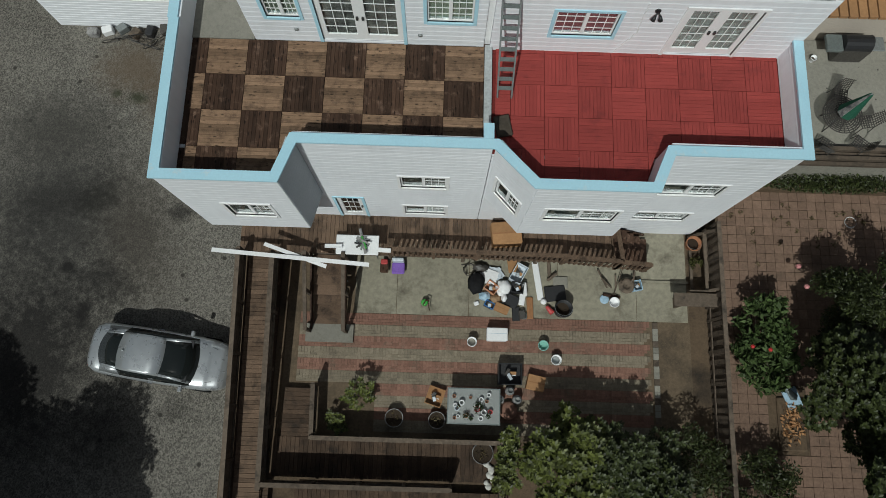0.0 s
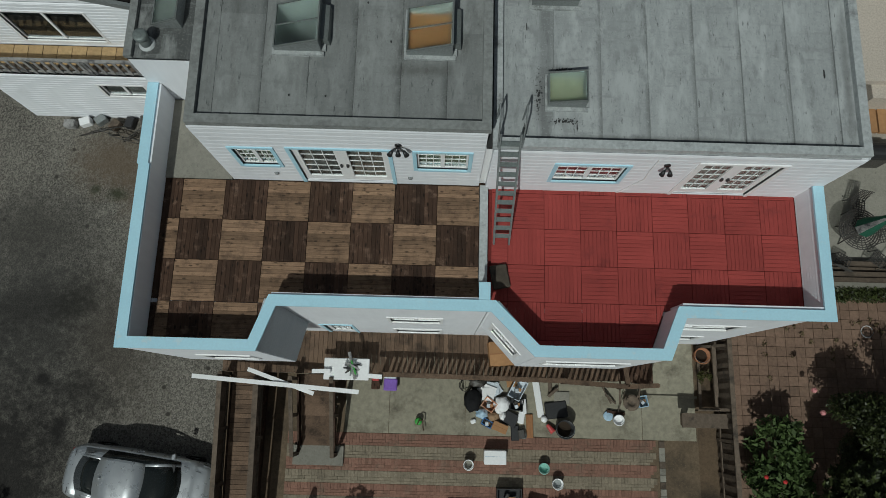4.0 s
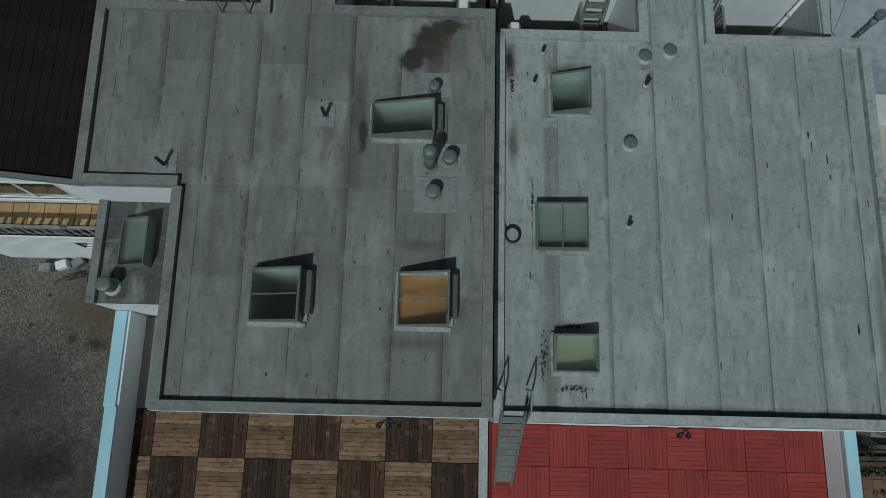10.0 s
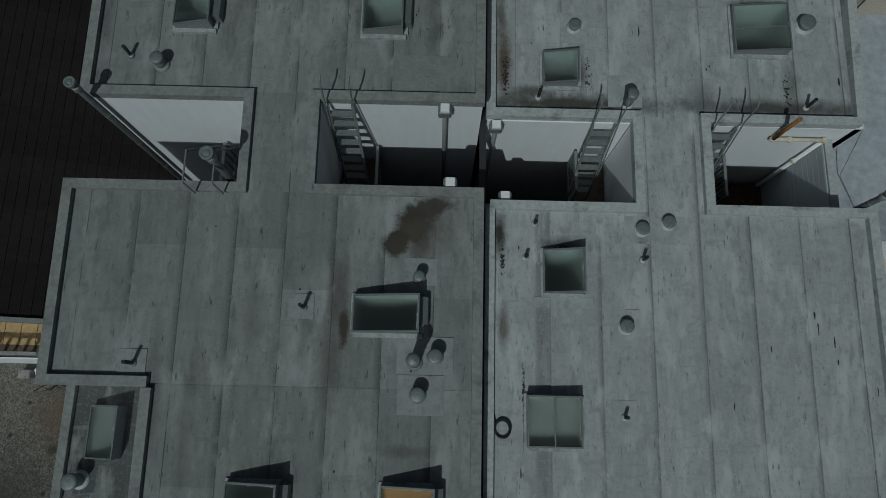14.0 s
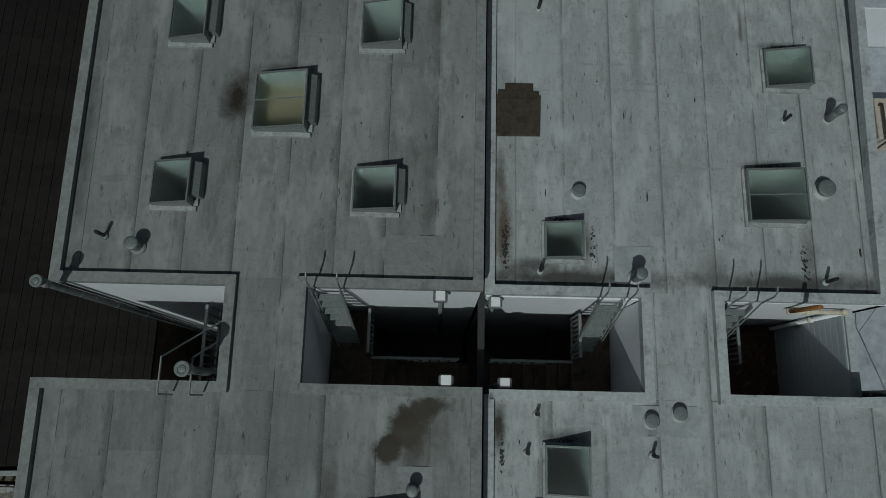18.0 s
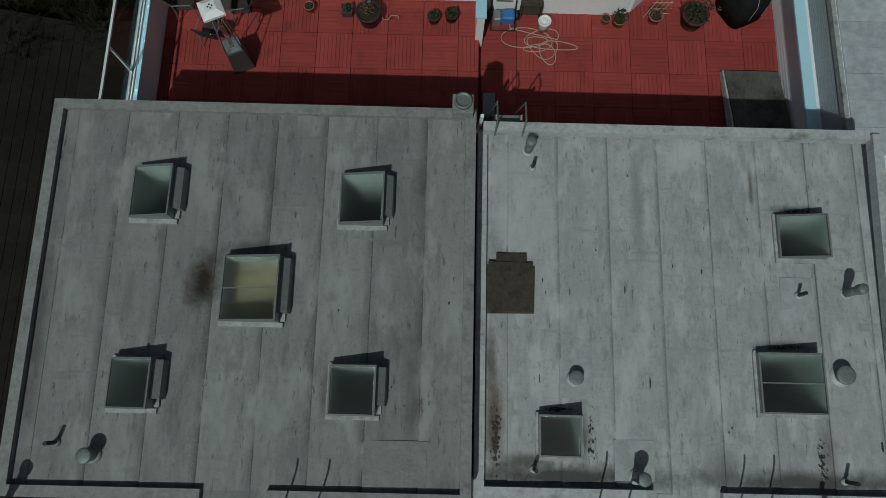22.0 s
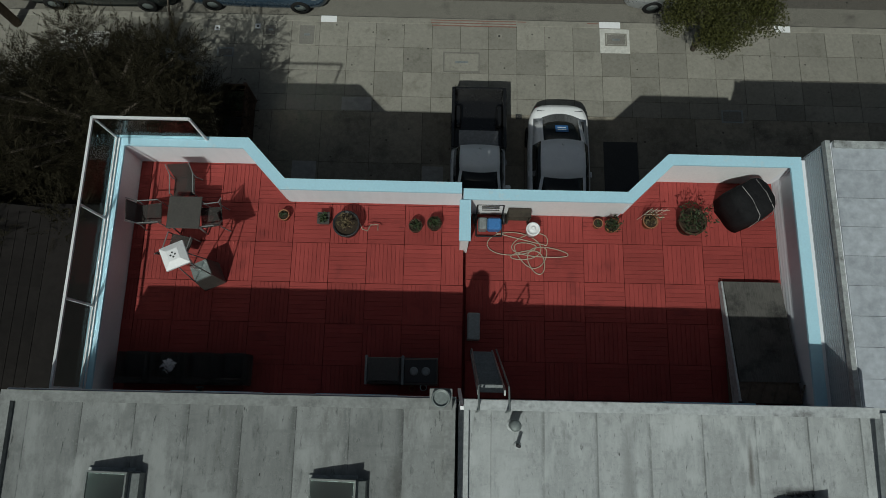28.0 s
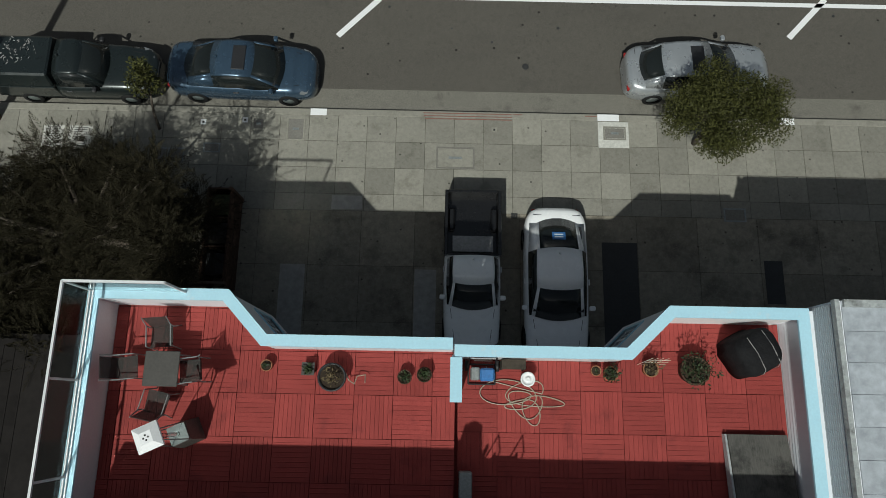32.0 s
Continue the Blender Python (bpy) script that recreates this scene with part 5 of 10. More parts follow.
def flue(x, y, top, r, bottom, label):
    t = thing("flue", (x, y, bottom), label, "flue", "tall flues")
    h = top - bottom
    bm = BM()
    lathe(bm, [(r, 0), (r, h - 0.1)], 16)
    part("pipe", bm, FLUE, t)
    bm = BM()
    lathe(bm, [(r * 0.9, h - 0.12), (r * 1.3, h - 0.11), (r * 1.76, h - 0.08), (r * 1.8, h - 0.07), (r * 1.8, h - 0.006), (r * 1.78, h - 0.001), (r * 1.72, h), (r * 1.05, h), (r * 1.0, h - 0.002), (r * 0.97, h - 0.012), (r * 0.93, h - 0.012), (r * 0.9, h), (r * 0.85, h + 0.002), (0.001, h + 0.002)], 22)
    part("cap", bm, GALV, t)
    bm = BM()
    lathe(bm, [(r * 1.12, h - 0.34), (r * 1.3, h - 0.32), (r * 1.3, h - 0.2), (r * 1.05, h - 0.18)], 18)
    part("collar", bm, STEEL, t)
    for k in range(1, 7):
        bm = BM()
        lathe(bm, [(r * 1.06, h * k / 7 - 0.03), (r * 1.06, h * k / 7 + 0.03)], 14)
        part("band", bm, GALV, t)


flue(-7.78, 10.4, 11.2, 0.06, 1.2, "tall grey metal flue strapped beside the white wall")
flue(-5.08, 9.0, 11.5, 0.07, 1.2, "tall grey metal flue rising from the west light well")
flue(7.3, 8.92, 10.5, 0.06, 6.0, "grey metal flue by the corner of the east light well")
# rusty white drain that bends over the roof edge
ORANGERUST = mat("orange_rusted_iron", (0.3, 0.15, 0.055), (0.2, 0.09, 0.035), 0.8, big=5, fine=16, stain=(0.1, 0.05, 0.025), amount=0.4, stain_scale=6)
RUSTY = mat("rusty_white_iron", (0.62, 0.59, 0.5), (0.5, 0.42, 0.28), 0.7, big=4, fine=14, stain=(0.32, 0.17, 0.06), amount=0.25, stain_scale=7)
t = thing("drain_pipe", (5.9, 10.47, 9.2), "rusty white drain pipe bending along the well wall", "drain pipe")
for name, a, b in (("upper_pipe", (-0.12, -0.08, 1.2), (-0.05, 0.0, 0.0)), ("cross_pipe", (-0.05, 0.0, 0.0), (1.05, 0.0, 0.0)), ("lower_pipe", (1.02, 0.0, 0.02), (1.02, 0.0, -6.0))):
    bm = BM()
    tube(bm, a, b, 0.045, 12)
    part(name, bm, {"upper_pipe": ORANGERUST, "cross_pipe": RUSTY, "lower_pipe": WHITE}[name], t)
for a in ((-0.05, 0, 0), (1.03, 0, 0), (0.3, 0, 0), (1.02, 0, -1.2)):
    bm = BM()
    box(bm, -0.06, 0.06, -0.06, 0.06, -0.06, 0.06)
    part("coupling", bm, RUSTY, t, bevel=0.03, at=a)
# bicycle-like clutter rails low in the west well
for x in (-6.3, -5.9, -5.55):
    bm = BM()
    box(bm, -0.02, 0.02, -0.02, 0.02, 0, 4.2)
    solo("timber_post", bm, WHITE, "thin pale post in the west light well", "post", group="thin posts", at=(x, 9.3, 1.2))
pts = [(-5.6, 8.6, zw(8.6) + 0.12), (-5.6, 8.6, zw(8.6) + 0.75), (-5.6, 9.2, zw(8.6) + 0.75), (-5.2, 10.0, 9.4)]
for dx in (0.0, 0.52):
    bm = BM()
    pipe(bm, [(a + dx + 4.9, b - 8.6, c - 9.0) for a, b, c in pts], 0.018)
    solo("hand_rail", bm, STEEL, "thin bent metal hand rail at the edge of the west well", "hand rail", group="well hand rails", at=(-4.9, 8.6, 9.0))

# ladder from the red deck to the silver roof
t = thing("roof_ladder", (0.0, 0.6, DECK), "grey metal ladder leaning from the red deck to the roof", "ladder", "roof ladders")
lo, hi = Vector((0.22, -1.0, 0.02)), Vector((0.13, 0.55, 2.95))
for s in (-0.2, 0.22):
    bm = BM()
    beam(bm, lo + Vector((s * 0.85, 0, 0)), hi + Vector((s, 0, 0)), 0.035, 0.085)
    part("stringer", bm, STEEL, t)
    bm = BM()
    pipe(bm, [hi + Vector((s * 1.15, -0.2, -0.25)), hi + Vector((s * 1.2, 0.05, 0.45)), hi + Vector((s * 1.25, 0.38, 0.5)), hi + Vector((s * 1.25, 0.42, -0.28))], 0.018)
    part("hand_rail", bm, STEEL, t)
for k in range(1, 12):
    c = lo + (hi - lo) * k / 12
    bm = BM()
    box(bm, -0.19, 0.2, -0.05, 0.05, -0.012, 0.012)
    part("tread", bm, GALV, t, at=tuple(c))


def flood_lamp(x, y, z, heads, label):
    t = thing("wall_lamp", (x, y, z), label, "wall lamp", "deck wall lamps")
    bm = BM()
    lathe(bm, [(0.07, -0.02), (0.07, 0.02)], 14)
    for v in bm.verts:
        v.co = Vector((v.co.x, v.co.z, v.co.y))
    part("back_plate", bm, BLACK, t)
    for k in range(heads):
        a = (k - (heads - 1) / 2) * 0.12
        bm = BM()
        tube(bm, (0, -0.04, 0), (a, -0.12, -0.03), 0.02, 10)
        tube(bm, (a, -0.12, -0.03), (a * 1.5, -0.17, -0.14), 0.03, 12, 0.06)
        part("lamp_head", bm, BLACK, t)


flood_lamp(-2.12, 1.03, 9.42, 3, "black triple flood lamp on the white wall over the deck")
flood_lamp(3.57, 0.95, 8.9, 2, "black twin flood lamp on the white wall over the red deck")
flood_lamp(-5.1, 17.56, 9.3, 3, "black triple flood lamp on the wall above the front deck")
flood_lamp(5.4, 17.5, 8.9, 2, "black twin flood lamp on the wall above the front deck")
bm = BM()
pipe(bm, [(0, 0, 0), (0.35, 0, 1.0), (0.3, 0, 1.6), (0.3, 0, 2.2)], 0.012)
solo("cable", bm, WHITE, "thin white cable clipped to the siding", "cable", at=(3.0, 0.94, 6.99))
for k, (x, z) in enumerate(((-5.05, 7.45), (-1.95, 7.35))):
    bm = BM()
    box(bm, -0.05, 0.05, -0.05, 0.0, 0, 0.1)
    solo("wall_socket", bm, STEEL, "small grey outdoor socket box on the white wall", "socket", group="outdoor sockets", bevel=0.015, at=(x, 1.04, z))
bm = BM()
box(bm, -0.2, 0.2, -0.28, 0.28, 0, 0.1)
solo("scrap_board", bm, PLY, "grey scrap board lying in the corner of the deck", "board", bevel=0.02, at=pose(0.2, -1.2, DECK, 0, 0, 12))

# ---- front terraces ----
TERRA = mat("terracotta", (0.32, 0.15, 0.08), (0.24, 0.11, 0.06), 0.8, fine=20)
SOIL = mat("potting_soil", (0.035, 0.025, 0.018), (0.06, 0.045, 0.03), 0.95, fine=40, bump=0.8)
LEAF = mat("green_leaves", (0.032, 0.046, 0.018), (0.018, 0.028, 0.012), 0.6, big=3, fine=30, island=0.45, bump=0, spec=0.25)
LEAF_DRY = mat("dry_stems", (0.12, 0.09, 0.05), (0.08, 0.07, 0.035), 0.7, island=0.3, bump=0)
GREYM = mat("grey_powder_coat", (0.066, 0.06, 0.054), (0.048, 0.044, 0.04), 0.5, big=4, fine=20)
MESHGREY = mat("grey_mesh_fabric", (0.06, 0.056, 0.052), (0.045, 0.042, 0.04), 0.8, fine=60)
MESHGREY.node_tree.nodes["Principled BSDF"].inputs["Alpha"].default_value = 0.72  # open weave
BLUE = mat("blue_plastic", (0.05, 0.17, 0.42), (0.04, 0.13, 0.34), 0.45, fine=20)
HOSE = mat("beige_hose", (0.4, 0.34, 0.26), (0.32, 0.27, 0.2), 0.5, fine=30)
COVER = mat("black_vinyl_cover", (0.016, 0.016, 0.017), (0.01, 0.01, 0.011), 0.8, big=2, bump=0.9, bump_scale=9, spec=0.25)


def leafy(n, spread, size, seed, droop=0.0, centre=(0, 0, 0)):
    """Many small pointed leaves scattered through an uneven ball; a list of vertices and faces."""
    rng = np.random.default_rng(seed)
    p = rng.normal(size=(n, 3))
    p /= np.linalg.norm(p, axis=1)[:, None]
    p *= (rng.random(n) ** 0.45)[:, None] * np.array(spread)
    p += np.array(centre)
    a = rng.normal(size=(n, 3))
    a[:, 2] *= 0.6
    a /= np.linalg.norm(a, axis=1)[:, None]
    b = np.cross(a, rng.normal(size=(n, 3)))
    b /= np.linalg.norm(b, axis=1)[:, None]
    s = size * rng.uniform(0.6, 1.3, n)[:, None]
    a, b = a * s, b * s * 0.42
    a[:, 2] -= droop * s[:, 0]
    v = np.stack([p - a, p + b, p + a, p - b], 1).reshape(-1, 3)
    f = np.arange(4 * n).reshape(-1, 4)
    return v, f


def leaf_part(name, sets, m, parent, at=None, kind="stuff"):
    vs, fs, k = [], [], 0
    for v, f in sets:
        vs.append(v)
        fs.append(f + k)
        k += len(v)
    me = bpy.data.meshes.new(name)
    me.from_pydata(np.concatenate(vs).tolist(), [], np.concatenate(fs).tolist())
    me.materials.append(m)
    ob = new(name, me)
    ob.parent = parent
    if at:
        ob.location = at
    return tagged(ob, kind=kind)


def pot(x, y, r, h, m, label, leaves=0, spread=0.2, tall=0.2, dry=False, seed=1):
    t = thing("plant_pot", front(x, y), label, "plant pot", "plant pots")
    bm = BM()
    lathe(bm, [(r * 0.75, 0), (r * 0.95, h * 0.85), (r, h * 0.85), (r, h), (r * 0.88, h), (r * 0.84, h * 0.85), (r * 0.3, h * 0.84)], 20, close=False)
    part("pot", bm, m, t)
    bm = BM()
    lathe(bm, [(r * 0.05, h * 0.9), (r * 0.5, h * 0.89), (r * 0.86, h * 0.87)], 16, close=False)
    part("soil", bm, SOIL, t)
    if leaves:
        bm = BM()
        for k in range(5):
            a = 2.4 * k
            tube(bm, (0, 0, h * 0.85), (spread * 0.6 * math.cos(a), spread * 0.6 * math.sin(a), h + tall * 0.8), 0.008, 5, 0.004)
        part("stems", bm, LEAF_DRY, t)
        leaf_part("foliage", [leafy(leaves, (spread, spread, tall * 0.6), 0.045, seed, centre=(0, 0, h + tall * 0.5))], LEAF_DRY if dry else LEAF, t)
    return t


pot(-4.29, 21.56, 0.13, 0.22, TERRA, "small terracotta pot with soil on the red deck", 14, 0.08, 0.06, seed=3)
pot(-2.78, 21.32, 0.31, 0.42, BLACK, "large black round planter with bare soil", 60, 0.2, 0.3, seed=4, dry=True)
pot(-1.18, 21.36, 0.16, 0.24, DARKWOOD, "dark round pot with a low plant", 60, 0.14, 0.08, seed=5)
pot(-0.74, 21.42, 0.17, 0.26, DARKWOOD, "dark round pot with a bushy plant", 80, 0.15, 0.12, seed=6)
pot(3.12, 21.56, 0.12, 0.2, TERRA, "small brown pot of soil by the white parapet", 10, 0.06, 0.05, seed=7)
pot(3.44, 21.5, 0.17, 0.26, TERRA, "terracotta pot with a dry leafy plant", 130, 0.24, 0.24, seed=8)
pot(4.34, 21.62, 0.18, 0.28, TERRA, "pale terracotta pot with sparse dry stems", 40, 0.25, 0.3, dry=True, seed=9)
pot(5.28, 21.6, 0.33, 0.42, DARKWOOD, "large dark planter with an uneven small shrub", 260, 0.46, 0.55, seed=10, dry=False)
t = thing("plant_pot", front(-3.35, 21.5), "square dark pot with a small plant on the deck", "plant pot", "plant pots")
bm = BM()
hexa(bm, [(-0.1, -0.1, 0), (0.1, -0.1, 0), (0.1, 0.1, 0), (-0.1, 0.1, 0)], [(-0.14, -0.14, 0.22), (0.14, -0.14, 0.22), (0.14, 0.14, 0.22), (-0.14, 0.14, 0.22)])
part("pot", bm, GREYM, t)
leaf_part("foliage", [leafy(90, (0.13, 0.13, 0.08), 0.045, 11, centre=(0, 0, 0.28))], LEAF, t)
# wire trellis over the pale pot
bm = BM()
for k in range(4):
    pipe(bm, [(-0.2 + 0.1 * k, 0, 0), (0.0 + 0.12 * k, 0.12, 0.55)], 0.006, 5)
for k in range(3):
    pipe(bm, [(-0.12, 0.03 * k, 0.18 * (k + 1)), (0.4, 0.03 * k + 0.02, 0.18 * (k + 1))], 0.006, 5)
solo("wire_trellis", bm, RUSTY, "rusty wire trellis leaning beside a flower pot", "trellis", at=front(4.3, 21.72))


def chair(x, y, rz, label="grey mesh garden chair with metal arms"):
    t = thing("garden_chair", front(x, y), label, "chair", "chairs round the garden table", rz=rz)
    bm = BM()
    hexa(bm, [(-0.24, -0.22, 0.42), (0.24, -0.22, 0.42), (0.22, 0.24, 0.39), (-0.22, 0.24, 0.39)], [(-0.24, -0.22, 0.44), (0.24, -0.22, 0.44), (0.22, 0.24, 0.41), (-0.22, 0.24, 0.41)])
    part("seat", bm, MESHGREY, t)
    bm = BM()
    hexa(bm, [(-0.22, 0.22, 0.41), (0.22, 0.22, 0.41), (0.22, 0.24, 0.41), (-0.22, 0.24, 0.41)], [(-0.23, 0.36, 0.9), (0.23, 0.36, 0.9), (0.23, 0.38, 0.9), (-0.23, 0.38, 0.9)])
    part("backrest", bm, MESHGREY, t)
    for s in (-0.26, 0.26):
        bm = BM()
        pipe(bm, [(s, -0.24, 0), (s, -0.2, 0.62), (s, 0.24, 0.64), (s, 0.38, 0.9)], 0.014)
        part("arm_frame", bm, STEEL, t)
        bm = BM()
        pipe(bm, [(s, 0.3, 0), (s, 0.22, 0.42), (s, 0.24, 0.64)], 0.014)
        part("back_leg", bm, STEEL, t)
    return t


chair(-6.6, 22.12, 5)
chair(-7.28, 21.45, 96)
chair(-5.9, 21.4, -82)
chair(-6.55, 20.72, 168, "grey mesh garden chair pushed back from the table")
t = thing("garden_table", front(-6.42, 21.42), "square grey garden table on the red deck", "table")
bm = BM()
box(bm, -0.37, 0.37, -0.37, 0.37, 0.69, 0.72)
part("tabletop", bm, GREYM, t, bevel=0.012)
for sx in (-0.32, 0.32):
    for sy in (-0.32, 0.32):
        bm = BM()
        tube(bm, (sx, sy, 0), (sx * 0.92, sy * 0.92, 0.69), 0.018)
        part("leg", bm, STEEL, t)
# pyramid patio heater
t = thing("patio_heater", front(-5.88, 20.07), "tall pyramid patio heater with a square pale reflector", "patio heater", rz=25)
bm = BM()
hexa(bm, [(-0.25, -0.25, 0.02), (0.25, -0.25, 0.02), (0.25, 0.25, 0.02), (-0.25, 0.25, 0.02)], [(-0.2, -0.2, 0.75), (0.2, -0.2, 0.75), (0.2, 0.2, 0.75), (-0.2, 0.2, 0.75)])
part("base", bm, GREYM, t)
bm = BM()
box(bm, -0.19, 0.19, -0.19, 0.19, 0.75, 0.8)
part("burner_tray", bm, GALV, t)
for sx in (-1, 1):
    for sy in (-1, 1):
        bm = BM()
        tube(bm, (sx * 0.19, sy * 0.19, 0.78), (sx * 0.09, sy * 0.09, 2.2), 0.012)
        part("upright", bm, GALV, t)
bm = BM()
tube(bm, (0, 0, 0.8), (0, 0, 2.2), 0.05, 12)
g = part("flame_tube", bm, glass("clear_tube_glass"), t)
g.visible_shadow = False
bm = BM()
a, b = [(-0.24, -0.24), (0.24, -0.24), (0.24, 0.24), (-0.24, 0.24)], [(-0.11, -0.11), (0.11, -0.11), (0.11, 0.11), (-0.11, 0.11)]
hexa(bm, [(x, y, 2.2) for x, y in a], [(x, y, 2.26) for x, y in a])
hexa(bm, [(x, y, 2.262) for x, y in a], [(x, y, 2.34) for x, y in b])
part("reflector", bm, WHITE, t)
bm = BM()
for k in range(4):
    lathe(bm, [(0.02, 2.341), (0.02, 2.344)], 8, at=(0.045 * math.cos(1.57 * k), 0.045 * math.sin(1.57 * k), 0))
part("vent_hole", bm, BLACK, t)


def lounge(x, y, w, label):
    t = thing("lounge_chair", front(x, y), label, "lounge chair", "lounge chairs along the wall")
    for nm, r in (("seat", (-w / 2, w / 2, -0.2, 0.35, 0.2, 0.38)), ("backrest", (-w / 2, w / 2, -0.34, -0.2, 0.2, 0.78)), ("arm", (-w / 2 - 0.09, -w / 2, -0.34, 0.33, 0.05, 0.56)), ("arm", (w / 2, w / 2 + 0.09, -0.34, 0.33, 0.05, 0.56)), ("plinth", (-w / 2, w / 2, -0.3, 0.3, 0.0, 0.2))):
        bm = BM()
        box(bm, *r)
        part(nm, bm, COVER if nm == "plinth" else MESHGREY, t, bevel=0.03)


for x in (-7.25, -6.52, -5.8, -5.1):
    lounge(x, 17.95, 0.5, "dark outdoor lounge chair against the shaded wall")
bm = BM()
v, f = leafy(40, (0.14, 0.14, 0.02), 0.07, 21)
leaf_part("paper_scraps", [(v, f)], WHITE, None, (-6.39, 18.03, DECK_FW + 0.42))
tagged(bpy.data.objects["paper_scraps"], "crumpled white papers left on a lounge chair", "paper scraps")
# grill cart in the shade of the west half
t = thing("gas_grill", front(-1.35, 17.95), "dark gas grill cart with steel side shelves", "gas grill")
for nm, r, m in (("cart", (-0.75, 0.75, -0.25, 0.3, 0.05, 0.82), GREYM), ("side_shelf", (-0.78, -0.72, -0.27, 0.34, 0.8, 0.86), STEEL), ("side_shelf", (-0.02, 0.04, -0.27, 0.34, 0.8, 0.86), STEEL), ("cooktop", (0.05, 0.72, -0.22, 0.27, 0.82, 0.85), BLACK), ("lid", (-0.7, -0.05, -0.2, 0.28, 0.82, 1.02), GREYM)):
    bm = BM()
    box(bm, *r)
    part(nm, bm, m, t, bevel=0.012)
for x in (0.25, 0.5):
    bm = BM()
    lathe(bm, [(0.09, 0.85), (0.09, 0.87), (0.05, 0.875)], 14, at=(x, 0.02, 0))
    part("burner", bm, STEEL, t)
for x, y, r in ((-1.15, 17.62, 0.07), (-0.9, 17.65, 0.08)):
    bm = BM()
    lathe(bm, [(r * 0.8, 0), (r, 0.2), (r * 0.9, 0.2), (r * 0.7, 0.03)], 14, close=False)
    solo("tin_can", bm, TERRA if r < 0.075 else WHITE, "small round tin standing by the shaded wall", "tin", group="tins", at=front(x, y))
# steps from the front deck up to the silver roof
t = thing("roof_ladder", front(0.4, 17.55), "grey metal ladder with rails up to the silver roof", "ladder", "roof ladders")
lo, hi = Vector((0, 0.95, 0.02)), Vector((0, 0.0, ze(17.4) + 0.3 - DECK_FE))
for s in (-0.24, 0.24):
    bm = BM()
    beam(bm, lo + Vector((s, 0, 0)), hi + Vector((s, 0, 0)), 0.035, 0.1)
    part("stringer", bm, STEEL, t)
    bm = BM()
    pipe(bm, [lo + Vector((s * 1.1, 0, 0.8)), hi + Vector((s * 1.1, 0.1, 0.45)), hi + Vector((s * 1.1, -0.3, 0.55)), hi + Vector((s * 1.1, -0.34, -0.1))], 0.018)
    part("hand_rail", bm, GALV, t)
for k in range(1, 12):
    bm = BM()
    box(bm, -0.23, 0.23, -0.07, 0.07, -0.012, 0.012)
    part("tread", bm, STEEL, t, at=tuple(lo + (hi - lo) * k / 12))
bm = BM()
box(bm, -0.14, 0.14, -0.3, 0.3, 0, 0.4)
solo("storage_box", bm, STEEL, "grey metal storage box beside the deck joint", "box", bevel=0.02, at=front(0.2, 19.05))
# stair bulkhead with a plywood lid
t = thing("stair_bulkhead", front(6.62, 18.8), "low sloping bulkhead with a dark weathered plywood lid", "bulkhead")
DARKPLY = mat("dark_weathered_plywood", (0.12, 0.115, 0.105), (0.07, 0.067, 0.062), 0.85, big=1.2, fine=8, stain=(0.025, 0.025, 0.025), amount=0.5, streak=(6, 0.6, 1), stain_scale=1.5)
bm = BM()
hexa(bm, [(-0.64, -1.3, 0), (0.68, -1.3, 0), (0.68, 1.4, 0), (-0.64, 1.4, 0)], [(-0.64, -1.3, 0.62), (0.68, -1.3, 0.62), (0.68, 1.4, 0.1), (-0.64, 1.4, 0.1)])
part("body", bm, OLDWOOD, t)
bm = BM()
hexa(bm, [(-0.62, -0.85, 0.545), (0.7, -0.85, 0.545), (0.7, 1.43, 0.105), (-0.62, 1.43, 0.105)], [(-0.62, -0.85, 0.575), (0.7, -0.85, 0.575), (0.7, 1.43, 0.135), (-0.62, 1.43, 0.135)])
part("lid", bm, DARKPLY, t)
bm = BM()
hexa(bm, [(-0.69, -1.3, 0.3), (-0.645, -1.3, 0.3), (-0.645, 1.43, 0.0), (-0.69, 1.43, 0.0)], [(-0.69, -1.3, 0.66), (-0.645, -1.3, 0.66), (-0.645, 1.43, 0.15), (-0.69, 1.43, 0.15)])
part("side_board", bm, CURB_E, t)
for k in range(5):
    bm = BM()
    beam(bm, (-0.5 + 0.28 * k, -1.25, 0.64), (-0.35 + 0.28 * k, -0.9, 0.6), 0.03, 0.03)
    part("batten", bm, OLDWOOD, t)
# pressure washer, hose, bucket, board
t = thing("pressure_washer", front(0.55, 21.42), "pressure washer with a blue engine in a black frame", "pressure washer")
bm = BM()
for y in (-0.2, 0.24):
    pipe(bm, [(-0.3, y, 0.05), (0.3, y, 0.05)], 0.018)
for x in (-0.3, 0.3):
    pipe(bm, [(x, -0.2, 0.05), (x, 0.24, 0.05), (x, 0.36, 0.75)], 0.018)
pipe(bm, [(-0.3, 0.36, 0.75), (0.3, 0.36, 0.75)], 0.02)
part("frame", bm, BLACK, t)
bm = BM()
box(bm, -0.06, 0.26, -0.14, 0.14, 0.2, 0.5)
part("engine_cover", bm, BLUE, t, bevel=0.04)
bm = BM()
box(bm, -0.26, -0.06, -0.12, 0.16, 0.1, 0.42)
part("pump", bm, STEEL, t, bevel=0.03)
for x in (-0.34, 0.34):
    bm = BM()
    tube(bm, (x - 0.04, 0.2, 0.12), (x + 0.04, 0.2, 0.12), 0.12, 16)
    part("wheel", bm, BLACK, t)
for k in range(4):
    bm = BM()
    box(bm, -0.2, 0.2, 0.28 + 0.03 * k, 0.295 + 0.03 * k, 0.55 + 0.05 * k, 0.58 + 0.05 * k)
    part("rack_bar", bm, GREYM, t)
bm = BM()
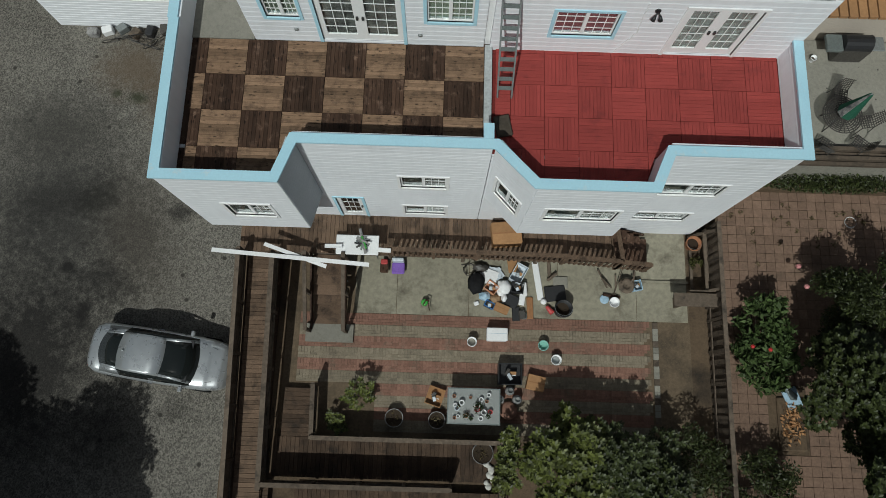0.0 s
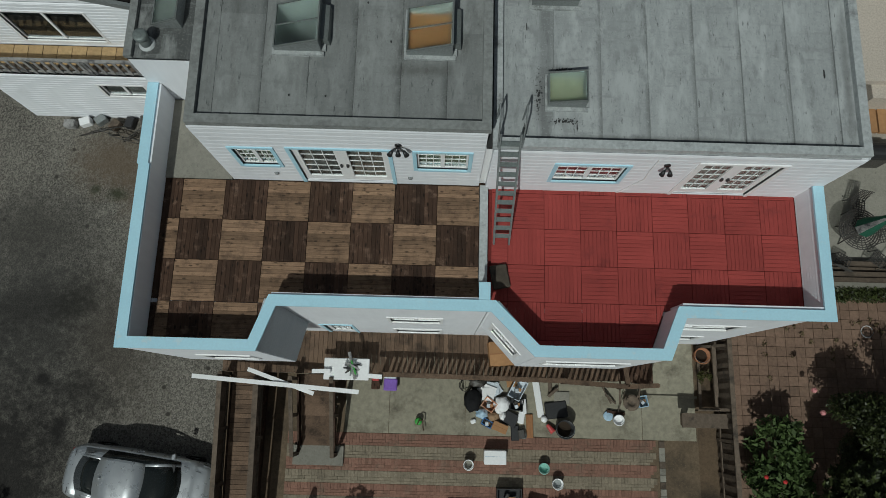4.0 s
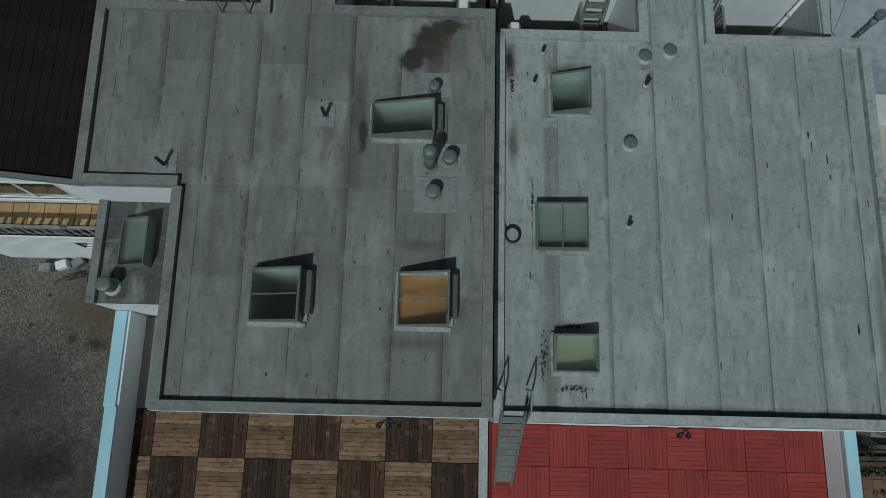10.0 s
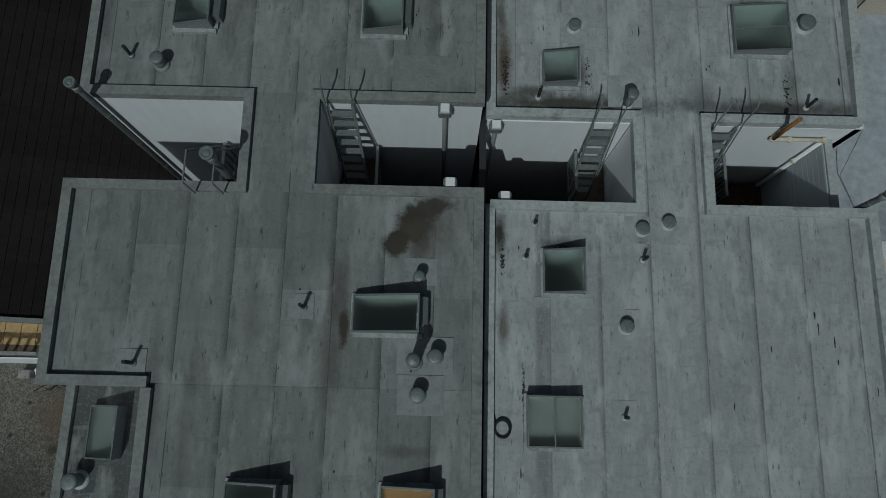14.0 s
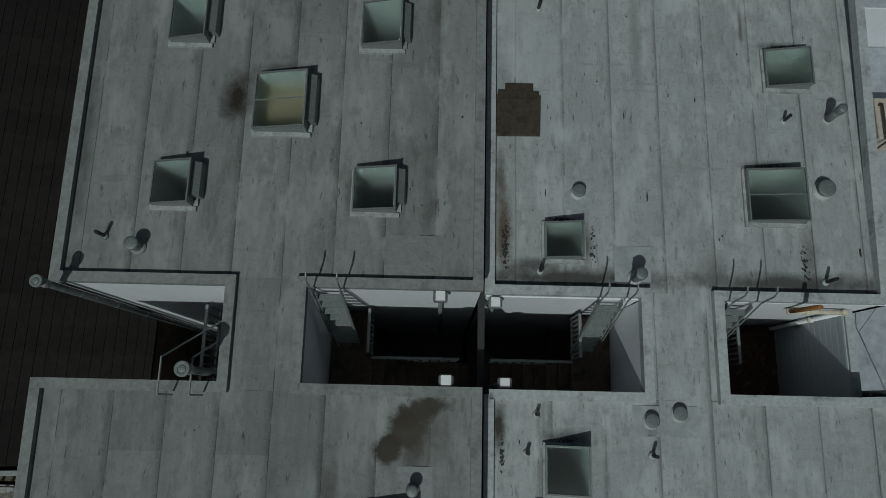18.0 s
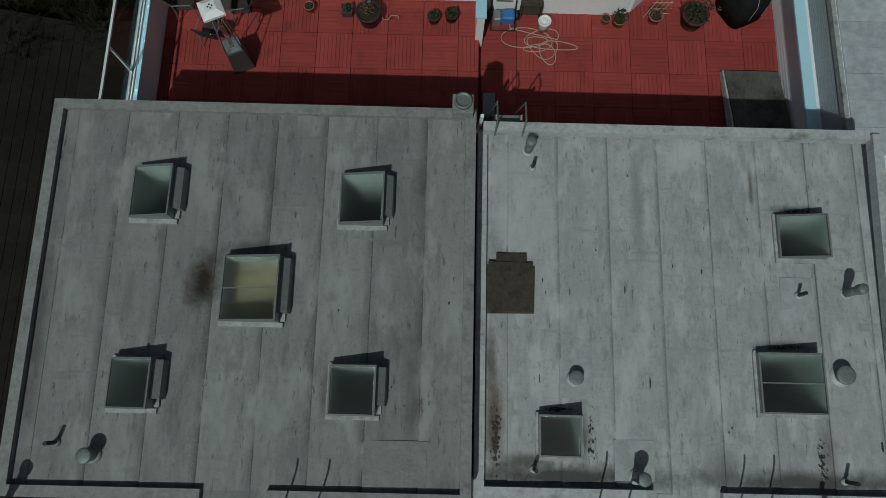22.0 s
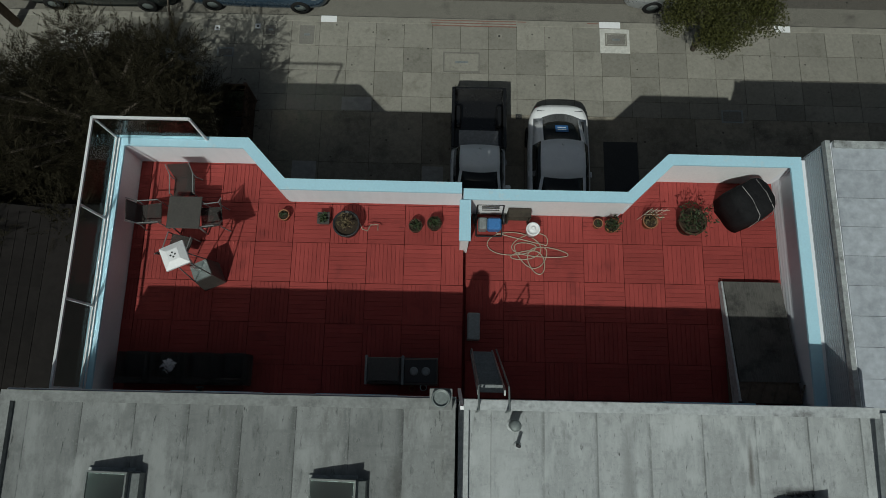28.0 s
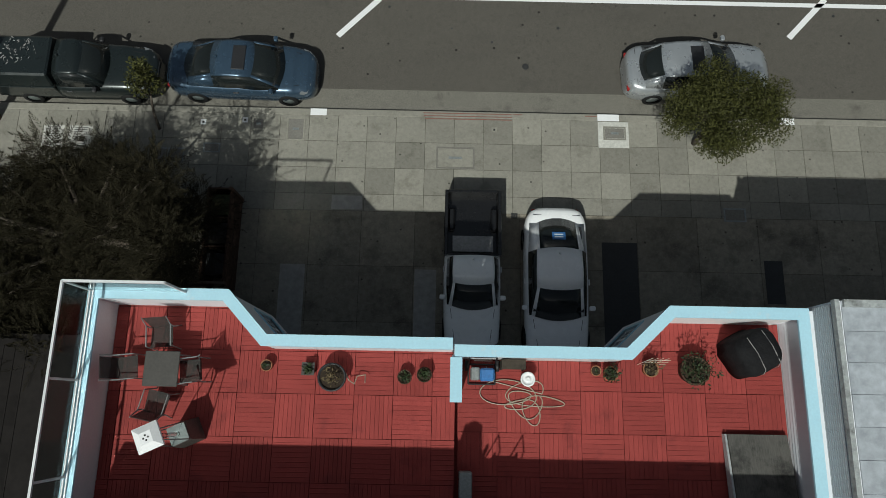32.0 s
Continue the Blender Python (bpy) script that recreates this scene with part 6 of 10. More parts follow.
lathe(bm, [(0.13, 0), (0.16, 0.34), (0.165, 0.36), (0.13, 0.365), (0.13, 0.36), (0.04, 0.37), (0.04, 0.4)], 22)
solo("bucket", bm, WHITE, "white plastic bucket with its lid on the deck", "bucket", at=front(1.56, 21.34))
t = thing("crate", front(1.22, 21.62), "brown wooden crate standing against the parapet", "crate")
for nm, r in (("back", (-0.24, 0.24, 0.1, 0.13, 0, 0.62)), ("side", (-0.26, -0.23, -0.08, 0.12, 0, 0.62)), ("side", (0.23, 0.26, -0.08, 0.12, 0, 0.62)), ("top", (-0.26, 0.26, -0.08, 0.13, 0.6, 0.63)), ("shelf", (-0.23, 0.23, -0.07, 0.1, 0.3, 0.32))):
    bm = BM()
    box(bm, *r)
    part(nm, bm, PLY, t)
bm = BM()
pts, rng = [], random.Random(5)
for i in range(150):
    u = i / 150
    a = u * 2 * math.pi * 5.2
    cx, cy = 0.35 * math.sin(u * 7.0), 0.18 * math.cos(u * 9.0)
    pts.append((cx + (0.42 + 0.22 * math.sin(a * 0.37)) * math.cos(a), cy + (0.24 + 0.1 * math.cos(a * 0.6)) * math.sin(a), 0.015 + 0.02 * u))
pipe(bm, [(-0.85, 0.75, 0.2), (-0.75, 0.45, 0.03), *pts], 0.012, 5)
solo("garden_hose", bm, HOSE, "tangled beige hose lying on the red deck", "hose", at=front(1.5, 20.85))
bm = BM()
pts = [(0.1 * k + 0.06 * math.sin(3 * k), 0.12 * math.sin(1.7 * k), 0.2 + 0.1 * math.cos(2 * k)) for k in range(7)]
pipe(bm, pts, 0.012, 5)
solo("rope", bm, HOSE, "short pale rope hanging from the black planter", "rope", at=front(-2.62, 21.3))
# covered barbecue
t = thing("covered_barbecue", front(6.5, 22.0), "barbecue under a black vinyl cover with pale straps", "barbecue", rz=27)
bm = BM()
rings = []
for zz, a, b, r in ((0.02, 0.62, 0.42, 0.12), (0.55, 0.6, 0.41, 0.12), (0.84, 0.57, 0.39, 0.13), (0.94, 0.52, 0.35, 0.16), (1.0, 0.4, 0.26, 0.18), (1.02, 0.2, 0.12, 0.1)):
    ring = []
    for k in range(28):
        th = 2 * math.pi * k / 28
        c, q = math.cos(th), math.sin(th)
        px, py = math.copysign(abs(c) ** 0.5, c) * a * 0.8, math.copysign(abs(q) ** 0.6, q) * b * 1.14
        fold = 1 + 0.09 * noise.noise((px * 5, py * 5, zz * 3)) + (0.02 * math.sin(th * 9) if zz < 0.6 else 0)
        lift = 0.1 * max(0, px) if zz > 0.8 else 0
        ring.append(bm.verts.new((px * fold, py * fold, zz + lift)))
    rings.append(ring)
for a, b in zip(rings, rings[1:]):
    for k in range(28):
        bm.faces.new((a[k], a[(k + 1) % 28], b[(k + 1) % 28], b[k])).smooth = True
bm.faces.new(rings[-1])
bm.faces.new(list(reversed(rings[0])))
part("cover", bm, COVER, t)
for x in (-0.12, 0.25):
    bm = BM()
    pipe(bm, [(x, -0.49, 0.3), (x, -0.47, 0.8), (x, -0.38, 0.99), (x, 0.0, 1.07), (x, 0.38, 0.99)], 0.009, 5)
    part("strap", bm, GREYCURTAIN, t)
# glass wind screen on the west side
t = thing("glass_windscreen", (-7.85, 20.2, PF), "glass windscreen in a white metal frame above the parapet", "windscreen")
CLEAR = glass("clear_screen_glass", (0.62, 0.66, 0.66))
CLEAR.node_tree.nodes["Principled BSDF"].inputs["IOR"].default_value = 1.12
FR = mat("white_metal_frame", (0.75, 0.76, 0.77), rough=0.4, fine_mix=0.1)
hz = 1.12
bm = BM()
beam(bm, (0.0, -2.75, hz), (0.0, 2.78, hz), 0.05, 0.05)
part("top_rail", bm, FR, t)
bm = BM()
beam(bm, (0.0, 2.78, hz), (2.0, 2.78, hz), 0.05, 0.05)
part("top_rail", bm, FR, t)
for p in ((0, -1.0), (0, 0.9), (0, 2.78), (2.0, 2.78), (0, -2.7)):
    bm = BM()
    beam(bm, (p[0], p[1], 0), (p[0], p[1], hz), 0.045, 0.045)
    part("post", bm, FR, t)
for y0, y1 in ((-2.7, -1.0), (-1.0, 0.9), (0.9, 2.78)):
    bm = BM()
    box(bm, -0.005, 0.005, y0 + 0.03, y1 - 0.03, 0.03, hz - 0.03)
    part("pane", bm, CLEAR, t).visible_shadow = False
bm = BM()
box(bm, 0.03, 1.97, 2.775, 2.785, 0.03, hz - 0.03)
part("pane", bm, CLEAR, t).visible_shadow = False
bm = BM()
beam(bm, (0.0, -2.75, 0.05), (0.0, 2.78, 0.05), 0.04, 0.04)
beam(bm, (0.06, -2.75, 0.03), (0.06, 2.78, 0.03), 0.03, 0.03)
part("bottom_rail", bm, FR, t)

# ---- pavement and street ----
def slab(parent, x0, x1, y0, y1, z, m, name="slab", g=0.007):
    bm = BM()
    hexa(bm, [(x0 + g, y0 + g, z - 0.2), (x1 - g, y0 + g, z - 0.2), (x1 - g, y1 - g, z - 0.2), (x0 + g, y1 - g, z - 0.2)], [(x0 + g, y0 + g, z), (x1 - g, y0 + g, z), (x1 - g, y1 - g, z), (x0 + g, y1 - g, z)])
    return part(name, bm, m, parent, at=(0, -28, -1.4))


JOINT = mat("dirty_joint", (0.095, 0.085, 0.068), rough=0.95)
bm = BM()
box(bm, -60, 60, 22.1, 30.1, 1.2, 1.735)
part("bedding", bm, JOINT, SIDEWALK, at=(0, -28, -1.4))
ROWS_Y = (26.78, 27.35, 28.25, 29.17, 30.08)
for i in range(-17, 18):
    for a, b in zip(ROWS_Y, ROWS_Y[1:]):
        slab(SIDEWALK, -0.06 + 0.965 * i, -0.06 + 0.965 * (i + 1), a, b, FRONT + random.uniform(-0.003, 0.003), CONC)
for x0, x1 in ((-60, -16.47), (17.31, 60)):
    slab(SIDEWALK, x0, x1, 26.78, 30.08, FRONT, CONC)
DX = (-9.6, -7.9, -6.3, -4.64, -3.0, -1.28, 0.4, 2.1, 3.9, 5.85, 7.8, 9.75, 11.7, 13.6, 15.6)
for a, b in zip(DX, DX[1:]):
    for y0, y1 in ((22.1, 23.2), (23.2, 24.98), (24.98, 26.78)):
        slab(SIDEWALK, a, b, y0, y1, FRONT + random.uniform(-0.003, 0.003), DRIVE)
slab(SIDEWALK, 4.7, 5.84, 22.2, 25.9, FRONT + 0.006, TAR, "tar_patch")
slab(SIDEWALK, 9.85, 10.45, 24.0, 25.4, FRONT + 0.006, TAR, "tar_patch")
PALECONC = mat("pale_new_concrete", (0.55, 0.54, 0.5), (0.46, 0.45, 0.42), 0.8, fine=10)
WETCONC = mat("pale_worn_concrete", (0.34, 0.33, 0.31), (0.27, 0.26, 0.245), 0.8, fine=5)
for x0, x1, y0, y1 in ((-5.5, -4.7, 22.6, 25.0), (-1.25, -0.55, 22.6, 24.9), (-4.0, -3.0, 26.82, 27.3)):
    slab(SIDEWALK, x0, x1, y0, y1, FRONT + 0.005, WETCONC, "worn_patch")
slab(SIDEWALK, 4.72, 5.75, 29.12, 30.05, FRONT + 0.006, PALECONC, "new_patch")
bm = BM()
box(bm, -60, 60, -0.12, 0.12, -0.35, 0.0)
kerb = solo("kerb", bm, CONC, "worn concrete kerb along the street", "kerb", "structure", bevel=0.02, at=(0, 30.2, 1.755))
for x0, x1, m, nm in ((-4.87, -4.33, WHITE, "white"), (10.77, 11.32, WHITE, "white"), (4.72, 5.44, WHITE, "white")):
    bm = BM()
    box(bm, x0, x1, -0.124, 0.11, -0.05, 0.004)
    solo("kerb_marking", bm, m, "white paint mark on the kerb", "kerb marking", group="kerb paint marks", at=(0, 30.2, 1.757))
REDOLD = mat("worn_red_paint", (0.22, 0.09, 0.07), (0.2, 0.17, 0.15), 0.8, big=4)
for x0, x1 in ((-1.1, 1.85), (4.3, 4.7), (1.9, 2.2)):
    bm = BM()
    for k in range(3 if x1 - x0 > 1 else 1):
        box(bm, x0 + 0.03 * k, x1, 0.02 - 0.1 * k, 0.05 - 0.1 * k, -0.05, 0.004)
    solo("kerb_marking", bm, REDOLD, "worn red paint lines on the kerb", "kerb marking", group="kerb paint marks", at=(0, 30.2, 1.757))


def cover(x0, x1, y0, y1, m, label, rim=CONC, slots=0, plate=None):
    t = thing("utility_cover", ((x0 + x1) / 2, (y0 + y1) / 2, FRONT), label, "utility cover", "pavement utility covers")
    w, d = (x1 - x0) / 2, (y1 - y0) / 2
    bm = BM()
    for r in ((-w, w, -d, -d + 0.05), (-w, w, d - 0.05, d), (-w, -w + 0.05, -d + 0.05, d - 0.05), (w - 0.05, w, -d + 0.05, d - 0.05)):
        box(bm, *r, -0.05, 0.014)
    part("rim", bm, rim, t)
    bm = BM()
    box(bm, -w + 0.06, w - 0.06, -d + 0.06, d - 0.06, -0.05, 0.01)
    part("lid", bm, m, t)
    for k in range(slots):
        bm = BM()
        y = -d + 0.12 + (2 * d - 0.24) * k / max(1, slots - 1)
        box(bm, -w * 0.5, w * 0.5, y - 0.012, y + 0.012, 0.009, 0.014)
        part("slot", bm, TAR, t)
    if plate:
        bm = BM()
        box(bm, -w * 0.35, w * 0.35, -0.04, 0.04, 0.008, 0.015)
        part("label_bar", bm, STEEL, t)
    return t


PLATE = mat("rusted_cover_plate", (0.2, 0.19, 0.17), (0.15, 0.14, 0.125), 0.7, fine=20)
cover(-0.64, 0.62, 28.28, 29.04, CONC, "large concrete utility cover in the pavement", PLATE, plate=True)
cover(-5.62, -5.02, 29.16, 29.98, PLATE, "rectangular grey meter cover with a label bar", CONC, plate=True)
cover(-13.7, -12.9, 28.7, 29.58, PALECONC, "pale vent cover with dark grille slots", CONC, 9)
cover(-12.85, -11.97, 28.7, 29.58, PALECONC, "pale vent cover beside another with grille slots", CONC, 9)
cover(-6.78, -6.36, 29.5, 29.96, PLATE, "small square water meter cover", CONC, plate=True)
cover(-8.32, -7.76, 28.68, 29.02, PLATE, "dark rectangular valve cover in the pavement", STEEL)
cover(4.9, 5.65, 29.4, 29.88, PLATE, "meter cover set in new pale concrete", CONC, plate=True)
cover(8.7, 9.42, 26.66, 27.12, PLATE, "shaded rectangular cover in the pavement", STEEL)
cover(-10.02, -9.5, 28.32, 28.82, PLATE, "dark twin meter cover under the street tree", STEEL)
cover(-9.46, -8.92, 28.32, 28.82, PLATE, "dark meter cover next to its twin", STEEL)
cover(-11.6, -11.28, 29.5, 29.85, PLATE, "small worn square cover", CONC)
for x, y in ((1.27, 29.68), (-7.02, 29.85), (-8.4, 29.75)):
    cover(x - 0.09, x + 0.09, y - 0.09, y + 0.09, TAR, "small square valve cover with a pale rim", WHITE if x < 0 else CONC)
cover(1.82, 2.02, 26.63, 26.8, TAR, "small black drain cover by the driveway", TAR)
# paint on the street
for k, (p, q) in enumerate((((-4.14, 33.12), (-2.75, 34.6)), ((11.55, 33.4), (12.98, 34.95)))):
    bm = BM()
    beam(bm, (*p, 0), (*q, 0), 0.2, 0.006)
    solo("road_marking", bm, WHITE, "white diagonal parking tick on the asphalt", "road marking", group="parking ticks", at=(0, 0, 1.602))
bm = BM()
box(bm, -60, 60, 34.62, 34.78, 0, 0.006)
solo("road_marking", bm, WHITE, "long white parking line along the street", "road marking", at=(0, 0, 1.599))
for k, (x, y, r) in enumerate(((2.35, 32.1, 0.12), (-2.4, 34.3, 0.05), (3.5, 33.6, 0.06), (1.2, 33.0, 0.05), (13.2, 34.3, 0.06), (-0.2, 33.5, 0.04), (9.0, 33.0, 0.05))):
    bm = BM()
    lathe(bm, [(r, 0), (r * 0.9, 0.004)], 10)
    solo("oil_spot", bm, TAR, "dark oil spot on the street", "oil spot", group="oil spots", at=(x, y, 1.601))

# ---- back yard ----
BRICKRED = mat("red_paving_brick", (0.21, 0.115, 0.085), (0.155, 0.09, 0.068), 0.85, big=1.0, fine=14, stain=(0.13, 0.1, 0.075), amount=0.4, stain_scale=1.4, grit=8, island=0.16, piece=0.1)
BRICKGREY = mat("grey_paving_brick", (0.225, 0.19, 0.14), (0.175, 0.148, 0.11), 0.85, big=1.0, fine=14, stain=(0.12, 0.1, 0.075), amount=0.4, stain_scale=1.4, grit=8, island=0.14, piece=0.1)
DIRT = mat("brown_soil", (0.12, 0.085, 0.055), (0.07, 0.05, 0.035), 0.95, big=1.0, fine=12, stain=(0.03, 0.025, 0.02), amount=0.4, bump=0.7, bump_scale=30)
CARD = mat("brown_cardboard", (0.36, 0.2, 0.095), (0.3, 0.165, 0.08), 0.8, big=2, fine=10, fine_mix=0.25, piece=0.15)
CEDAR = mat("cedar_board", (0.3, 0.15, 0.07), (0.24, 0.12, 0.06), 0.75, big=2, fine=10, streak=(6, 0.8, 1))
ORANGE = mat("orange_plastic", (0.55, 0.2, 0.06), (0.5, 0.45, 0.4), 0.5, big=6)
PAPER = mat("pale_blue_white_sheet", (0.6, 0.66, 0.72), (0.5, 0.54, 0.58), 0.6, big=4, fine=14)
PALEBLUE = mat("pale_blue_plastic", (0.36, 0.5, 0.62), (0.3, 0.42, 0.53), 0.5, fine=14)
PURPLE = mat("purple_fabric", (0.22, 0.12, 0.45), (0.17, 0.09, 0.36), 0.7, fine=20)
GREENP = mat("bright_green_plastic", (0.06, 0.32, 0.05), (0.05, 0.26, 0.04), 0.45, fine=20)
REDP = mat("red_plastic", (0.45, 0.06, 0.06), (0.36, 0.05, 0.05), 0.5, fine=20)
TEAL = mat("teal_plastic", (0.22, 0.45, 0.38), (0.18, 0.38, 0.32), 0.5, fine=20)

bm = BM()
box(bm, -8.2, 8.2, -12.5, -1.9, -1.2, -0.06)
solo("yard_soil", bm, DIRT, "brown soil bed under the fenced back yard", "soil", "structure")
PATIO_M = mat("tan_patio_concrete", (0.29, 0.268, 0.205), (0.225, 0.208, 0.16), 0.85, big=0.7, fine=6, stain=(0.12, 0.105, 0.08), amount=0.4, stain_scale=1.3, piece=0.06)
PATIO = thing("patio", (0, -4, -0.1), "grey concrete patio slabs behind the house", "patio", kind="structure")
bm = BM()
box(bm, -6.4, 7.3, -9.2, -2.0, -0.3, -0.02)
part("bedding", bm, mat("sandy_bedding", (0.145, 0.108, 0.072), (0.09, 0.068, 0.047), 0.95, big=1.5, fine=10, stain=(0.05, 0.04, 0.03), amount=0.5, grit=9), PATIO, at=(0, 4, 0.1))
for x0, x1, y0, y1 in ((-4.15, -2.72, -5.12, -2.0), (-2.72, -0.25, -5.12, -2.0), (-0.25, 2.8, -5.12, -2.0), (2.8, 5.5, -5.12, -2.0), (5.5, 7.25, -5.12, -3.75), (5.5, 7.25, -3.75, -2.0), (-6.4, -4.17, -3.3, -2.0)):
    bm = BM()
    box(bm, x0 + 0.008, x1 - 0.008, y0, y1, -0.15, 0.0)
    part("slab", bm, PATIO_M, PATIO, at=(0, 4, 0.1))
bm = BM()
box(bm, 5.2, 7.3, -3.78, -3.7, -0.05, 0.07)
part("slab_edge", bm, PATIO_M, PATIO, at=(0, 4, 0.1))


def brick_rows(y_top, red, x0=-5.95, x1=5.95):
    verts, faces = [], []

    def add(a, b, c, d, z):
        k = len(verts)
        g = 0.0025
        verts.extend([(a + g, c + g, -0.06), (b - g, c + g, -0.06), (b - g, d - g, -0.06), (a + g, d - g, -0.06), (a + g, c + g, z), (b - g, c + g, z), (b - g, d - g, z), (a + g, d - g, z)])
        faces.extend([tuple(k + i for i in f) for f in ((4, 5, 6, 7), (0, 1, 5, 4), (1, 2, 6, 5), (2, 3, 7, 6), (3, 0, 4, 7))])

    n = int((x1 - x0) / 0.105)
    for i in range(n):
        add(x0 + 0.105 * i, x0 + 0.105 * (i + 1), y_top - 0.195, y_top, random.uniform(-0.004, 0.004))
    n = int((x1 - x0) / 0.21)
    for r in range(2):
        for i in range(n):
            s = x0 + 0.21 * i - (0.1 if r and i else 0)
            add(s, s + 0.21, y_top - 0.195 - 0.095 * (r + 1), y_top - 0.195 - 0.095 * r, random.uniform(-0.004, 0.004))
    me = bpy.data.meshes.new("paving_bricks")
    me.from_pydata(verts, [], faces)
    me.materials.append(BRICKRED if red else BRICKGREY)
    ob = new("paving_bricks", me)
    ob.parent, ob.location = PATIO, (0, 4, 0.1)
    tagged(ob, "band of red paving bricks" if red else "band of grey paving bricks", kind="stuff")


def brick_mesh(w, d, m):
    bm = BM()
    box(bm, -w / 2 + 0.0025, w / 2 - 0.0025, -d / 2 + 0.0025, d / 2 - 0.0025, -0.06, 0.0)
    return mesh_of("brick", bm, m, bevel=0.003)


# the two bands next to the slabs, brick by brick
for k, m in ((0, BRICKRED), (1, BRICKGREY)):
    y_top, upright, flat = -5.13 - 0.388 * k, brick_mesh(0.105, 0.195, m), brick_mesh(0.21, 0.095, m)
    for i in range(113):
        piece("brick", upright, PATIO, (-5.95 + 0.105 * (i + 0.5), 4 + y_top - 0.0975, 0.1 + random.uniform(-0.004, 0.004)))
    for r in range(2):
        for i in range(56):
            piece("brick", flat, PATIO, (-5.95 + 0.21 * (i + 0.5) - (0.1 if r and i else 0), 4 + y_top - 0.2425 - 0.095 * r, 0.1 + random.uniform(-0.004, 0.004)))
for k in range(2, 10):
    brick_rows(-5.13 - 0.388 * k, k % 2 == 0, x0=-5.95 if k < 6 else -3.3, x1=5.95)
for k in range(16):
    bm = BM()
    box(bm, -0.09, 0.09, -0.1, 0.1, 0, 0.12)
    part("edging_brick", bm, CONC if k % 3 else OLDWOOD, PATIO, at=(6.1, 4 - 5.25 - 0.21 * k, 0.0))

# porch
PORCH = thing("porch", (-1.8, -2.65, 0), "weathered brown timber porch along the back wall", "porch", kind="structure")
OFF = Vector((1.8, 2.65, 0))
Z = 1.15
bm = BM()
box(bm, -0.066, 0.066, -0.66, 0.66, -0.035, 0.0)
board_me = mesh_of("board", bm, WOOD)
for k in range(88):
    piece("board", board_me, PORCH, (-7.9 + 0.1405 * k + 0.07 + OFF.x, -2.66 + OFF.y, Z + random.uniform(-0.003, 0.003)))
bm = BM()
for x in (-7.8, -5.5, -3.0, -0.5, 2.0, 4.2):
    box(bm, x + OFF.x - 0.06, x + OFF.x + 0.06, -3.25 + OFF.y, -3.13 + OFF.y, 0, Z - 0.04)
part("posts_below", bm, OLDWOOD, PORCH)
for y in (-3.3, -2.05):
    bm = BM()
    beam(bm, (-7.9 + OFF.x, y + OFF.y, Z - 0.12), (4.45 + OFF.x, y + OFF.y, Z - 0.12), 0.05, 0.15)
    part("joist", bm, OLDWOOD, PORCH)


def timber_rail(p, q, posts=2, slats=0, high=0.95, label="weathered timber railing along the porch", slat_w=0.07, group="porch railings", cap=0.14, name="porch_railing", solid=False, m=WOOD):
    p, q = Vector(p), Vector(q)
    t = thing(name, tuple(p), label, "railing", group)
    d = q - p
    up = Vector((0, 0, high))
    bm = BM()
    beam(bm, up, d + up, cap, 0.045)
    part("cap_rail", bm, m, t)
    bm = BM()
    beam(bm, up * 0.92, d + up * 0.92, 0.04, 0.09)
    part("top_rail", bm, m, t)
    bm = BM()
    beam(bm, up * 0.1, d + up * 0.1, 0.04, 0.09)
    part("bottom_rail", bm, m, t)
    for k in range(posts):
        c = d * k / max(1, posts - 1)
        bm = BM()
        beam(bm, c - Vector((0, 0, 0.1)), c + up * 1.0, 0.1, 0.1)
        part("post", bm, m, t)
    side_v = d.cross(Vector((0, 0, 1))).normalized() * 0.035
    for k in range(slats):
        c = d * (k + 0.5) / slats + side_v
        bm = BM()
        w = d.length / slats * 1.02 if solid else slat_w
        a = d.normalized() * w / 2
        s2 = side_v.normalized() * 0.012
        z0, z1 = Vector((0, 0, 0.05)), Vector((0, 0, high * 0.96))
        ring = [c - a - s2, c + a - s2, c + a + s2, c - a + s2]
        hexa(bm, [v + z0 for v in ring], [v + z1 for v in ring])
        part("slat", bm, m, t)
    return t


timber_rail((-2.9, -3.33, Z), (2.72, -3.38, Z), 5, 34)
timber_rail((2.72, -3.4, Z), (4.5, -3.5, Z), 2, 11)
timber_rail((4.5, -3.5, Z - 0.1), (5.65, -3.42, Z - 0.75), 2, 6, label="timber railing sloping down beside the porch steps")
timber_rail((4.3, -2.0, Z), (4.5, -3.45, Z), 2, 0, label="dark timber rail across the porch end")
# side steps of the porch
t = thing("porch_steps", (5.2, -2.7, 0), "dark timber steps at the end of the porch", "steps", "timber steps")
for k in range(5):
    bm = BM()
    box(bm, -0.7 + 0.27 * k, -0.43 + 0.27 * k, -0.6 - 0.03 * k, 0.62 - 0.05 * k, Z - 0.19 * (k + 1) - 0.04, Z - 0.19 * (k + 1))
    part("tread", bm, DARKWOOD, t)
bm = BM()
hexa(bm, [(-0.7, 0.6, 0), (0.65, 0.6, 0), (0.65, 0.64, 0), (-0.7, 0.64, 0)], [(-0.7, 0.6, 0.9), (0.65, 0.6, 0.05), (0.65, 0.64, 0.05), (-0.7, 0.64, 0.9)])
part("stringer", bm, DARKWOOD, t)
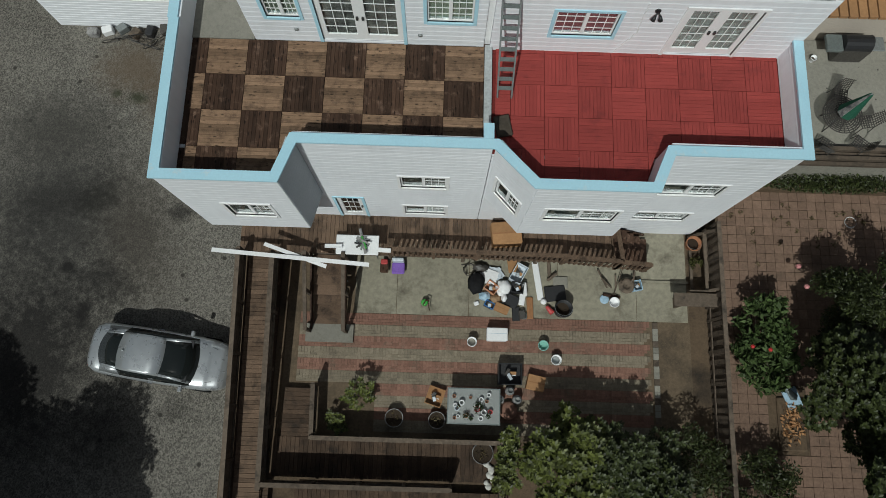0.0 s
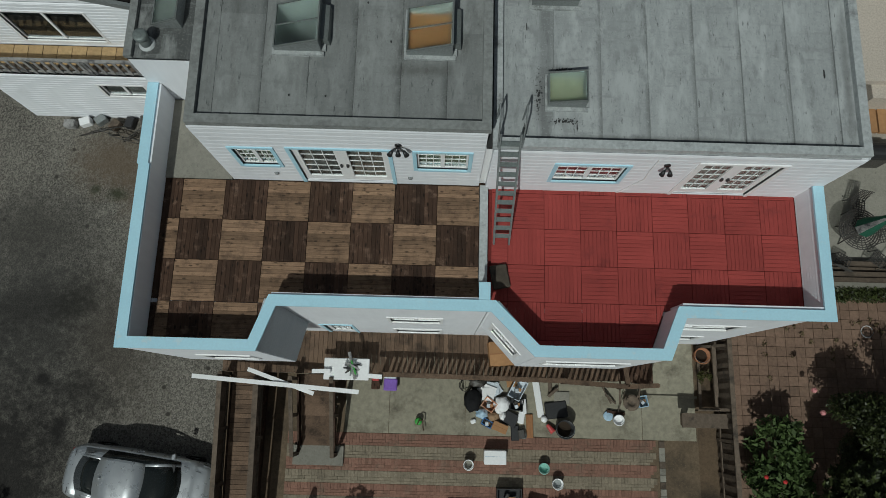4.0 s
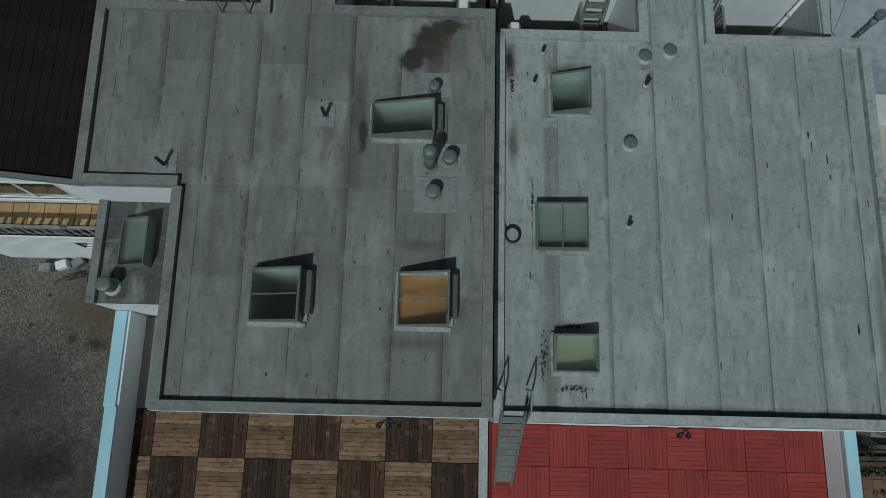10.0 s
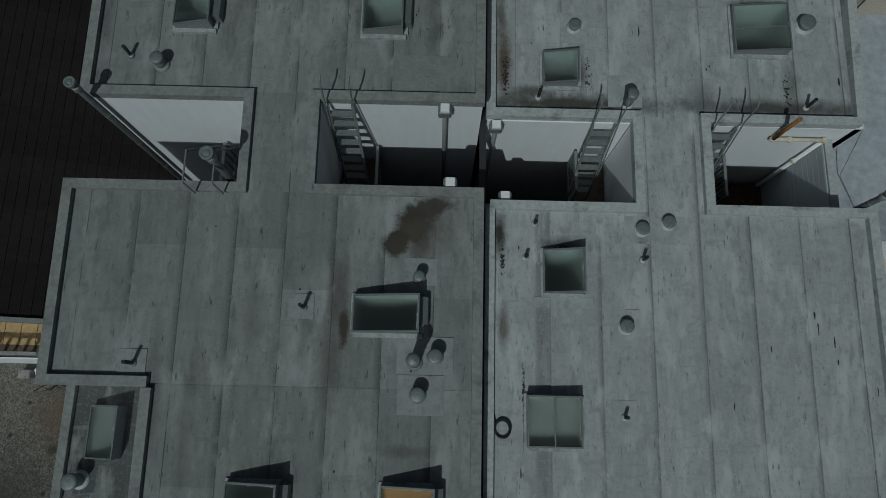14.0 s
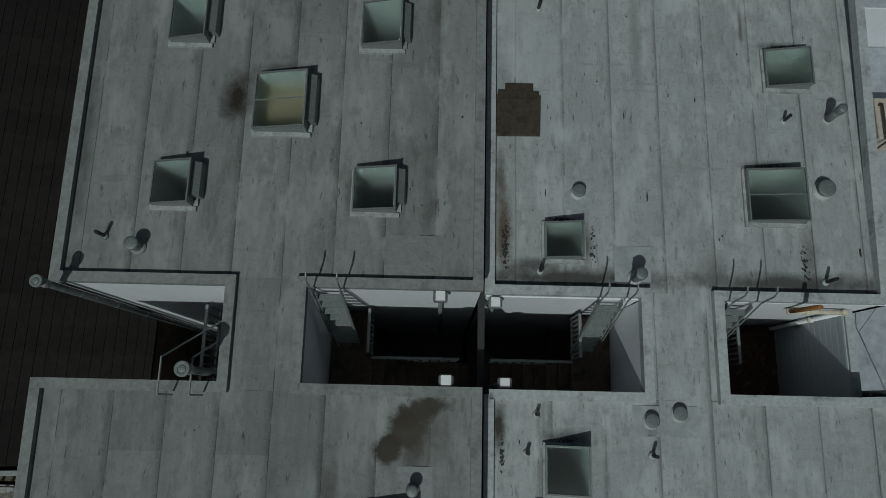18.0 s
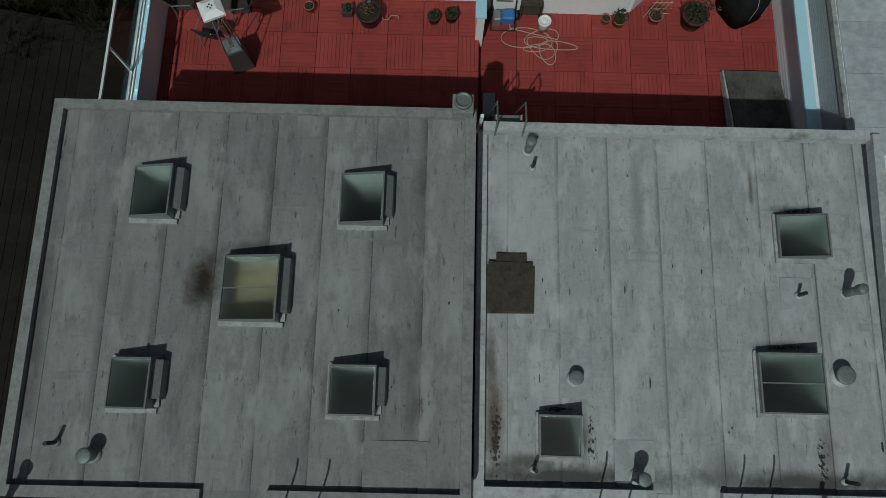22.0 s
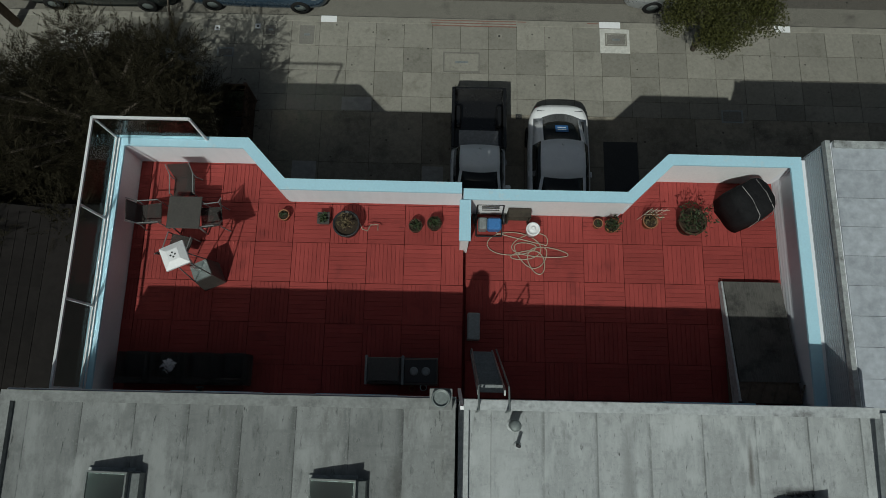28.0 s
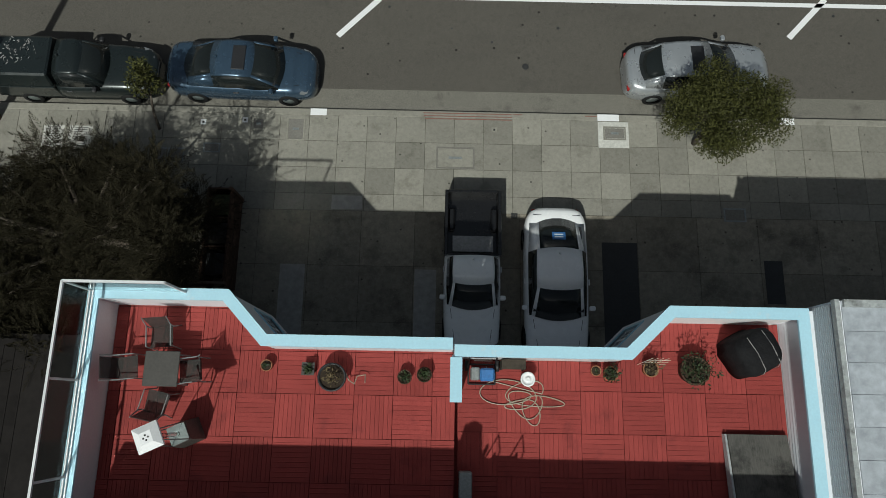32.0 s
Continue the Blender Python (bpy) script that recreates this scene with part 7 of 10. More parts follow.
# main steps to the patio
t = thing("porch_steps", (-4.97, -4.6, 0), "weathered timber steps from the porch to the patio", "steps", "timber steps")
for k in range(7):
    bm = BM()
    z = Z - 0.145 * (k + 1)
    box(bm, -0.5, 0.5, 1.22 - 0.31 * (k + 1), 1.25 - 0.31 * k, z - 0.04, z)
    part("tread", bm, WOOD, t)
for x in (-0.56, 0.56):
    bm = BM()
    hexa(bm, [(x - 0.03, -1.15, 0), (x + 0.03, -1.15, 0), (x + 0.03, 1.25, 0.7), (x - 0.03, 1.25, 0.7)], [(x - 0.03, -1.15, 0.25), (x + 0.03, -1.15, 0.25), (x + 0.03, 1.25, 1.2), (x - 0.03, 1.25, 1.2)])
    part("stringer", bm, DARKWOOD, t)
    bm = BM()
    beam(bm, (x * 1.1, -1.25, 0.95), (x * 1.1, 1.15, 2.02), 0.12, 0.05)
    part("hand_rail", bm, OLDWOOD, t)
    for y, zz in ((-1.2, 0.95), (0.0, 1.48), (1.1, 1.98)):
        bm = BM()
        box(bm, x * 1.1 - 0.05, x * 1.1 + 0.05, y - 0.05, y + 0.05, zz - 1.0 if y < 0 else zz - 1.1, zz)
        part("post", bm, OLDWOOD, t)
bm = BM()
box(bm, -0.75, 0.85, -1.55, -0.95, 0, 0.12)
part("landing", bm, CONC, t, "pale concrete step")

# ramp along the gravel side, with its fences
RAMP = thing("ramp", (-7.3, -7, 0), "long weathered timber ramp between plank fences", "ramp", kind="structure")
bm = BM()
box(bm, -0.42, 0.42, -0.066, 0.066, -0.035, 0)
ramp_me = mesh_of("board", bm, WOOD)
for k in range(58):
    y = -3.4 - 0.141 * k
    piece("board", ramp_me, RAMP, pose(-7.14 + 7.3, y + 7, 1.1 - 0.085 * (-3.4 - y), 4.8, 0, random.uniform(-0.4, 0.4)))
bm = BM()
hexa(bm, [(-0.35, -4.5, -0.9), (0.6, -4.5, -0.9), (0.6, 3.6, -0.9), (-0.35, 3.6, -0.9)], [(-0.35, -4.5, 0.35), (0.6, -4.5, 0.35), (0.6, 3.6, 1.02), (-0.35, 3.6, 1.02)])
part("frame", bm, DARKWOOD, RAMP)
timber_rail((-7.7, -3.4, 1.0), (-7.66, -11.6, 0.3), 6, 58, 0.95, "plank fence between the ramp and the gravel", 0.13, "plank fences", 0.14, "plank_fence", True, OLDWOOD)
timber_rail((-6.62, -3.5, 1.0), (-6.6, -10.75, 0.35), 5, 50, 0.9, "plank fence on the inner side of the ramp", 0.13, "plank fences", 0.16, "plank_fence", True, OLDWOOD)
WALK = thing("boardwalk", (-3, -9.9, 0), "weathered boardwalk at the foot of the ramp", "boardwalk", kind="structure")
bm = BM()
box(bm, -0.066, 0.066, -0.62, 0.62, -0.035, 0)
walk_me = mesh_of("board", bm, WALKWOOD)
for k in range(52):
    piece("board", walk_me, WALK, (-6.4 + 0.141 * k + 3, 0.05, 0.24 + random.uniform(-0.003, 0.003)))
bm = BM()
box(bm, -0.5, 0.5, -0.066, 0.066, -0.035, 0)
walk2_me = mesh_of("board", bm, WALKWOOD)
for k in range(12):
    piece("board", walk2_me, WALK, (-5.75 + 3, -7.75 - 0.141 * k + 9.9, 0.22))
for k in range(13):
    piece("board", walk2_me, WALK, (-6.1 + 0.0 + 3 - 0.9 + 1.0 * 0, -10.7 - 0.141 * k + 9.9, 0.26))
bm = BM()
box(bm, -0.066, 0.066, -0.45, 0.45, -0.035, 0)
walk3_me = mesh_of("board", bm, WALKWOOD)
for k in range(48):
    piece("board", walk3_me, WALK, (-5.6 + 0.141 * k + 3, -11.25 + 9.9, 0.26))
timber_rail((-5.2, -7.55, 0.2), (-5.15, -9.2, 0.2), 2, 9, 0.75, "plank fence beside the planted corner", 0.13, "plank fences", 0.14, "plank_fence", True, OLDWOOD)
timber_rail((-5.15, -9.2, 0.2), (0.85, -9.2, 0.2), 5, 30, 0.85, "slatted fence along the boardwalk", 0.165, "plank fences", 0.14, "plank_fence", True, OLDWOOD)
timber_rail((-6.5, -10.6, 0.2), (-0.75, -10.6, 0.2), 5, 40, 1.15, "solid plank fence on the far side of the boardwalk", 0.12, "plank fences", 0.14, "plank_fence", True, OLDWOOD)
timber_rail((0.85, -9.2, 0.2), (0.85, -11.3, 0.2), 2, 8, 0.75, "low plank fence at the end of the boardwalk", 0.12, "plank fences", 0.14, "plank_fence", True, OLDWOOD)
# white boards lying across the railings
for a, b, w in (((-8.5, -3.52, 2.02), (-3.5, -3.87, 2.12), 0.13), ((-6.86, -3.28, 2.02), (-4.85, -3.95, 2.0), 0.12)):
    bm = BM()
    beam(bm, (0, 0, 0), Vector(b) - Vector(a), w, 0.05)
    solo("white_board", bm, WHITE, "long white timber board laid across the railings", "board", group="white boards", at=a)
# fence to the neighbour
t = thing("garden_fence", (7.94, -6.3, 0), "old grey board fence between the yards", "fence")
for k in range(10):
    bm = BM()
    box(bm, -0.05, 0.05, 4.4 - k * 1.05 - 0.05, 4.4 - k * 1.05 + 0.05, 0, 1.35)
    part("post", bm, OLDWOOD, t)
bm = BM()
box(bm, -0.07, 0.07, -5.2, 4.45, 1.3, 1.345)
part("cap_rail", bm, OLDWOOD, t)
bm = BM()
box(bm, -0.055, -0.02, -5.2, 4.45, 0.25, 0.34)
part("lower_rail", bm, OLDWOOD, t)
bm = BM()
box(bm, -0.012, 0.012, -0.075, 0.075, 0.0, 1.28)
fb = mesh_of("fence_board", bm, OLDWOOD)
for k in range(62):
    piece("fence_board", fb, t, (-0.02 if k % 2 else 0.02, 4.35 - 0.155 * k, 0))
t = thing("bench", (7.35, -4.45, 0), "grey plank bench leaning by the fence", "bench")
for nm, r in (("seat", (-0.85, 0.85, -0.22, 0.22, 0.82, 0.87)), ("leg", (-0.6, -0.5, -0.18, 0.18, 0, 0.82)), ("leg", (0.5, 0.6, -0.18, 0.18, 0, 0.82)), ("back_board", (-0.3, 0.6, 0.3, 0.34, 0.5, 0.8))):
    bm = BM()
    box(bm, *r)
    part(nm, bm, OLDWOOD, t)
t = thing("lean_to_frame", (7.75, -3.0, 0), "grey timber frame leaning against the fence", "timber frame")
for a, b in (((-0.35, -1.1, 0.05), (0.25, -1.1, 1.2)), ((-0.35, 0.9, 0.05), (0.25, 0.9, 1.2)), ((-0.35, -1.1, 0.1), (-0.35, 0.9, 0.1)), ((0.25, -1.1, 1.2), (0.25, 0.9, 1.2)), ((-0.05, -1.1, 0.65), (-0.05, 0.9, 0.65))):
    bm = BM()
    beam(bm, a, b, 0.09, 0.05)
    part("bar", bm, OLDWOOD, t)


def junk(name, label, category, at, size, rz, m, bevel=0.02, group=""):
    """A small loose thing: a body with its own rim, flap or strap, by kind."""
    sx, sy, sz = size[0] / 2, size[1] / 2, size[2]
    t = thing(name, at, label, category, group, rz=rz)
    openbox = name in ("storage_box", "black_crate", "planter_box", "blue_tub")
    bm = BM()
    if openbox:
        e = 0.025
        for r in ((-sx, sx, -sy, -sy + e, 0, sz), (-sx, sx, sy - e, sy, 0, sz), (-sx, -sx + e, -sy + e, sy - e, 0, sz), (sx - e, sx, -sy + e, sy - e, 0, sz), (-sx + e, sx - e, -sy + e, sy - e, 0, 0.03)):
            box(bm, *r)
        part("body", bm, m, t)
        for k in range(6):
            bm = BM()
            a, r = k * 1.1, 0.3 * min(sx, sy)
            box(bm, -0.3 * sx, 0.25 * sx, -0.05, 0.05, 0, 0.06)
            part("content", bm, (WHITE, STEEL, BLACK, CARD, GREYM, PAPER)[k], t, at=pose(r * math.cos(a * 2), r * math.sin(a * 2), 0.03 + sz * 0.12 * k, 0, random.uniform(-20, 20), 60 * k))
    elif name == "paper_stack":
        for k in range(5):
            bm = BM()
            box(bm, -sx * 0.8, sx * 0.8, -sy * 0.8, sy * 0.8, 0, sz / 5)
            part("sheet", bm, m, t, at=pose(random.uniform(-0.05, 0.05), random.uniform(-0.05, 0.05), sz / 5 * k, random.uniform(-6, 6), random.uniform(-6, 6), random.uniform(-30, 30)))
    else:
        box(bm, -sx, sx, -sy, sy, 0, sz)
        part("body", bm, m, t, bevel=min(bevel, sz * 0.3))
        if name == "cardboard_box" and sz > 0.15:
            bm = BM()
            box(bm, -sx * 0.98, sx * 0.98, -0.035, 0.035, sz, sz + 0.004)
            part("tape", bm, CEDAR, t)
            for s in (-1, 1):
                bm = BM()
                box(bm, -sx, sx, s * sy * 0.5 - sy * 0.44, s * sy * 0.5 + sy * 0.44, sz, sz + 0.008)
                part("flap", bm, m, t)
        if name == "cooler":
            bm = BM()
            box(bm, -sx * 1.03, sx * 1.03, -sy * 1.03, sy * 1.03, sz, sz + 0.05)
            part("lid", bm, m, t, bevel=0.02)
            bm = BM()
            box(bm, -sx * 0.95, sx * 0.95, sy * 0.1, sy * 0.14, sz + 0.05, sz + 0.056)
            part("lid_groove", bm, PALEBLUE, t)
        if name == "broom":
            bm = BM()
            tube(bm, (0.05, 0, sz), (0.25, 1.2, 0.35), 0.014)
            part("handle", bm, OLDWOOD, t)
    return t


def bucket(x, y, r, h, m, label, inner=None, rz=0):
    t = thing("bucket", (x, y, 0), label, "bucket", "buckets")
    bm = BM()
    lathe(bm, [(r * 0.8, 0), (r * 0.97, h * 0.92), (r * 1.05, h * 0.93), (r * 1.05, h), (r * 0.92, h), (r * 0.75, 0.03), (0.01, 0.03)], 22, close=False)
    part("body", bm, m, t)
    bm = BM()
    lathe(bm, [(0.005, h * 0.45), (r * 0.83, h * 0.45)], 18, close=False)
    part("content", bm, inner or SOIL, t)
    bm = BM()
    n = 10
    pipe(bm, [(r * math.cos(math.pi * i / n), -r * 0.9 * math.sin(math.pi * i / n) * 0.9, h + 0.01) for i in range(n + 1)], 0.006, 5)
    part("handle", bm, STEEL, t)
    return t


bucket(-0.13, -6.01, 0.16, 0.33, WHITE, "white plastic bucket on the brick paving", CONC)
bucket(2.26, -6.06, 0.17, 0.3, TEAL, "teal plastic bucket on the brick paving", TEAL)
bucket(2.69, -6.52, 0.17, 0.3, WHITE, "white bucket half full of grey water", STEEL)
bucket(2.9, -4.84, 0.29, 0.6, BLACK, "large black round bin of soil")
bucket(4.69, -4.52, 0.17, 0.25, WHITE, "white bucket with a closed lid", WHITE)
bucket(7.47, -2.4, 0.26, 0.35, TERRA, "large terracotta pot with dry twigs")
bucket(13.0, -1.46, 0.2, 0.3, WHITE, "white bucket on the neighbour's paving", STEEL)
bm = BM()
lathe(bm, [(0.14, 0), (0.16, 0.05), (0.15, 0.055), (0.02, 0.05)], 18)
solo("round_tray", bm, PALEBLUE, "pale blue round tray lying on the patio", "tray", at=(4.39, -4.4, 0))
for x, y, s in ((2.7, -4.25, 0.36),):
    bm = BM()
    box(bm, -s, s, -s * 0.75, s * 0.75, 0, 0.08)
    solo("black_mat", bm, BLACK, "folded black tarp on the patio", "tarp", bevel=0.03, at=pose(x, y, 0, 0, 0, 8))
bm = BM()
lathe(bm, [(0.06, 0), (0.1, 0.3), (0.085, 0.3), (0.05, 0.02)], 16, close=False)
solo("red_cup", bm, REDP, "red plastic planter tipped on its side", "planter", at=pose(2.4, -4.72, 0.1, 80, 0, 40))
bm = BM()
lathe(bm, [(0.09, 0), (0.11, 0.1), (0.03, 0.13)], 14)
solo("white_jar", bm, WHITE, "small white jar beside the black bin", "jar", at=(2.3, -4.55, 0))
# wheeled rubbish bag, crumpled
bm = BM()
bmesh.ops.create_icosphere(bm, subdivisions=3, radius=0.33)
for v in bm.verts:
    k = 1 + 0.22 * noise.noise(v.co * 6)
    v.co = Vector((v.co.x * k * 0.85, v.co.y * k * 1.15, max(-0.2, v.co.z * k * 0.75)))
solo("rubbish_bag", bm, COVER, "crumpled black rubbish bag in the junk pile", "rubbish bag", smooth=True, at=(-0.02, -4.0, 0.2))
bm = BM()
pts = [(0.26 * math.cos(i * 0.7) * (1 - 0.02 * i), 0.2 * math.sin(i * 0.7), 0.1 + 0.12 * (i % 3)) for i in range(16)]
pipe(bm, pts, 0.015, 5)
pipe(bm, [(-0.3, 0.2, 0.02), (0.4, 0.15, 0.3), (0.5, -0.1, 0.05)], 0.015, 5)
solo("scrap_metal", bm, GREYM, "tangle of dark metal tubing by the junk pile", "scrap metal", at=(-0.25, -3.55, 0))
# purple toy seat, red toy, green watering can
t = thing("toy_chair", (-2.7, -3.5, 0), "purple and grey folding child seat", "child seat")
for nm, r, m in (("seat", (-0.22, 0.22, -0.28, 0.1, 0.2, 0.3), PURPLE), ("backrest", (-0.2, 0.2, 0.1, 0.22, 0.2, 0.62), PAPER), ("base", (-0.2, 0.2, -0.2, 0.2, 0, 0.2), GREYM)):
    bm = BM()
    box(bm, *r)
    part(nm, bm, m, t, bevel=0.03)
t = thing("toy_wagon", (-3.18, -3.5, 0), "small red and brown toy cart", "toy cart")
for nm, r, m in (("tray", (-0.14, 0.14, -0.25, 0.1, 0.15, 0.28), DARKWOOD), ("seat", (-0.12, 0.12, 0.02, 0.2, 0.28, 0.4), REDP)):
    bm = BM()
    box(bm, *r)
    part(nm, bm, m, t, bevel=0.03)
t = thing("watering_can", (-1.76, -4.72, 0), "bright green plastic watering can on the patio", "watering can", rz=-20)
bm = BM()
lathe(bm, [(0.11, 0), (0.12, 0.2), (0.09, 0.24), (0.05, 0.24)], 16)
part("body", bm, GREENP, t)
bm = BM()
pipe(bm, [(0, -0.1, 0.22), (0.02, 0.05, 0.36), (0.12, 0.1, 0.3), (0.2, -0.1, 0.24), (0.26, -0.2, 0.2)], 0.018)
part("spout", bm, DARKWOOD, t)
# white work table with tools on the porch
t = thing("work_table", (-3.92, -3.2, Z - 0.05), "white plastic work table on the porch", "table")
bm = BM()
box(bm, -0.68, 0.68, -0.32, 0.32, 0.82, 0.87)
part("tabletop", bm, WHITE, t, bevel=0.02)
for x in (-0.6, 0.6):
    for y in (-0.25, 0.25):
        bm = BM()
        tube(bm, (x, y, 0.06), (x, y, 0.82), 0.02)
        part("leg", bm, GALV, t)
t = thing("tool_heap", (-3.75, -3.15, Z + 0.82), "grey tools and green cords heaped on the table", "tools")
for k in range(9):
    bm = BM()
    a = k * 0.7
    beam(bm, (-0.15 * math.cos(a), -0.2 * math.sin(a), 0.02 + 0.015 * k), (0.25 * math.cos(a + 0.4), 0.25 * math.sin(a + 0.4), 0.04 + 0.02 * k), 0.05, 0.04)
    part("tool", bm, (GREYM, STEEL, GREENP, GREYCURTAIN, BLACK)[k % 5], t)
bm = BM()
beam(bm, (-0.1, 0.45, 0.1), (0.12, -0.35, 0.12), 0.09, 0.06)
part("tool_body", bm, GREYCURTAIN, t)
# garden table with many pots
t = thing("glass_table", (-0.05, -8.1, 0), "clear-topped garden table crowded with pots", "table")
bm = BM()
box(bm, -0.82, 0.82, -0.54, 0.54, 0.7, 0.715)
part("glass_top", bm, glass("grey_table_glass", (0.4, 0.42, 0.41), 0.35, 0.4), t)
bm = BM()
for r in ((-0.85, 0.85, -0.57, -0.53), (-0.85, 0.85, 0.53, 0.57), (-0.85, -0.81, -0.53, 0.53), (0.81, 0.85, -0.53, 0.53)):
    box(bm, *r, 0.68, 0.72)
part("rim", bm, GALV, t)
for x in (-0.75, 0.75):
    for y in (-0.45, 0.45):
        bm = BM()
        tube(bm, (x, y, 0), (x, y, 0.69), 0.02)
        part("leg", bm, GALV, t)
rng = random.Random(7)
for k in range(24):
    x, y, r = rng.uniform(-0.7, 0.7), rng.uniform(-0.42, 0.42), rng.uniform(0.045, 0.095)
    bm = BM()
    lathe(bm, [(r * 0.75, 0), (r, r * 1.4), (r * 0.8, r * 1.4), (r * 0.6, r * 0.4)], 12, close=False)
    o = solo("flower_pot", bm, (TERRA, WHITE, WHITE, PAPER, TERRA, WHITE, REDP)[k % 7], "small flower pot on the garden table", "flower pot", group="pots on the garden table", at=(-0.05 + x, -8.1 + y, 0.72))
    if k % 3 == 0:
        leaf_part("foliage", [leafy(40, (r * 1.6, r * 1.6, r), 0.04, 60 + k, centre=(0, 0, r * 1.8))], LEAF, o)
for x, y in ((0.83, -7.87), (1.16, -7.57), (1.4, -7.85)):
    t = thing("gas_bottle", (x, y, 0), "small grey gas bottle on the paving", "gas bottle", "gas bottles")
    bm = BM()
    lathe(bm, [(0.14, 0), (0.15, 0.05), (0.15, 0.26), (0.1, 0.34), (0.06, 0.36)], 18)
    part("body", bm, GREYCURTAIN, t)
    bm = BM()
    lathe(bm, [(0.09, 0.34), (0.09, 0.44), (0.075, 0.44), (0.075, 0.36)], 14, close=False)
    part("collar", bm, GALV, t)
bm = BM()
bmesh.ops.create_icosphere(bm, subdivisions=3, radius=0.3)
for v in bm.verts:
    v.co = Vector((v.co.x, v.co.y, max(-0.12, v.co.z * 0.5)))
solo("clay_bowl", bm, BRICKRED, "rounded red clay bowl turned over", "bowl", smooth=True, at=(1.12, -8.2, 0.12))


def wire_pot(x, y, z, r, h, label, leaves=30, seed=2):
    t = thing("wire_planter", (x, y, z), label, "planter", "round planters")
    bm = BM()
    n = 24
    for hh in (h, h * 0.5):
        pipe(bm, [(r * math.cos(2 * math.pi * i / n), r * math.sin(2 * math.pi * i / n), hh) for i in range(n + 1)], 0.014, 5)
    part("rim", bm, GREYCURTAIN, t)
    bm = BM()
    lathe(bm, [(r * 0.8, 0), (r * 0.96, h * 0.95), (r * 0.9, h * 0.9), (0.02, h * 0.8)], 20, close=False)
    part("basket", bm, SOIL, t)
    leaf_part("foliage", [leafy(leaves, (r * 0.7, r * 0.7, 0.08), 0.05, seed, centre=(0, 0, h * 0.9))], LEAF_DRY, t)


wire_pot(-2.61, -8.55, 0, 0.29, 0.32, "round wire-rimmed planter with dark soil", seed=41)
wire_pot(-1.22, -8.58, 0, 0.27, 0.3, "round wire-rimmed planter with dry leaves", 60, seed=42)
wire_pot(0.28, -9.55, 0.24, 0.33, 0.28, "round planter hoop on the boardwalk", 50, seed=43)
for k in range(13):
    bm = BM()
    bmesh.ops.create_icosphere(bm, subdivisions=2, radius=random.uniform(0.06, 0.11))
    for v in bm.verts:
        v.co *= 1 + 0.25 * noise.noise(v.co * 9 + Vector((k, 0, 0)))
        v.co.z *= 0.7
    solo("pale_rock", bm, PALECONC, "pale rounded rock in a heap on the boardwalk", "rock", group="heap of pale rocks", smooth=True, at=(0.5 + random.uniform(-0.14, 0.14), -9.75 - 0.07 * k, 0.3))
t = thing("wire_stool", (5.1, -3.95, 0), "woven rattan stool by the porch steps", "stool")
for k in range(9):
    a = 2 * math.pi * k / 9
    bm = BM()
    tube(bm, (0.2 * math.cos(a), 0.2 * math.sin(a), 0), (0.26 * math.cos(a + 0.7), 0.26 * math.sin(a + 0.7), 0.3), 0.014)
    part("cane", bm, HOSE, t)
bm = BM()
lathe(bm, [(0.02, 0.3), (0.12, 0.31), (0.12, 0.33), (0.2, 0.33), (0.26, 0.31), (0.27, 0.28)], 18, close=False)
part("seat", bm, OLDWOOD, t)
for k in range(7):
    bm = BM()
    beam(bm, (0, 0, 0.03 * k), (random.uniform(-0.5, 0.1), random.uniform(0.2, 0.7), 0.5 * random.random()), 0.05, 0.03)
    solo("timber_offcut", bm, OLDWOOD, "grey timber stick in a heap by the steps", "timber", group="sticks by the steps", at=(4.5 + 0.14 * k, -4.0, 0.03))

# ---- small things in the yard ----
junk("storage_box", "orange and white plastic storage box in the junk pile", "box", (0.51, -4.14, 0.0), (0.425, 0.354, 0.26), -35, ORANGE, 0.02, "")
junk("paper_stack", "pile of crumpled white and blue paper sheets", "papers", (0.66, -3.63, 0.0), (0.496, 0.472, 0.142), 12, PAPER, 0.02, "")
junk("paper_stack", "white plastic sheet lying in the junk pile", "papers", (0.34, -3.71, 0.0), (0.472, 0.448, 0.118), -20, WHITE, 0.02, "")
junk("white_bin", "white rounded plastic bin lid", "bin", (0.88, -4.18, 0.0), (0.401, 0.401, 0.165), 20, WHITE, 0.06, "")
junk("storage_box", "pale plastic storage tub turned over", "tub", (1.43, -3.63, 0), (0.425, 0.661, 0.295), -28, PAPER, 0.05, "")
junk("black_crate", "black open crate in the junk pile", "crate", (1.39, -4.12, 0.0), (0.425, 0.378, 0.307), -8, BLACK, 0.02, "")
junk("black_case", "black hard case lying flat", "case", (1.22, -4.57, 0.0), (0.448, 0.425, 0.142), -25, BLACK, 0.02, "")
junk("cardboard_box", "brown cardboard box lying on its side", "cardboard box", (0.86, -4.84, 0.0), (0.496, 0.283, 0.236), -22, CARD, 0.02, "")
junk("cardboard_box", "flat brown cardboard sheet against the heap", "cardboard box", (1.25, -3.31, 0.0), (0.354, 0.496, 0.0472), 8, CARD, 0.02, "")
junk("wood_board", "long brown board leaning out of the heap", "board", (1.84, -4.78, 0.0), (0.22, 0.75, 0.06), 2, CEDAR, 0.02, "")
junk("white_door_trim", "long white board lying on the patio", "board", (2.11, -3.83, 0.0), (0.22, 1.35, 0.06), 9, WHITE, 0.02, "")
junk("timber_offcut", "short brown timber offcut", "timber", (2.50, -3.44, 0.0), (0.12, 0.7, 0.09), 4, OLDWOOD, 0.02, "")
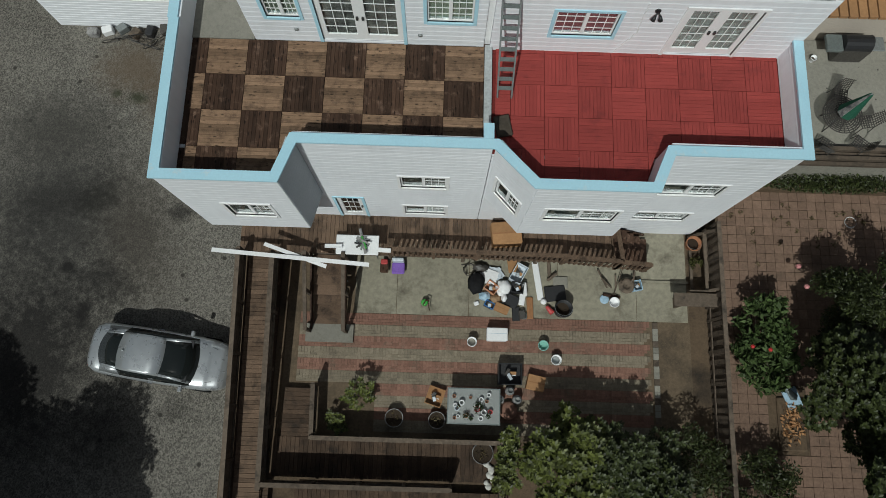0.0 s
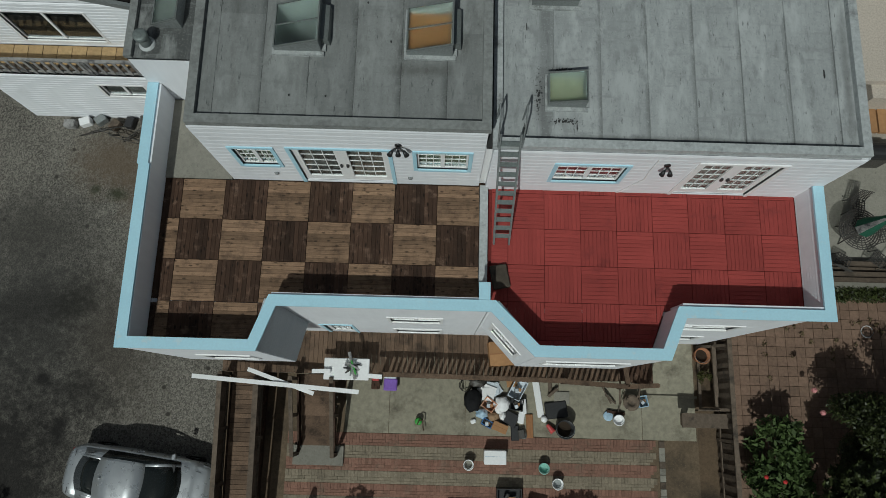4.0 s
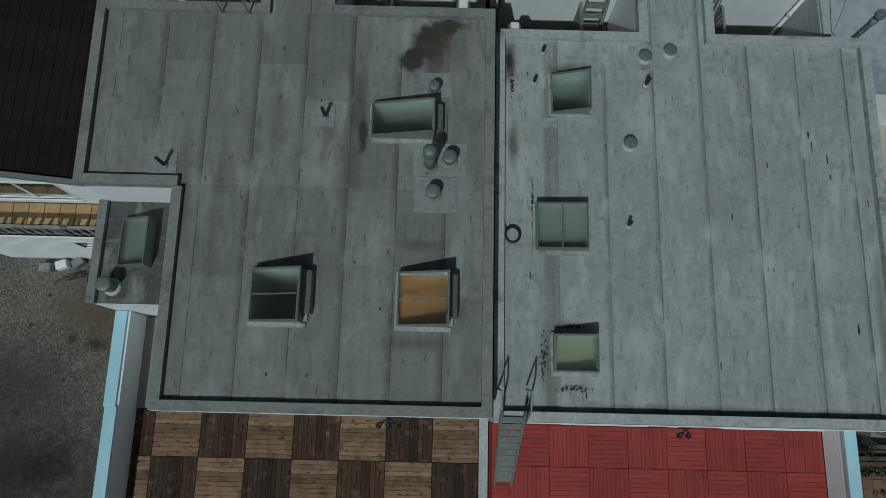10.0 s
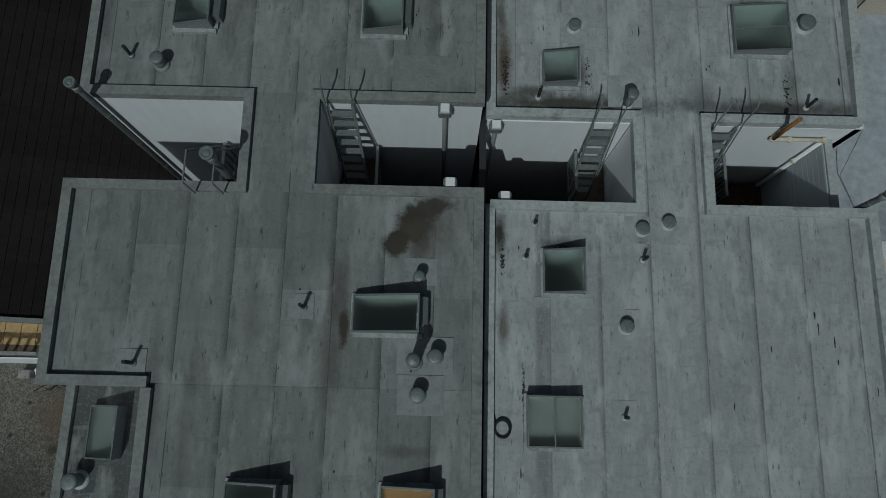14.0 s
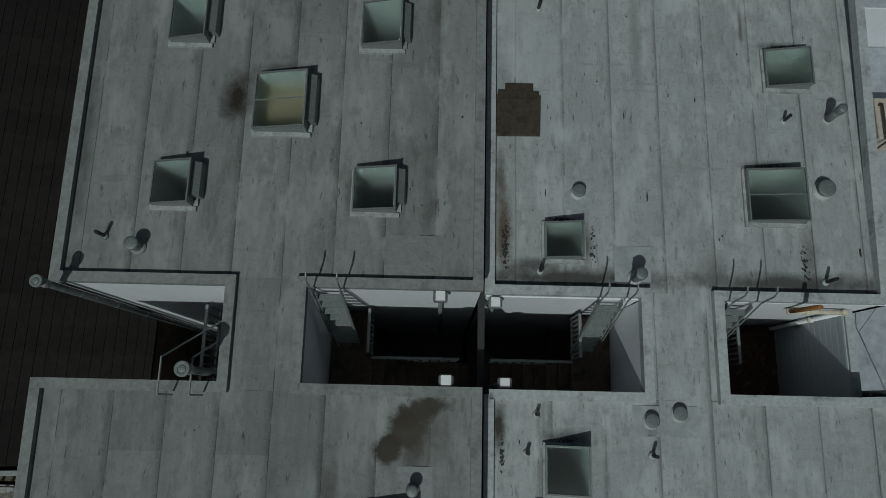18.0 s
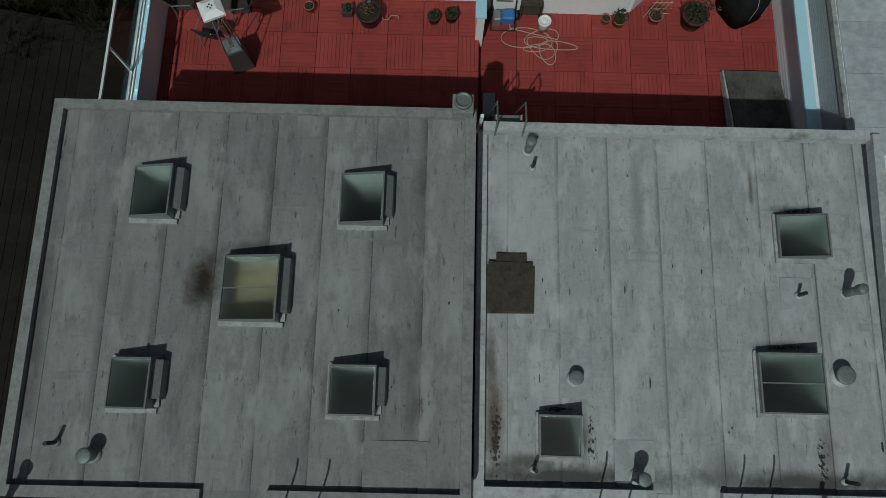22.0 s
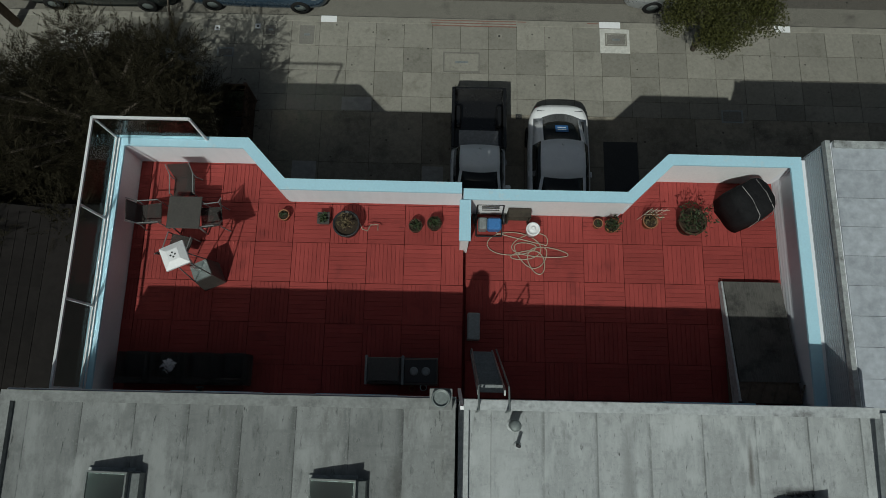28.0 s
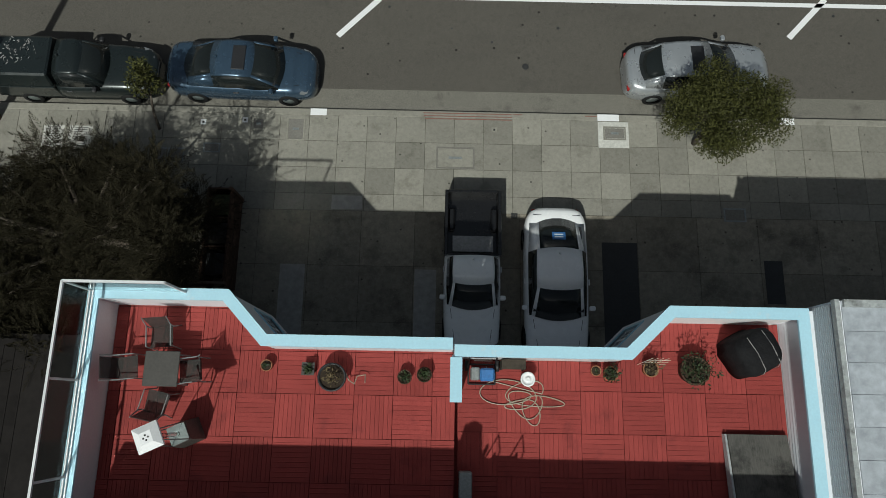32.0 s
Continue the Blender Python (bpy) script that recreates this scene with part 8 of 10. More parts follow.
junk("timber_offcut", "crossed brown timber piece", "timber", (2.58, -3.70, 0.09), (0.1, 0.4, 0.09), -50, OLDWOOD, 0.02, "")
junk("black_monitor", "black flat monitor lying face down", "monitor", (1.36, -5.01, 0.0), (0.26, 0.472, 0.118), 3, BLACK, 0.02, "")
junk("grey_speaker", "small dark grey box speaker", "speaker", (1.56, -5.03, 0.0), (0.212, 0.283, 0.212), 10, GREYM, 0.02, "")
junk("white_tray", "narrow white tray on edge", "tray", (1.65, -4.16, 0.0), (0.118, 0.472, 0.236), 4, WHITE, 0.02, "")
junk("black_binder", "black folder under the boxes", "folder", (0.45, -4.72, 0.0), (0.354, 0.236, 0.0708), -25, BLACK, 0.02, "")
junk("white_cup", "small white plastic cup", "cup", (0.01, -4.68, 0), (0.177, 0.142, 0.0944), 20, WHITE, 0.03, "")
junk("board_scrap", "white board pieces in the heap", "board", (1.53, -4.49, 0.0), (0.165, 0.401, 0.059), -30, WHITE, 0.02, "")
junk("paver_stack", "pale concrete paver lying on the patio", "paver", (2.89, -3.86, 0), (0.5, 0.4, 0.05), 0, CONC, 0.01, "")
junk("cooler", "white cool box standing on the brick paving", "cool box", (0.70, -5.75, 0), (0.68, 0.42, 0.42), 0, WHITE, 0.03, "")
junk("cardboard_box", "brown cardboard box with taped flaps", "cardboard box", (2.01, -7.29, 0.0), (0.58, 0.5, 0.32), -12, CARD, 0.02, "")
junk("planter_box", "wooden tray with pots and cartons", "tray", (-1.30, -7.83, 0.0), (0.55, 0.6, 0.22), -18, CARD, 0.02, "")
junk("storage_box", "black open storage tub full of tools", "tub", (1.15, -7.03, 0), (0.78, 0.7, 0.42), 0, BLACK, 0.04, "")
junk("metal_bracket", "short white metal edge by the stair", "bracket", (-4.57, -4.04, 0.0), (0.3, 0.06, 0.05), 0, WHITE, 0.02, "")
junk("metal_bracket", "short white metal edge below the stair", "bracket", (-4.55, -4.33, 0.0), (0.24, 0.06, 0.05), 0, WHITE, 0.02, "")
junk("blue_tub", "small pale blue plastic tub", "tub", (5.49, -3.91, 0), (0.32, 0.36, 0.24), 12, PALEBLUE, 0.02, "")
junk("cardboard_box", "large brown cardboard carton on the porch", "cardboard box", (0.86, -2.58, 1.15), (0.95, 0.75, 0.55), 6, CARD, 0.02, "")
junk("broom", "dark push broom head on the patio", "broom", (4.64, -4.28, 0.0), (0.6, 0.1, 0.1), -8, DARKWOOD, 0.02, "")
junk("timber_offcut", "white timber block on the porch rail end", "timber", (-3.04, -3.40, 2.12), (0.42, 0.13, 0.1), -3, WHITE, 0.005, "")
junk("timber_offcut", "white timber end beside the table", "timber", (-4.66, -3.28, 2.0), (0.55, 0.12, 0.08), 2, WHITE, 0.005, "")

def crumpled(name, label, category, at, size, m, seed):
    """A limp bag or cloth: a lump with folds."""
    bm = BM()
    bmesh.ops.create_icosphere(bm, subdivisions=3, radius=0.5)
    for v in bm.verts:
        k = 1 + 0.35 * noise.noise(v.co * 4 + Vector((seed, 0, 0))) + 0.12 * noise.noise(v.co * 11 + Vector((seed, 3, 0)))
        v.co = Vector((v.co.x * k * size[0], v.co.y * k * size[1], max(-0.2 * size[2], v.co.z * k * size[2])))
    solo(name, bm, m, label, category, smooth=True, at=(at[0], at[1], at[2] + 0.2 * size[2]))


TANBAG = mat("tan_paper_bag", (0.3, 0.2, 0.12), (0.22, 0.14, 0.085), 0.8, fine=14)
crumpled("plastic_bag", "crumpled pale blue plastic bag in the heap", "bag", (0.29, -4.43, 0), (0.4, 0.32, 0.3), PALEBLUE, 1)
crumpled("paper_bag", "crumpled tan bag between the boxes", "bag", (0.65, -4.52, 0), (0.4, 0.3, 0.3), TANBAG, 2)
crumpled("white_bag", "crumpled white plastic bag in the heap", "bag", (0.92, -4.12, 0.1), (0.5, 0.5, 0.3), WHITE, 3)
crumpled("white_jug", "small white jug between the cases", "jug", (0.95, -4.48, 0), (0.2, 0.3, 0.35), WHITE, 4)
crumpled("grey_cloth", "grey cloth thrown over the scrap tubing", "cloth", (0.12, -3.45, 0.1), (0.5, 0.3, 0.25), GREYM, 5)
junk("storage_box", "dark blue box under the brown carton", "box", (0.46, -4.72, 0.0), (0.36, 0.22, 0.16), -28, BLUE, 0.02, "")
junk("white_tray", "white bracket tray with dark slots", "tray", (1.56, -4.5, 0.08), (0.2, 0.42, 0.08), -8, WHITE, 0.02, "")
junk("paper_stack", "pale sheets spread over the heap", "papers", (0.5, -3.78, 0.1), (0.5, 0.5, 0.1), -28, WHITE, 0.02, "")
junk("steel_tin", "shiny steel tin at the edge of the heap", "tin", (1.62, -5.06, 0), (0.22, 0.24, 0.16), 6, GALV, 0.05, "")

# ---- vehicles ----
def paint(name, c, rough=0.25, metal=0.3):
    m = mat(name, c, tuple(0.93 * v for v in c), rough, metal, big=1.0, fine=6, stain=tuple(0.8 * v for v in c), amount=0.1, stain_scale=3, fine_mix=0.08, bump=0.0)
    m.node_tree.nodes["Principled BSDF"].inputs["Coat Weight"].default_value = 0.6
    m.node_tree.nodes["Principled BSDF"].inputs["Coat Roughness"].default_value = 0.08
    return m


SILVERP, WHITEP, BLUEP, DARKP, BLACKP = paint("silver_car_paint", (0.5, 0.52, 0.54), 0.3, 0.6), paint("white_car_paint", (0.9, 0.9, 0.9), 0.25, 0.0), paint("blue_car_paint", (0.06, 0.1, 0.15), 0.25, 0.5), paint("dark_green_car_paint", (0.018, 0.024, 0.024), 0.3, 0.3), paint("black_car_paint", (0.012, 0.012, 0.013), 0.3, 0.2)
CARGLASS = glass("tinted_car_glass", (0.02, 0.024, 0.024), 0.03, 0.35)
TYRE = mat("black_tyre_rubber", (0.018, 0.018, 0.018), rough=0.85)
CHROME = mat("chrome", (0.6, 0.6, 0.6), rough=0.2, metal=0.95, fine_mix=0.05, bump=0)
LENS = mat("clear_lamp_lens", (0.2, 0.21, 0.22), rough=0.15, fine_mix=0.1, bump=0)
TAIL = mat("red_lamp_lens", (0.3, 0.02, 0.02), rough=0.15, fine_mix=0.1, bump=0)
SEAT = mat("dark_car_seat", (0.03, 0.03, 0.032), rough=0.8)


def loft(bm, stations, pts):
    """Skins a list of rings, open at the ends of each ring; returns the rows of vertices."""
    rows = [[bm.verts.new(p) for p in pts(s)] for s in stations]
    for a, b in zip(rows, rows[1:]):
        for i in range(len(a) - 1):
            bm.faces.new((a[i], b[i], b[i + 1], a[i + 1])).smooth = True
    for row in (rows[0], rows[-1]):
        bm.faces.new(row)
    return rows


def wheel(parent, x, y, r=0.32):
    t = new("wheel")
    t.parent = parent
    t.location = (x, y, r)
    s = 1 if y > 0 else -1
    bm = BM()
    lathe(bm, [(r * 0.62, -0.1), (r * 0.95, -0.1), (r, -0.06), (r, 0.06), (r * 0.95, 0.1), (r * 0.62, 0.1)], 22, close=False)
    for v in bm.verts:
        v.co = Vector((v.co.x, v.co.z, v.co.y))
    part("tyre", bm, TYRE, t)
    bm = BM()
    lathe(bm, [(r * 0.64, 0.02), (r * 0.6, 0.07), (r * 0.2, 0.06), (r * 0.05, 0.075)], 16)
    for v in bm.verts:
        v.co = Vector((v.co.x, s * v.co.z, v.co.y))
    part("rim", bm, GALV, t)


def car(name, label, at, rz, L, Wd, H, m, x_deck, x_rr, x_rf, x_ws, deck=0.95, hood=0.88, nose=0.68, sunroof=False, tail=0.92, cab_only=False, group="parked cars", roof_m=None):
    """A lofted car facing +x: x_deck is the foot of the rear window, x_rr and x_rf the roof's ends, x_ws the windscreen's foot, as shares of the length from the tail."""
    t = thing(name, at, label, "car", group, rz=rz)
    w = Wd / 2

    def X(f):
        return (f - 0.5) * L

    back = [(0.07, 0.94, tail), (x_deck - 0.02, 0.96, tail), (x_deck - 0.012, 0.985, deck)] if cab_only else [(0.075, 0.935, tail), (max(0.1, x_deck), 0.975, deck), (0.35, 1.0, deck - 0.01)]
    st = [(0.0, 0.46, tail - 0.24), (0.008, 0.66, tail - 0.12), (0.032, 0.83, tail - 0.03)] + back + [(0.5, 1.0, deck - 0.02), (x_ws, 0.99, hood + 0.03), (x_ws + (1 - x_ws) * 0.35, 0.97, hood), (0.88, 0.935, hood - 0.055), (0.94, 0.87, nose + 0.085), (0.972, 0.77, nose + 0.0), (0.99, 0.62, nose - 0.09), (1.0, 0.45, nose - 0.2)]

    def ring(s):
        f, k, top = s
        ww = w * k
        half = [(0.0, top + 0.03), (0.3, top + 0.028), (0.58, top + 0.016), (0.78, top - 0.012), (0.91, top - 0.06), (0.98, top * 0.8), (1.0, top * 0.6), (0.985, 0.34), (0.93, 0.2)]
        return [(X(f), -a * ww, z) for a, z in reversed(half)] + [(X(f), a * ww, z) for a, z in half[1:]]

    # rounded off between the stations
    fine = []
    for i in range(len(st) - 1):
        q = [st[max(0, i - 1)], st[i], st[i + 1], st[min(len(st) - 1, i + 2)]]
        for j in range(3):
            u = j / 3
            row = [q[1][0] + (q[2][0] - q[1][0]) * u]
            for c in (1, 2):
                m0, m1 = (q[2][c] - q[0][c]) * 0.3, (q[3][c] - q[1][c]) * 0.3
                row.append((2 * u ** 3 - 3 * u ** 2 + 1) * q[1][c] + (u ** 3 - 2 * u ** 2 + u) * m0 + (3 * u ** 2 - 2 * u ** 3) * q[2][c] + (u ** 3 - u ** 2) * m1)
            fine.append(tuple(row))
    fine.append(st[-1])
    bm = BM()
    loft(bm, fine, ring)
    part("body", bm, m, t)
    # cabin: its panes bow outwards, the corner posts keep the body's colour
    wb, wt = w * 0.9, w * 0.68
    cs = [(x_deck, wb * 0.95, wb * (0.86 if cab_only else 0.72), deck + 0.02, -0.03 if cab_only else -0.16), (x_rr, wb * 0.99, wt, H - 0.05, -0.02 if cab_only else -0.07), ((x_rr * 2 + x_rf) / 3, wb, wt * 1.03, H - 0.005, -0.02), ((x_rr + x_rf * 2) / 3, wb, wt * 1.04, H - 0.003, 0.03), (x_rf, wb, wt * 1.02, H - 0.045, 0.08), (x_ws, wb * 0.97, wb * 0.9, hood + 0.045, 0.17)]
    across = (-1.0, -0.87, -0.55, -0.2, 0.2, 0.55, 0.87, 1.0)

    def pts(s):
        f, a, b, h, bow = s
        base = deck - 0.02 if f < 0.6 else hood + 0.02
        top = [(X(f) + bow * (1 - v * v), b * v, h + 0.045 * (1 - v * v)) for v in across]
        return [(X(f), -a, base), *top, (X(f), a, base)]

    grid = [pts(s) for s in cs]

    def skin(name, cols, rows, material, label=""):
        bm = BM()
        for r in rows:
            for c in cols:
                q = [Vector(grid[r][c]), Vector(grid[r + 1][c]), Vector(grid[r + 1][c + 1]), Vector(grid[r][c + 1])]
                bm.faces.new([bm.verts.new(v) for v in q]).smooth = True
        bmesh.ops.remove_doubles(bm, verts=bm.verts[:], dist=0.001)
        bmesh.ops.solidify(bm, geom=bm.faces[:], thickness=0.012)
        return part(name, bm, material, t, label)

    inner, last = (2, 3, 4, 5, 6), 8
    skin("roof", (1, *inner, 7), (1, 2, 3), roof_m or m)
    for c in (1, 7):
        skin("rear_pillar", (c,), (0,), m)
        skin("windscreen_pillar", (c,), (4,), m)
    for nm, rows in (("rear_window", (0,)), ("windscreen", (4,))):
        skin(nm, inner, rows, CARGLASS).visible_shadow = False
    for c in (0, last):
        skin("side_window", (c,), (1, 2, 3, 4), CARGLASS).visible_shadow = False
        skin("rear_quarter", (c,), (0,), m)
    # seats and dashboard under the glass
    bm = BM()
    x0, x1 = X(x_deck) + 0.1, X(x_ws) - 0.1
    box(bm, x0, x1, -wb * 0.85, wb * 0.85, deck - 0.1, deck + 0.045)
    part("interior", bm, BLACK, t)
    if not cab_only:
        for fx in (0.36, 0.55):
            for y in (-0.36, 0.36):
                bm = BM()
                box(bm, X(fx), X(fx) + 0.16, y - 0.22, y + 0.22, deck, min(H - 0.15, deck + 0.28))
                part("seat_back", bm, SEAT, t, bevel=0.03)
    for s in (-1, 1):
        bm = BM()
        box(bm, X(x_ws) - 0.28, X(x_ws) - 0.14, s * (w + 0.02) - 0.09, s * (w + 0.02) + 0.09, deck - 0.02, deck + 0.12)
        part("mirror", bm, m if m is not DARKP else BLACK, t, bevel=0.03)
        bm = BM()
        hexa(bm, [(X(0.93), s * w * 0.5, 0.55), (X(0.965), s * w * 0.48, 0.55), (X(0.94), s * w * 0.86, 0.55), (X(0.9), s * w * 0.9, 0.55)], [(X(0.94), s * w * 0.5, nose + 0.075), (X(0.972), s * w * 0.46, nose + 0.02), (X(0.95), s * w * 0.8, nose + 0.0), (X(0.9), s * w * 0.88, nose + 0.07)])
        part("headlight", bm, LENS, t)
        bm = BM()
        box(bm, X(0.0) + 0.02, X(0.0) + 0.1, s * w * 0.62 - 0.12, s * w * 0.62 + 0.12, tail - 0.38, tail - 0.26)
        part("tail_light", bm, TAIL, t, bevel=0.02)
        bm = BM()
        box(bm, X(0.46), X(0.46) + 0.18, s * w * 0.995 - 0.02, s * w * 0.995 + 0.02, deck - 0.18, deck - 0.15)
        part("door_handle", bm, CHROME if m is not WHITEP else m, t, bevel=0.005)
        for fx in (0.19, 0.81):
            wheel(t, X(fx), s * (w - 0.09), 0.33)
    bm = BM()
    box(bm, X(1.0) - 0.12, X(1.0) - 0.01, -w * 0.42, w * 0.42, nose - 0.22, nose - 0.1)
    part("grille", bm, BLACK, t, bevel=0.02)
    # shut lines of bonnet and boot
    lines = [((X(x_ws) + 0.12, y * w * 1.25, hood + 0.022), (X(0.9), y * w, hood - 0.052)) for y in (-0.6, 0.6)]
    if not cab_only:
        lines.append(((X(0.06), -w * 0.74, tail + 0.006), (X(0.06), w * 0.74, tail + 0.006)))
    for a, b in lines:
        bm = BM()
        beam(bm, a, b, 0.012, 0.01)
        part("shut_line", bm, BLACK, t)
    if sunroof:
        bm = BM()
        box(bm, X(x_rf) - 0.62, X(x_rf) - 0.2, -0.42, 0.42, H + 0.0, H + 0.05)
        part("sunroof", bm, BLACK, t, bevel=0.015)
    bm = BM()
    lathe(bm, [(0.04, H + 0.02), (0.035, H + 0.07), (0.01, H + 0.08)], 8, at=(X(x_rr) + 0.12, 0, 0))
    part("antenna", bm, m, t)
    return t


def plate_bars(t, x, y, z, w=0.36, d=0.24, m=BLUE, slope=-23):
    at = pose(x, y, z, 0, slope, 0)
    bm = BM()
    box(bm, -d / 2, d / 2, -w / 2, w / 2, 0, 0.006)
    part("permit_sticker", bm, m, t, at=at)
    for k in range(2):
        bm = BM()
        box(bm, -d / 4 + k * d / 3, -d / 4 + k * d / 3 + 0.04, -w / 3, w / 3, 0.006, 0.009)
        part("sticker_bar", bm, WHITE, t, at=at)


car("parked_car", "silver saloon car parked on the gravel", (-10.62, -6.8, GRAVEL), -7.5, 4.75, 1.8, 1.42, SILVERP, 0.12, 0.27, 0.565, 0.76, deck=1.0, tail=1.02)
c = car("parked_car", "white saloon car parked on the driveway", (3.1, 24.32, FRONT), -90, 4.9, 1.96, 1.43, WHITEP, 0.115, 0.3, 0.535, 0.69, deck=1.0, tail=1.0)
plate_bars(c, -1.42, 0.0, 1.325, 0.4, 0.28)
car("parked_car", "blue saloon car with a dark sunroof at the kerb", (-7.07, 31.4, 1.605), -1, 4.85, 1.85, 1.45, BLUEP, 0.16, 0.34, 0.6, 0.765, deck=1.0, tail=1.0, sunroof=True)
car("parked_car", "silver saloon car at the kerb under a street tree", (7.98, 31.75, 1.605), 3, 4.85, 1.8, 1.43, SILVERP, 0.11, 0.22, 0.53, 0.71, deck=0.98, tail=0.98, sunroof=True)
car("parked_car", "dark saloon car at the kerb", (17.75, 31.5, 1.605), 1, 4.8, 1.8, 1.43, BLACKP, 0.15, 0.28, 0.54, 0.7)


def pickup(label, at, rz, m, bed_m, shell, L=5.2, Wd=1.74):
    t = car("pickup_truck", label, at, rz, L, Wd, 1.62, m, 0.41, 0.425, 0.58, 0.69, deck=1.05, hood=1.02, nose=0.86, tail=0.55, cab_only=True, group="pickup trucks")
    w = Wd / 2
    x0, x1 = -L / 2 + 0.03, -L / 2 + 0.4 * L
    for nm, r in (("bed_floor", (x0, x1, -w + 0.1, w - 0.1, 0.6, 0.66)), ("bed_side", (x0, x1, -w + 0.005, -w + 0.11, 0.5, 1.12)), ("bed_side", (x0, x1, w - 0.11, w - 0.005, 0.5, 1.12)), ("tailgate", (x0 - 0.02, x0 + 0.07, -w + 0.11, w - 0.11, 0.5, 1.1)), ("bed_front", (x1 - 0.06, x1, -w + 0.11, w - 0.11, 0.6, 1.12))):
        bm = BM()
        box(bm, *r)
        part(nm, bm, bed_m, t, bevel=0.02)
    for s in (-1, 1):
        bm = BM()
        box(bm, -L / 2 + 0.55, -L / 2 + 1.25, s * (w - 0.22) - 0.1, s * (w - 0.22) + 0.1, 0.66, 0.92)
        part("wheel_arch", bm, bed_m, t, bevel=0.05)
    if shell:
        bm = BM()
        hexa(bm, [(x0, -w + 0.02, 1.12), (x1, -w + 0.02, 1.12), (x1, w - 0.02, 1.12), (x0, w - 0.02, 1.12)], [(x0 + 0.15, -w + 0.2, 1.62), (x1 - 0.02, -w + 0.2, 1.62), (x1 - 0.02, w - 0.2, 1.62), (x0 + 0.15, w - 0.2, 1.62)])
        part("bed_canopy", bm, bed_m, t, bevel=0.05)
        v, f = leafy(70, (0.7, 0.55, 0.004), 0.06, 31, centre=(-L / 2 + 1.0, 0.15, 1.632))
        v[:, 2] = 1.628 + (np.arange(len(v)) % 7) * 0.0006
        leaf_part("peeling_paint", [(v, f)], GREYCURTAIN, t)
    else:
        bm = BM()
        box(bm, x1 - 0.62, x1 - 0.12, -w + 0.25, w - 0.25, 0.66, 0.98)
        part("tool_box", bm, mat("worn_grey_toolbox", (0.28, 0.28, 0.28), (0.16, 0.16, 0.16), 0.6, big=6, fine=14), t, bevel=0.01)
        for k in range(6):
            bm = BM()
            y = -w + 0.25 + (2 * w - 0.5) * k / 5
            box(bm, x0 + 0.1, x1 - 0.7, y - 0.02, y + 0.02, 0.655, 0.672)
            part("bed_rib", bm, bed_m, t)
    return t


PALEP = paint("pale_silver_car_paint", (0.9, 0.91, 0.9), 0.3, 0.0)
pickup("silver pickup truck with a black empty bed on the driveway", (0.54, 24.63, FRONT), -90, PALEP, BLACKP, False)
pickup("dark pickup truck with a peeling bed canopy at the kerb", (-12.4, 31.25, 1.605), 0, DARKP, DARKP, True)

# ---- trees and plants ----
BARK = mat("grey_bark", (0.12, 0.1, 0.08), (0.07, 0.06, 0.05), 0.9, fine=20, bump=0.6)
LEAF_BIG = mat("glossy_green_leaves", (0.082, 0.094, 0.02), (0.03, 0.038, 0.01), 0.5, big=2, fine=20, island=0.65, bump=0, spec=0.32)
LEAF_DARK = mat("dark_green_leaves", (0.04, 0.05, 0.015), (0.016, 0.021, 0.007), 0.5, big=2, fine=20, island=0.6, bump=0, spec=0.3)
LEAF_OLIVE = mat("olive_green_leaves", (0.055, 0.056, 0.015), (0.032, 0.035, 0.01), 0.65, spec=0.2, big=2, fine=20, island=0.45, bump=0)
LEAF_FEATHER = mat("grey_green_needles", (0.022, 0.019, 0.011), (0.01, 0.009, 0.006), 0.85, big=2, fine=20, island=0.6, bump=0, spec=0.15)
LEAF_BUSH = mat("broad_green_leaves", (0.06, 0.088, 0.028), (0.032, 0.052, 0.016), 0.6, big=2, fine=20, island=0.5, bump=0, spec=0.2)
FLOWER = mat("red_flower", (0.5, 0.03, 0.03), rough=0.5)
PINKF = mat("pink_flower", (0.6, 0.25, 0.25), rough=0.5)


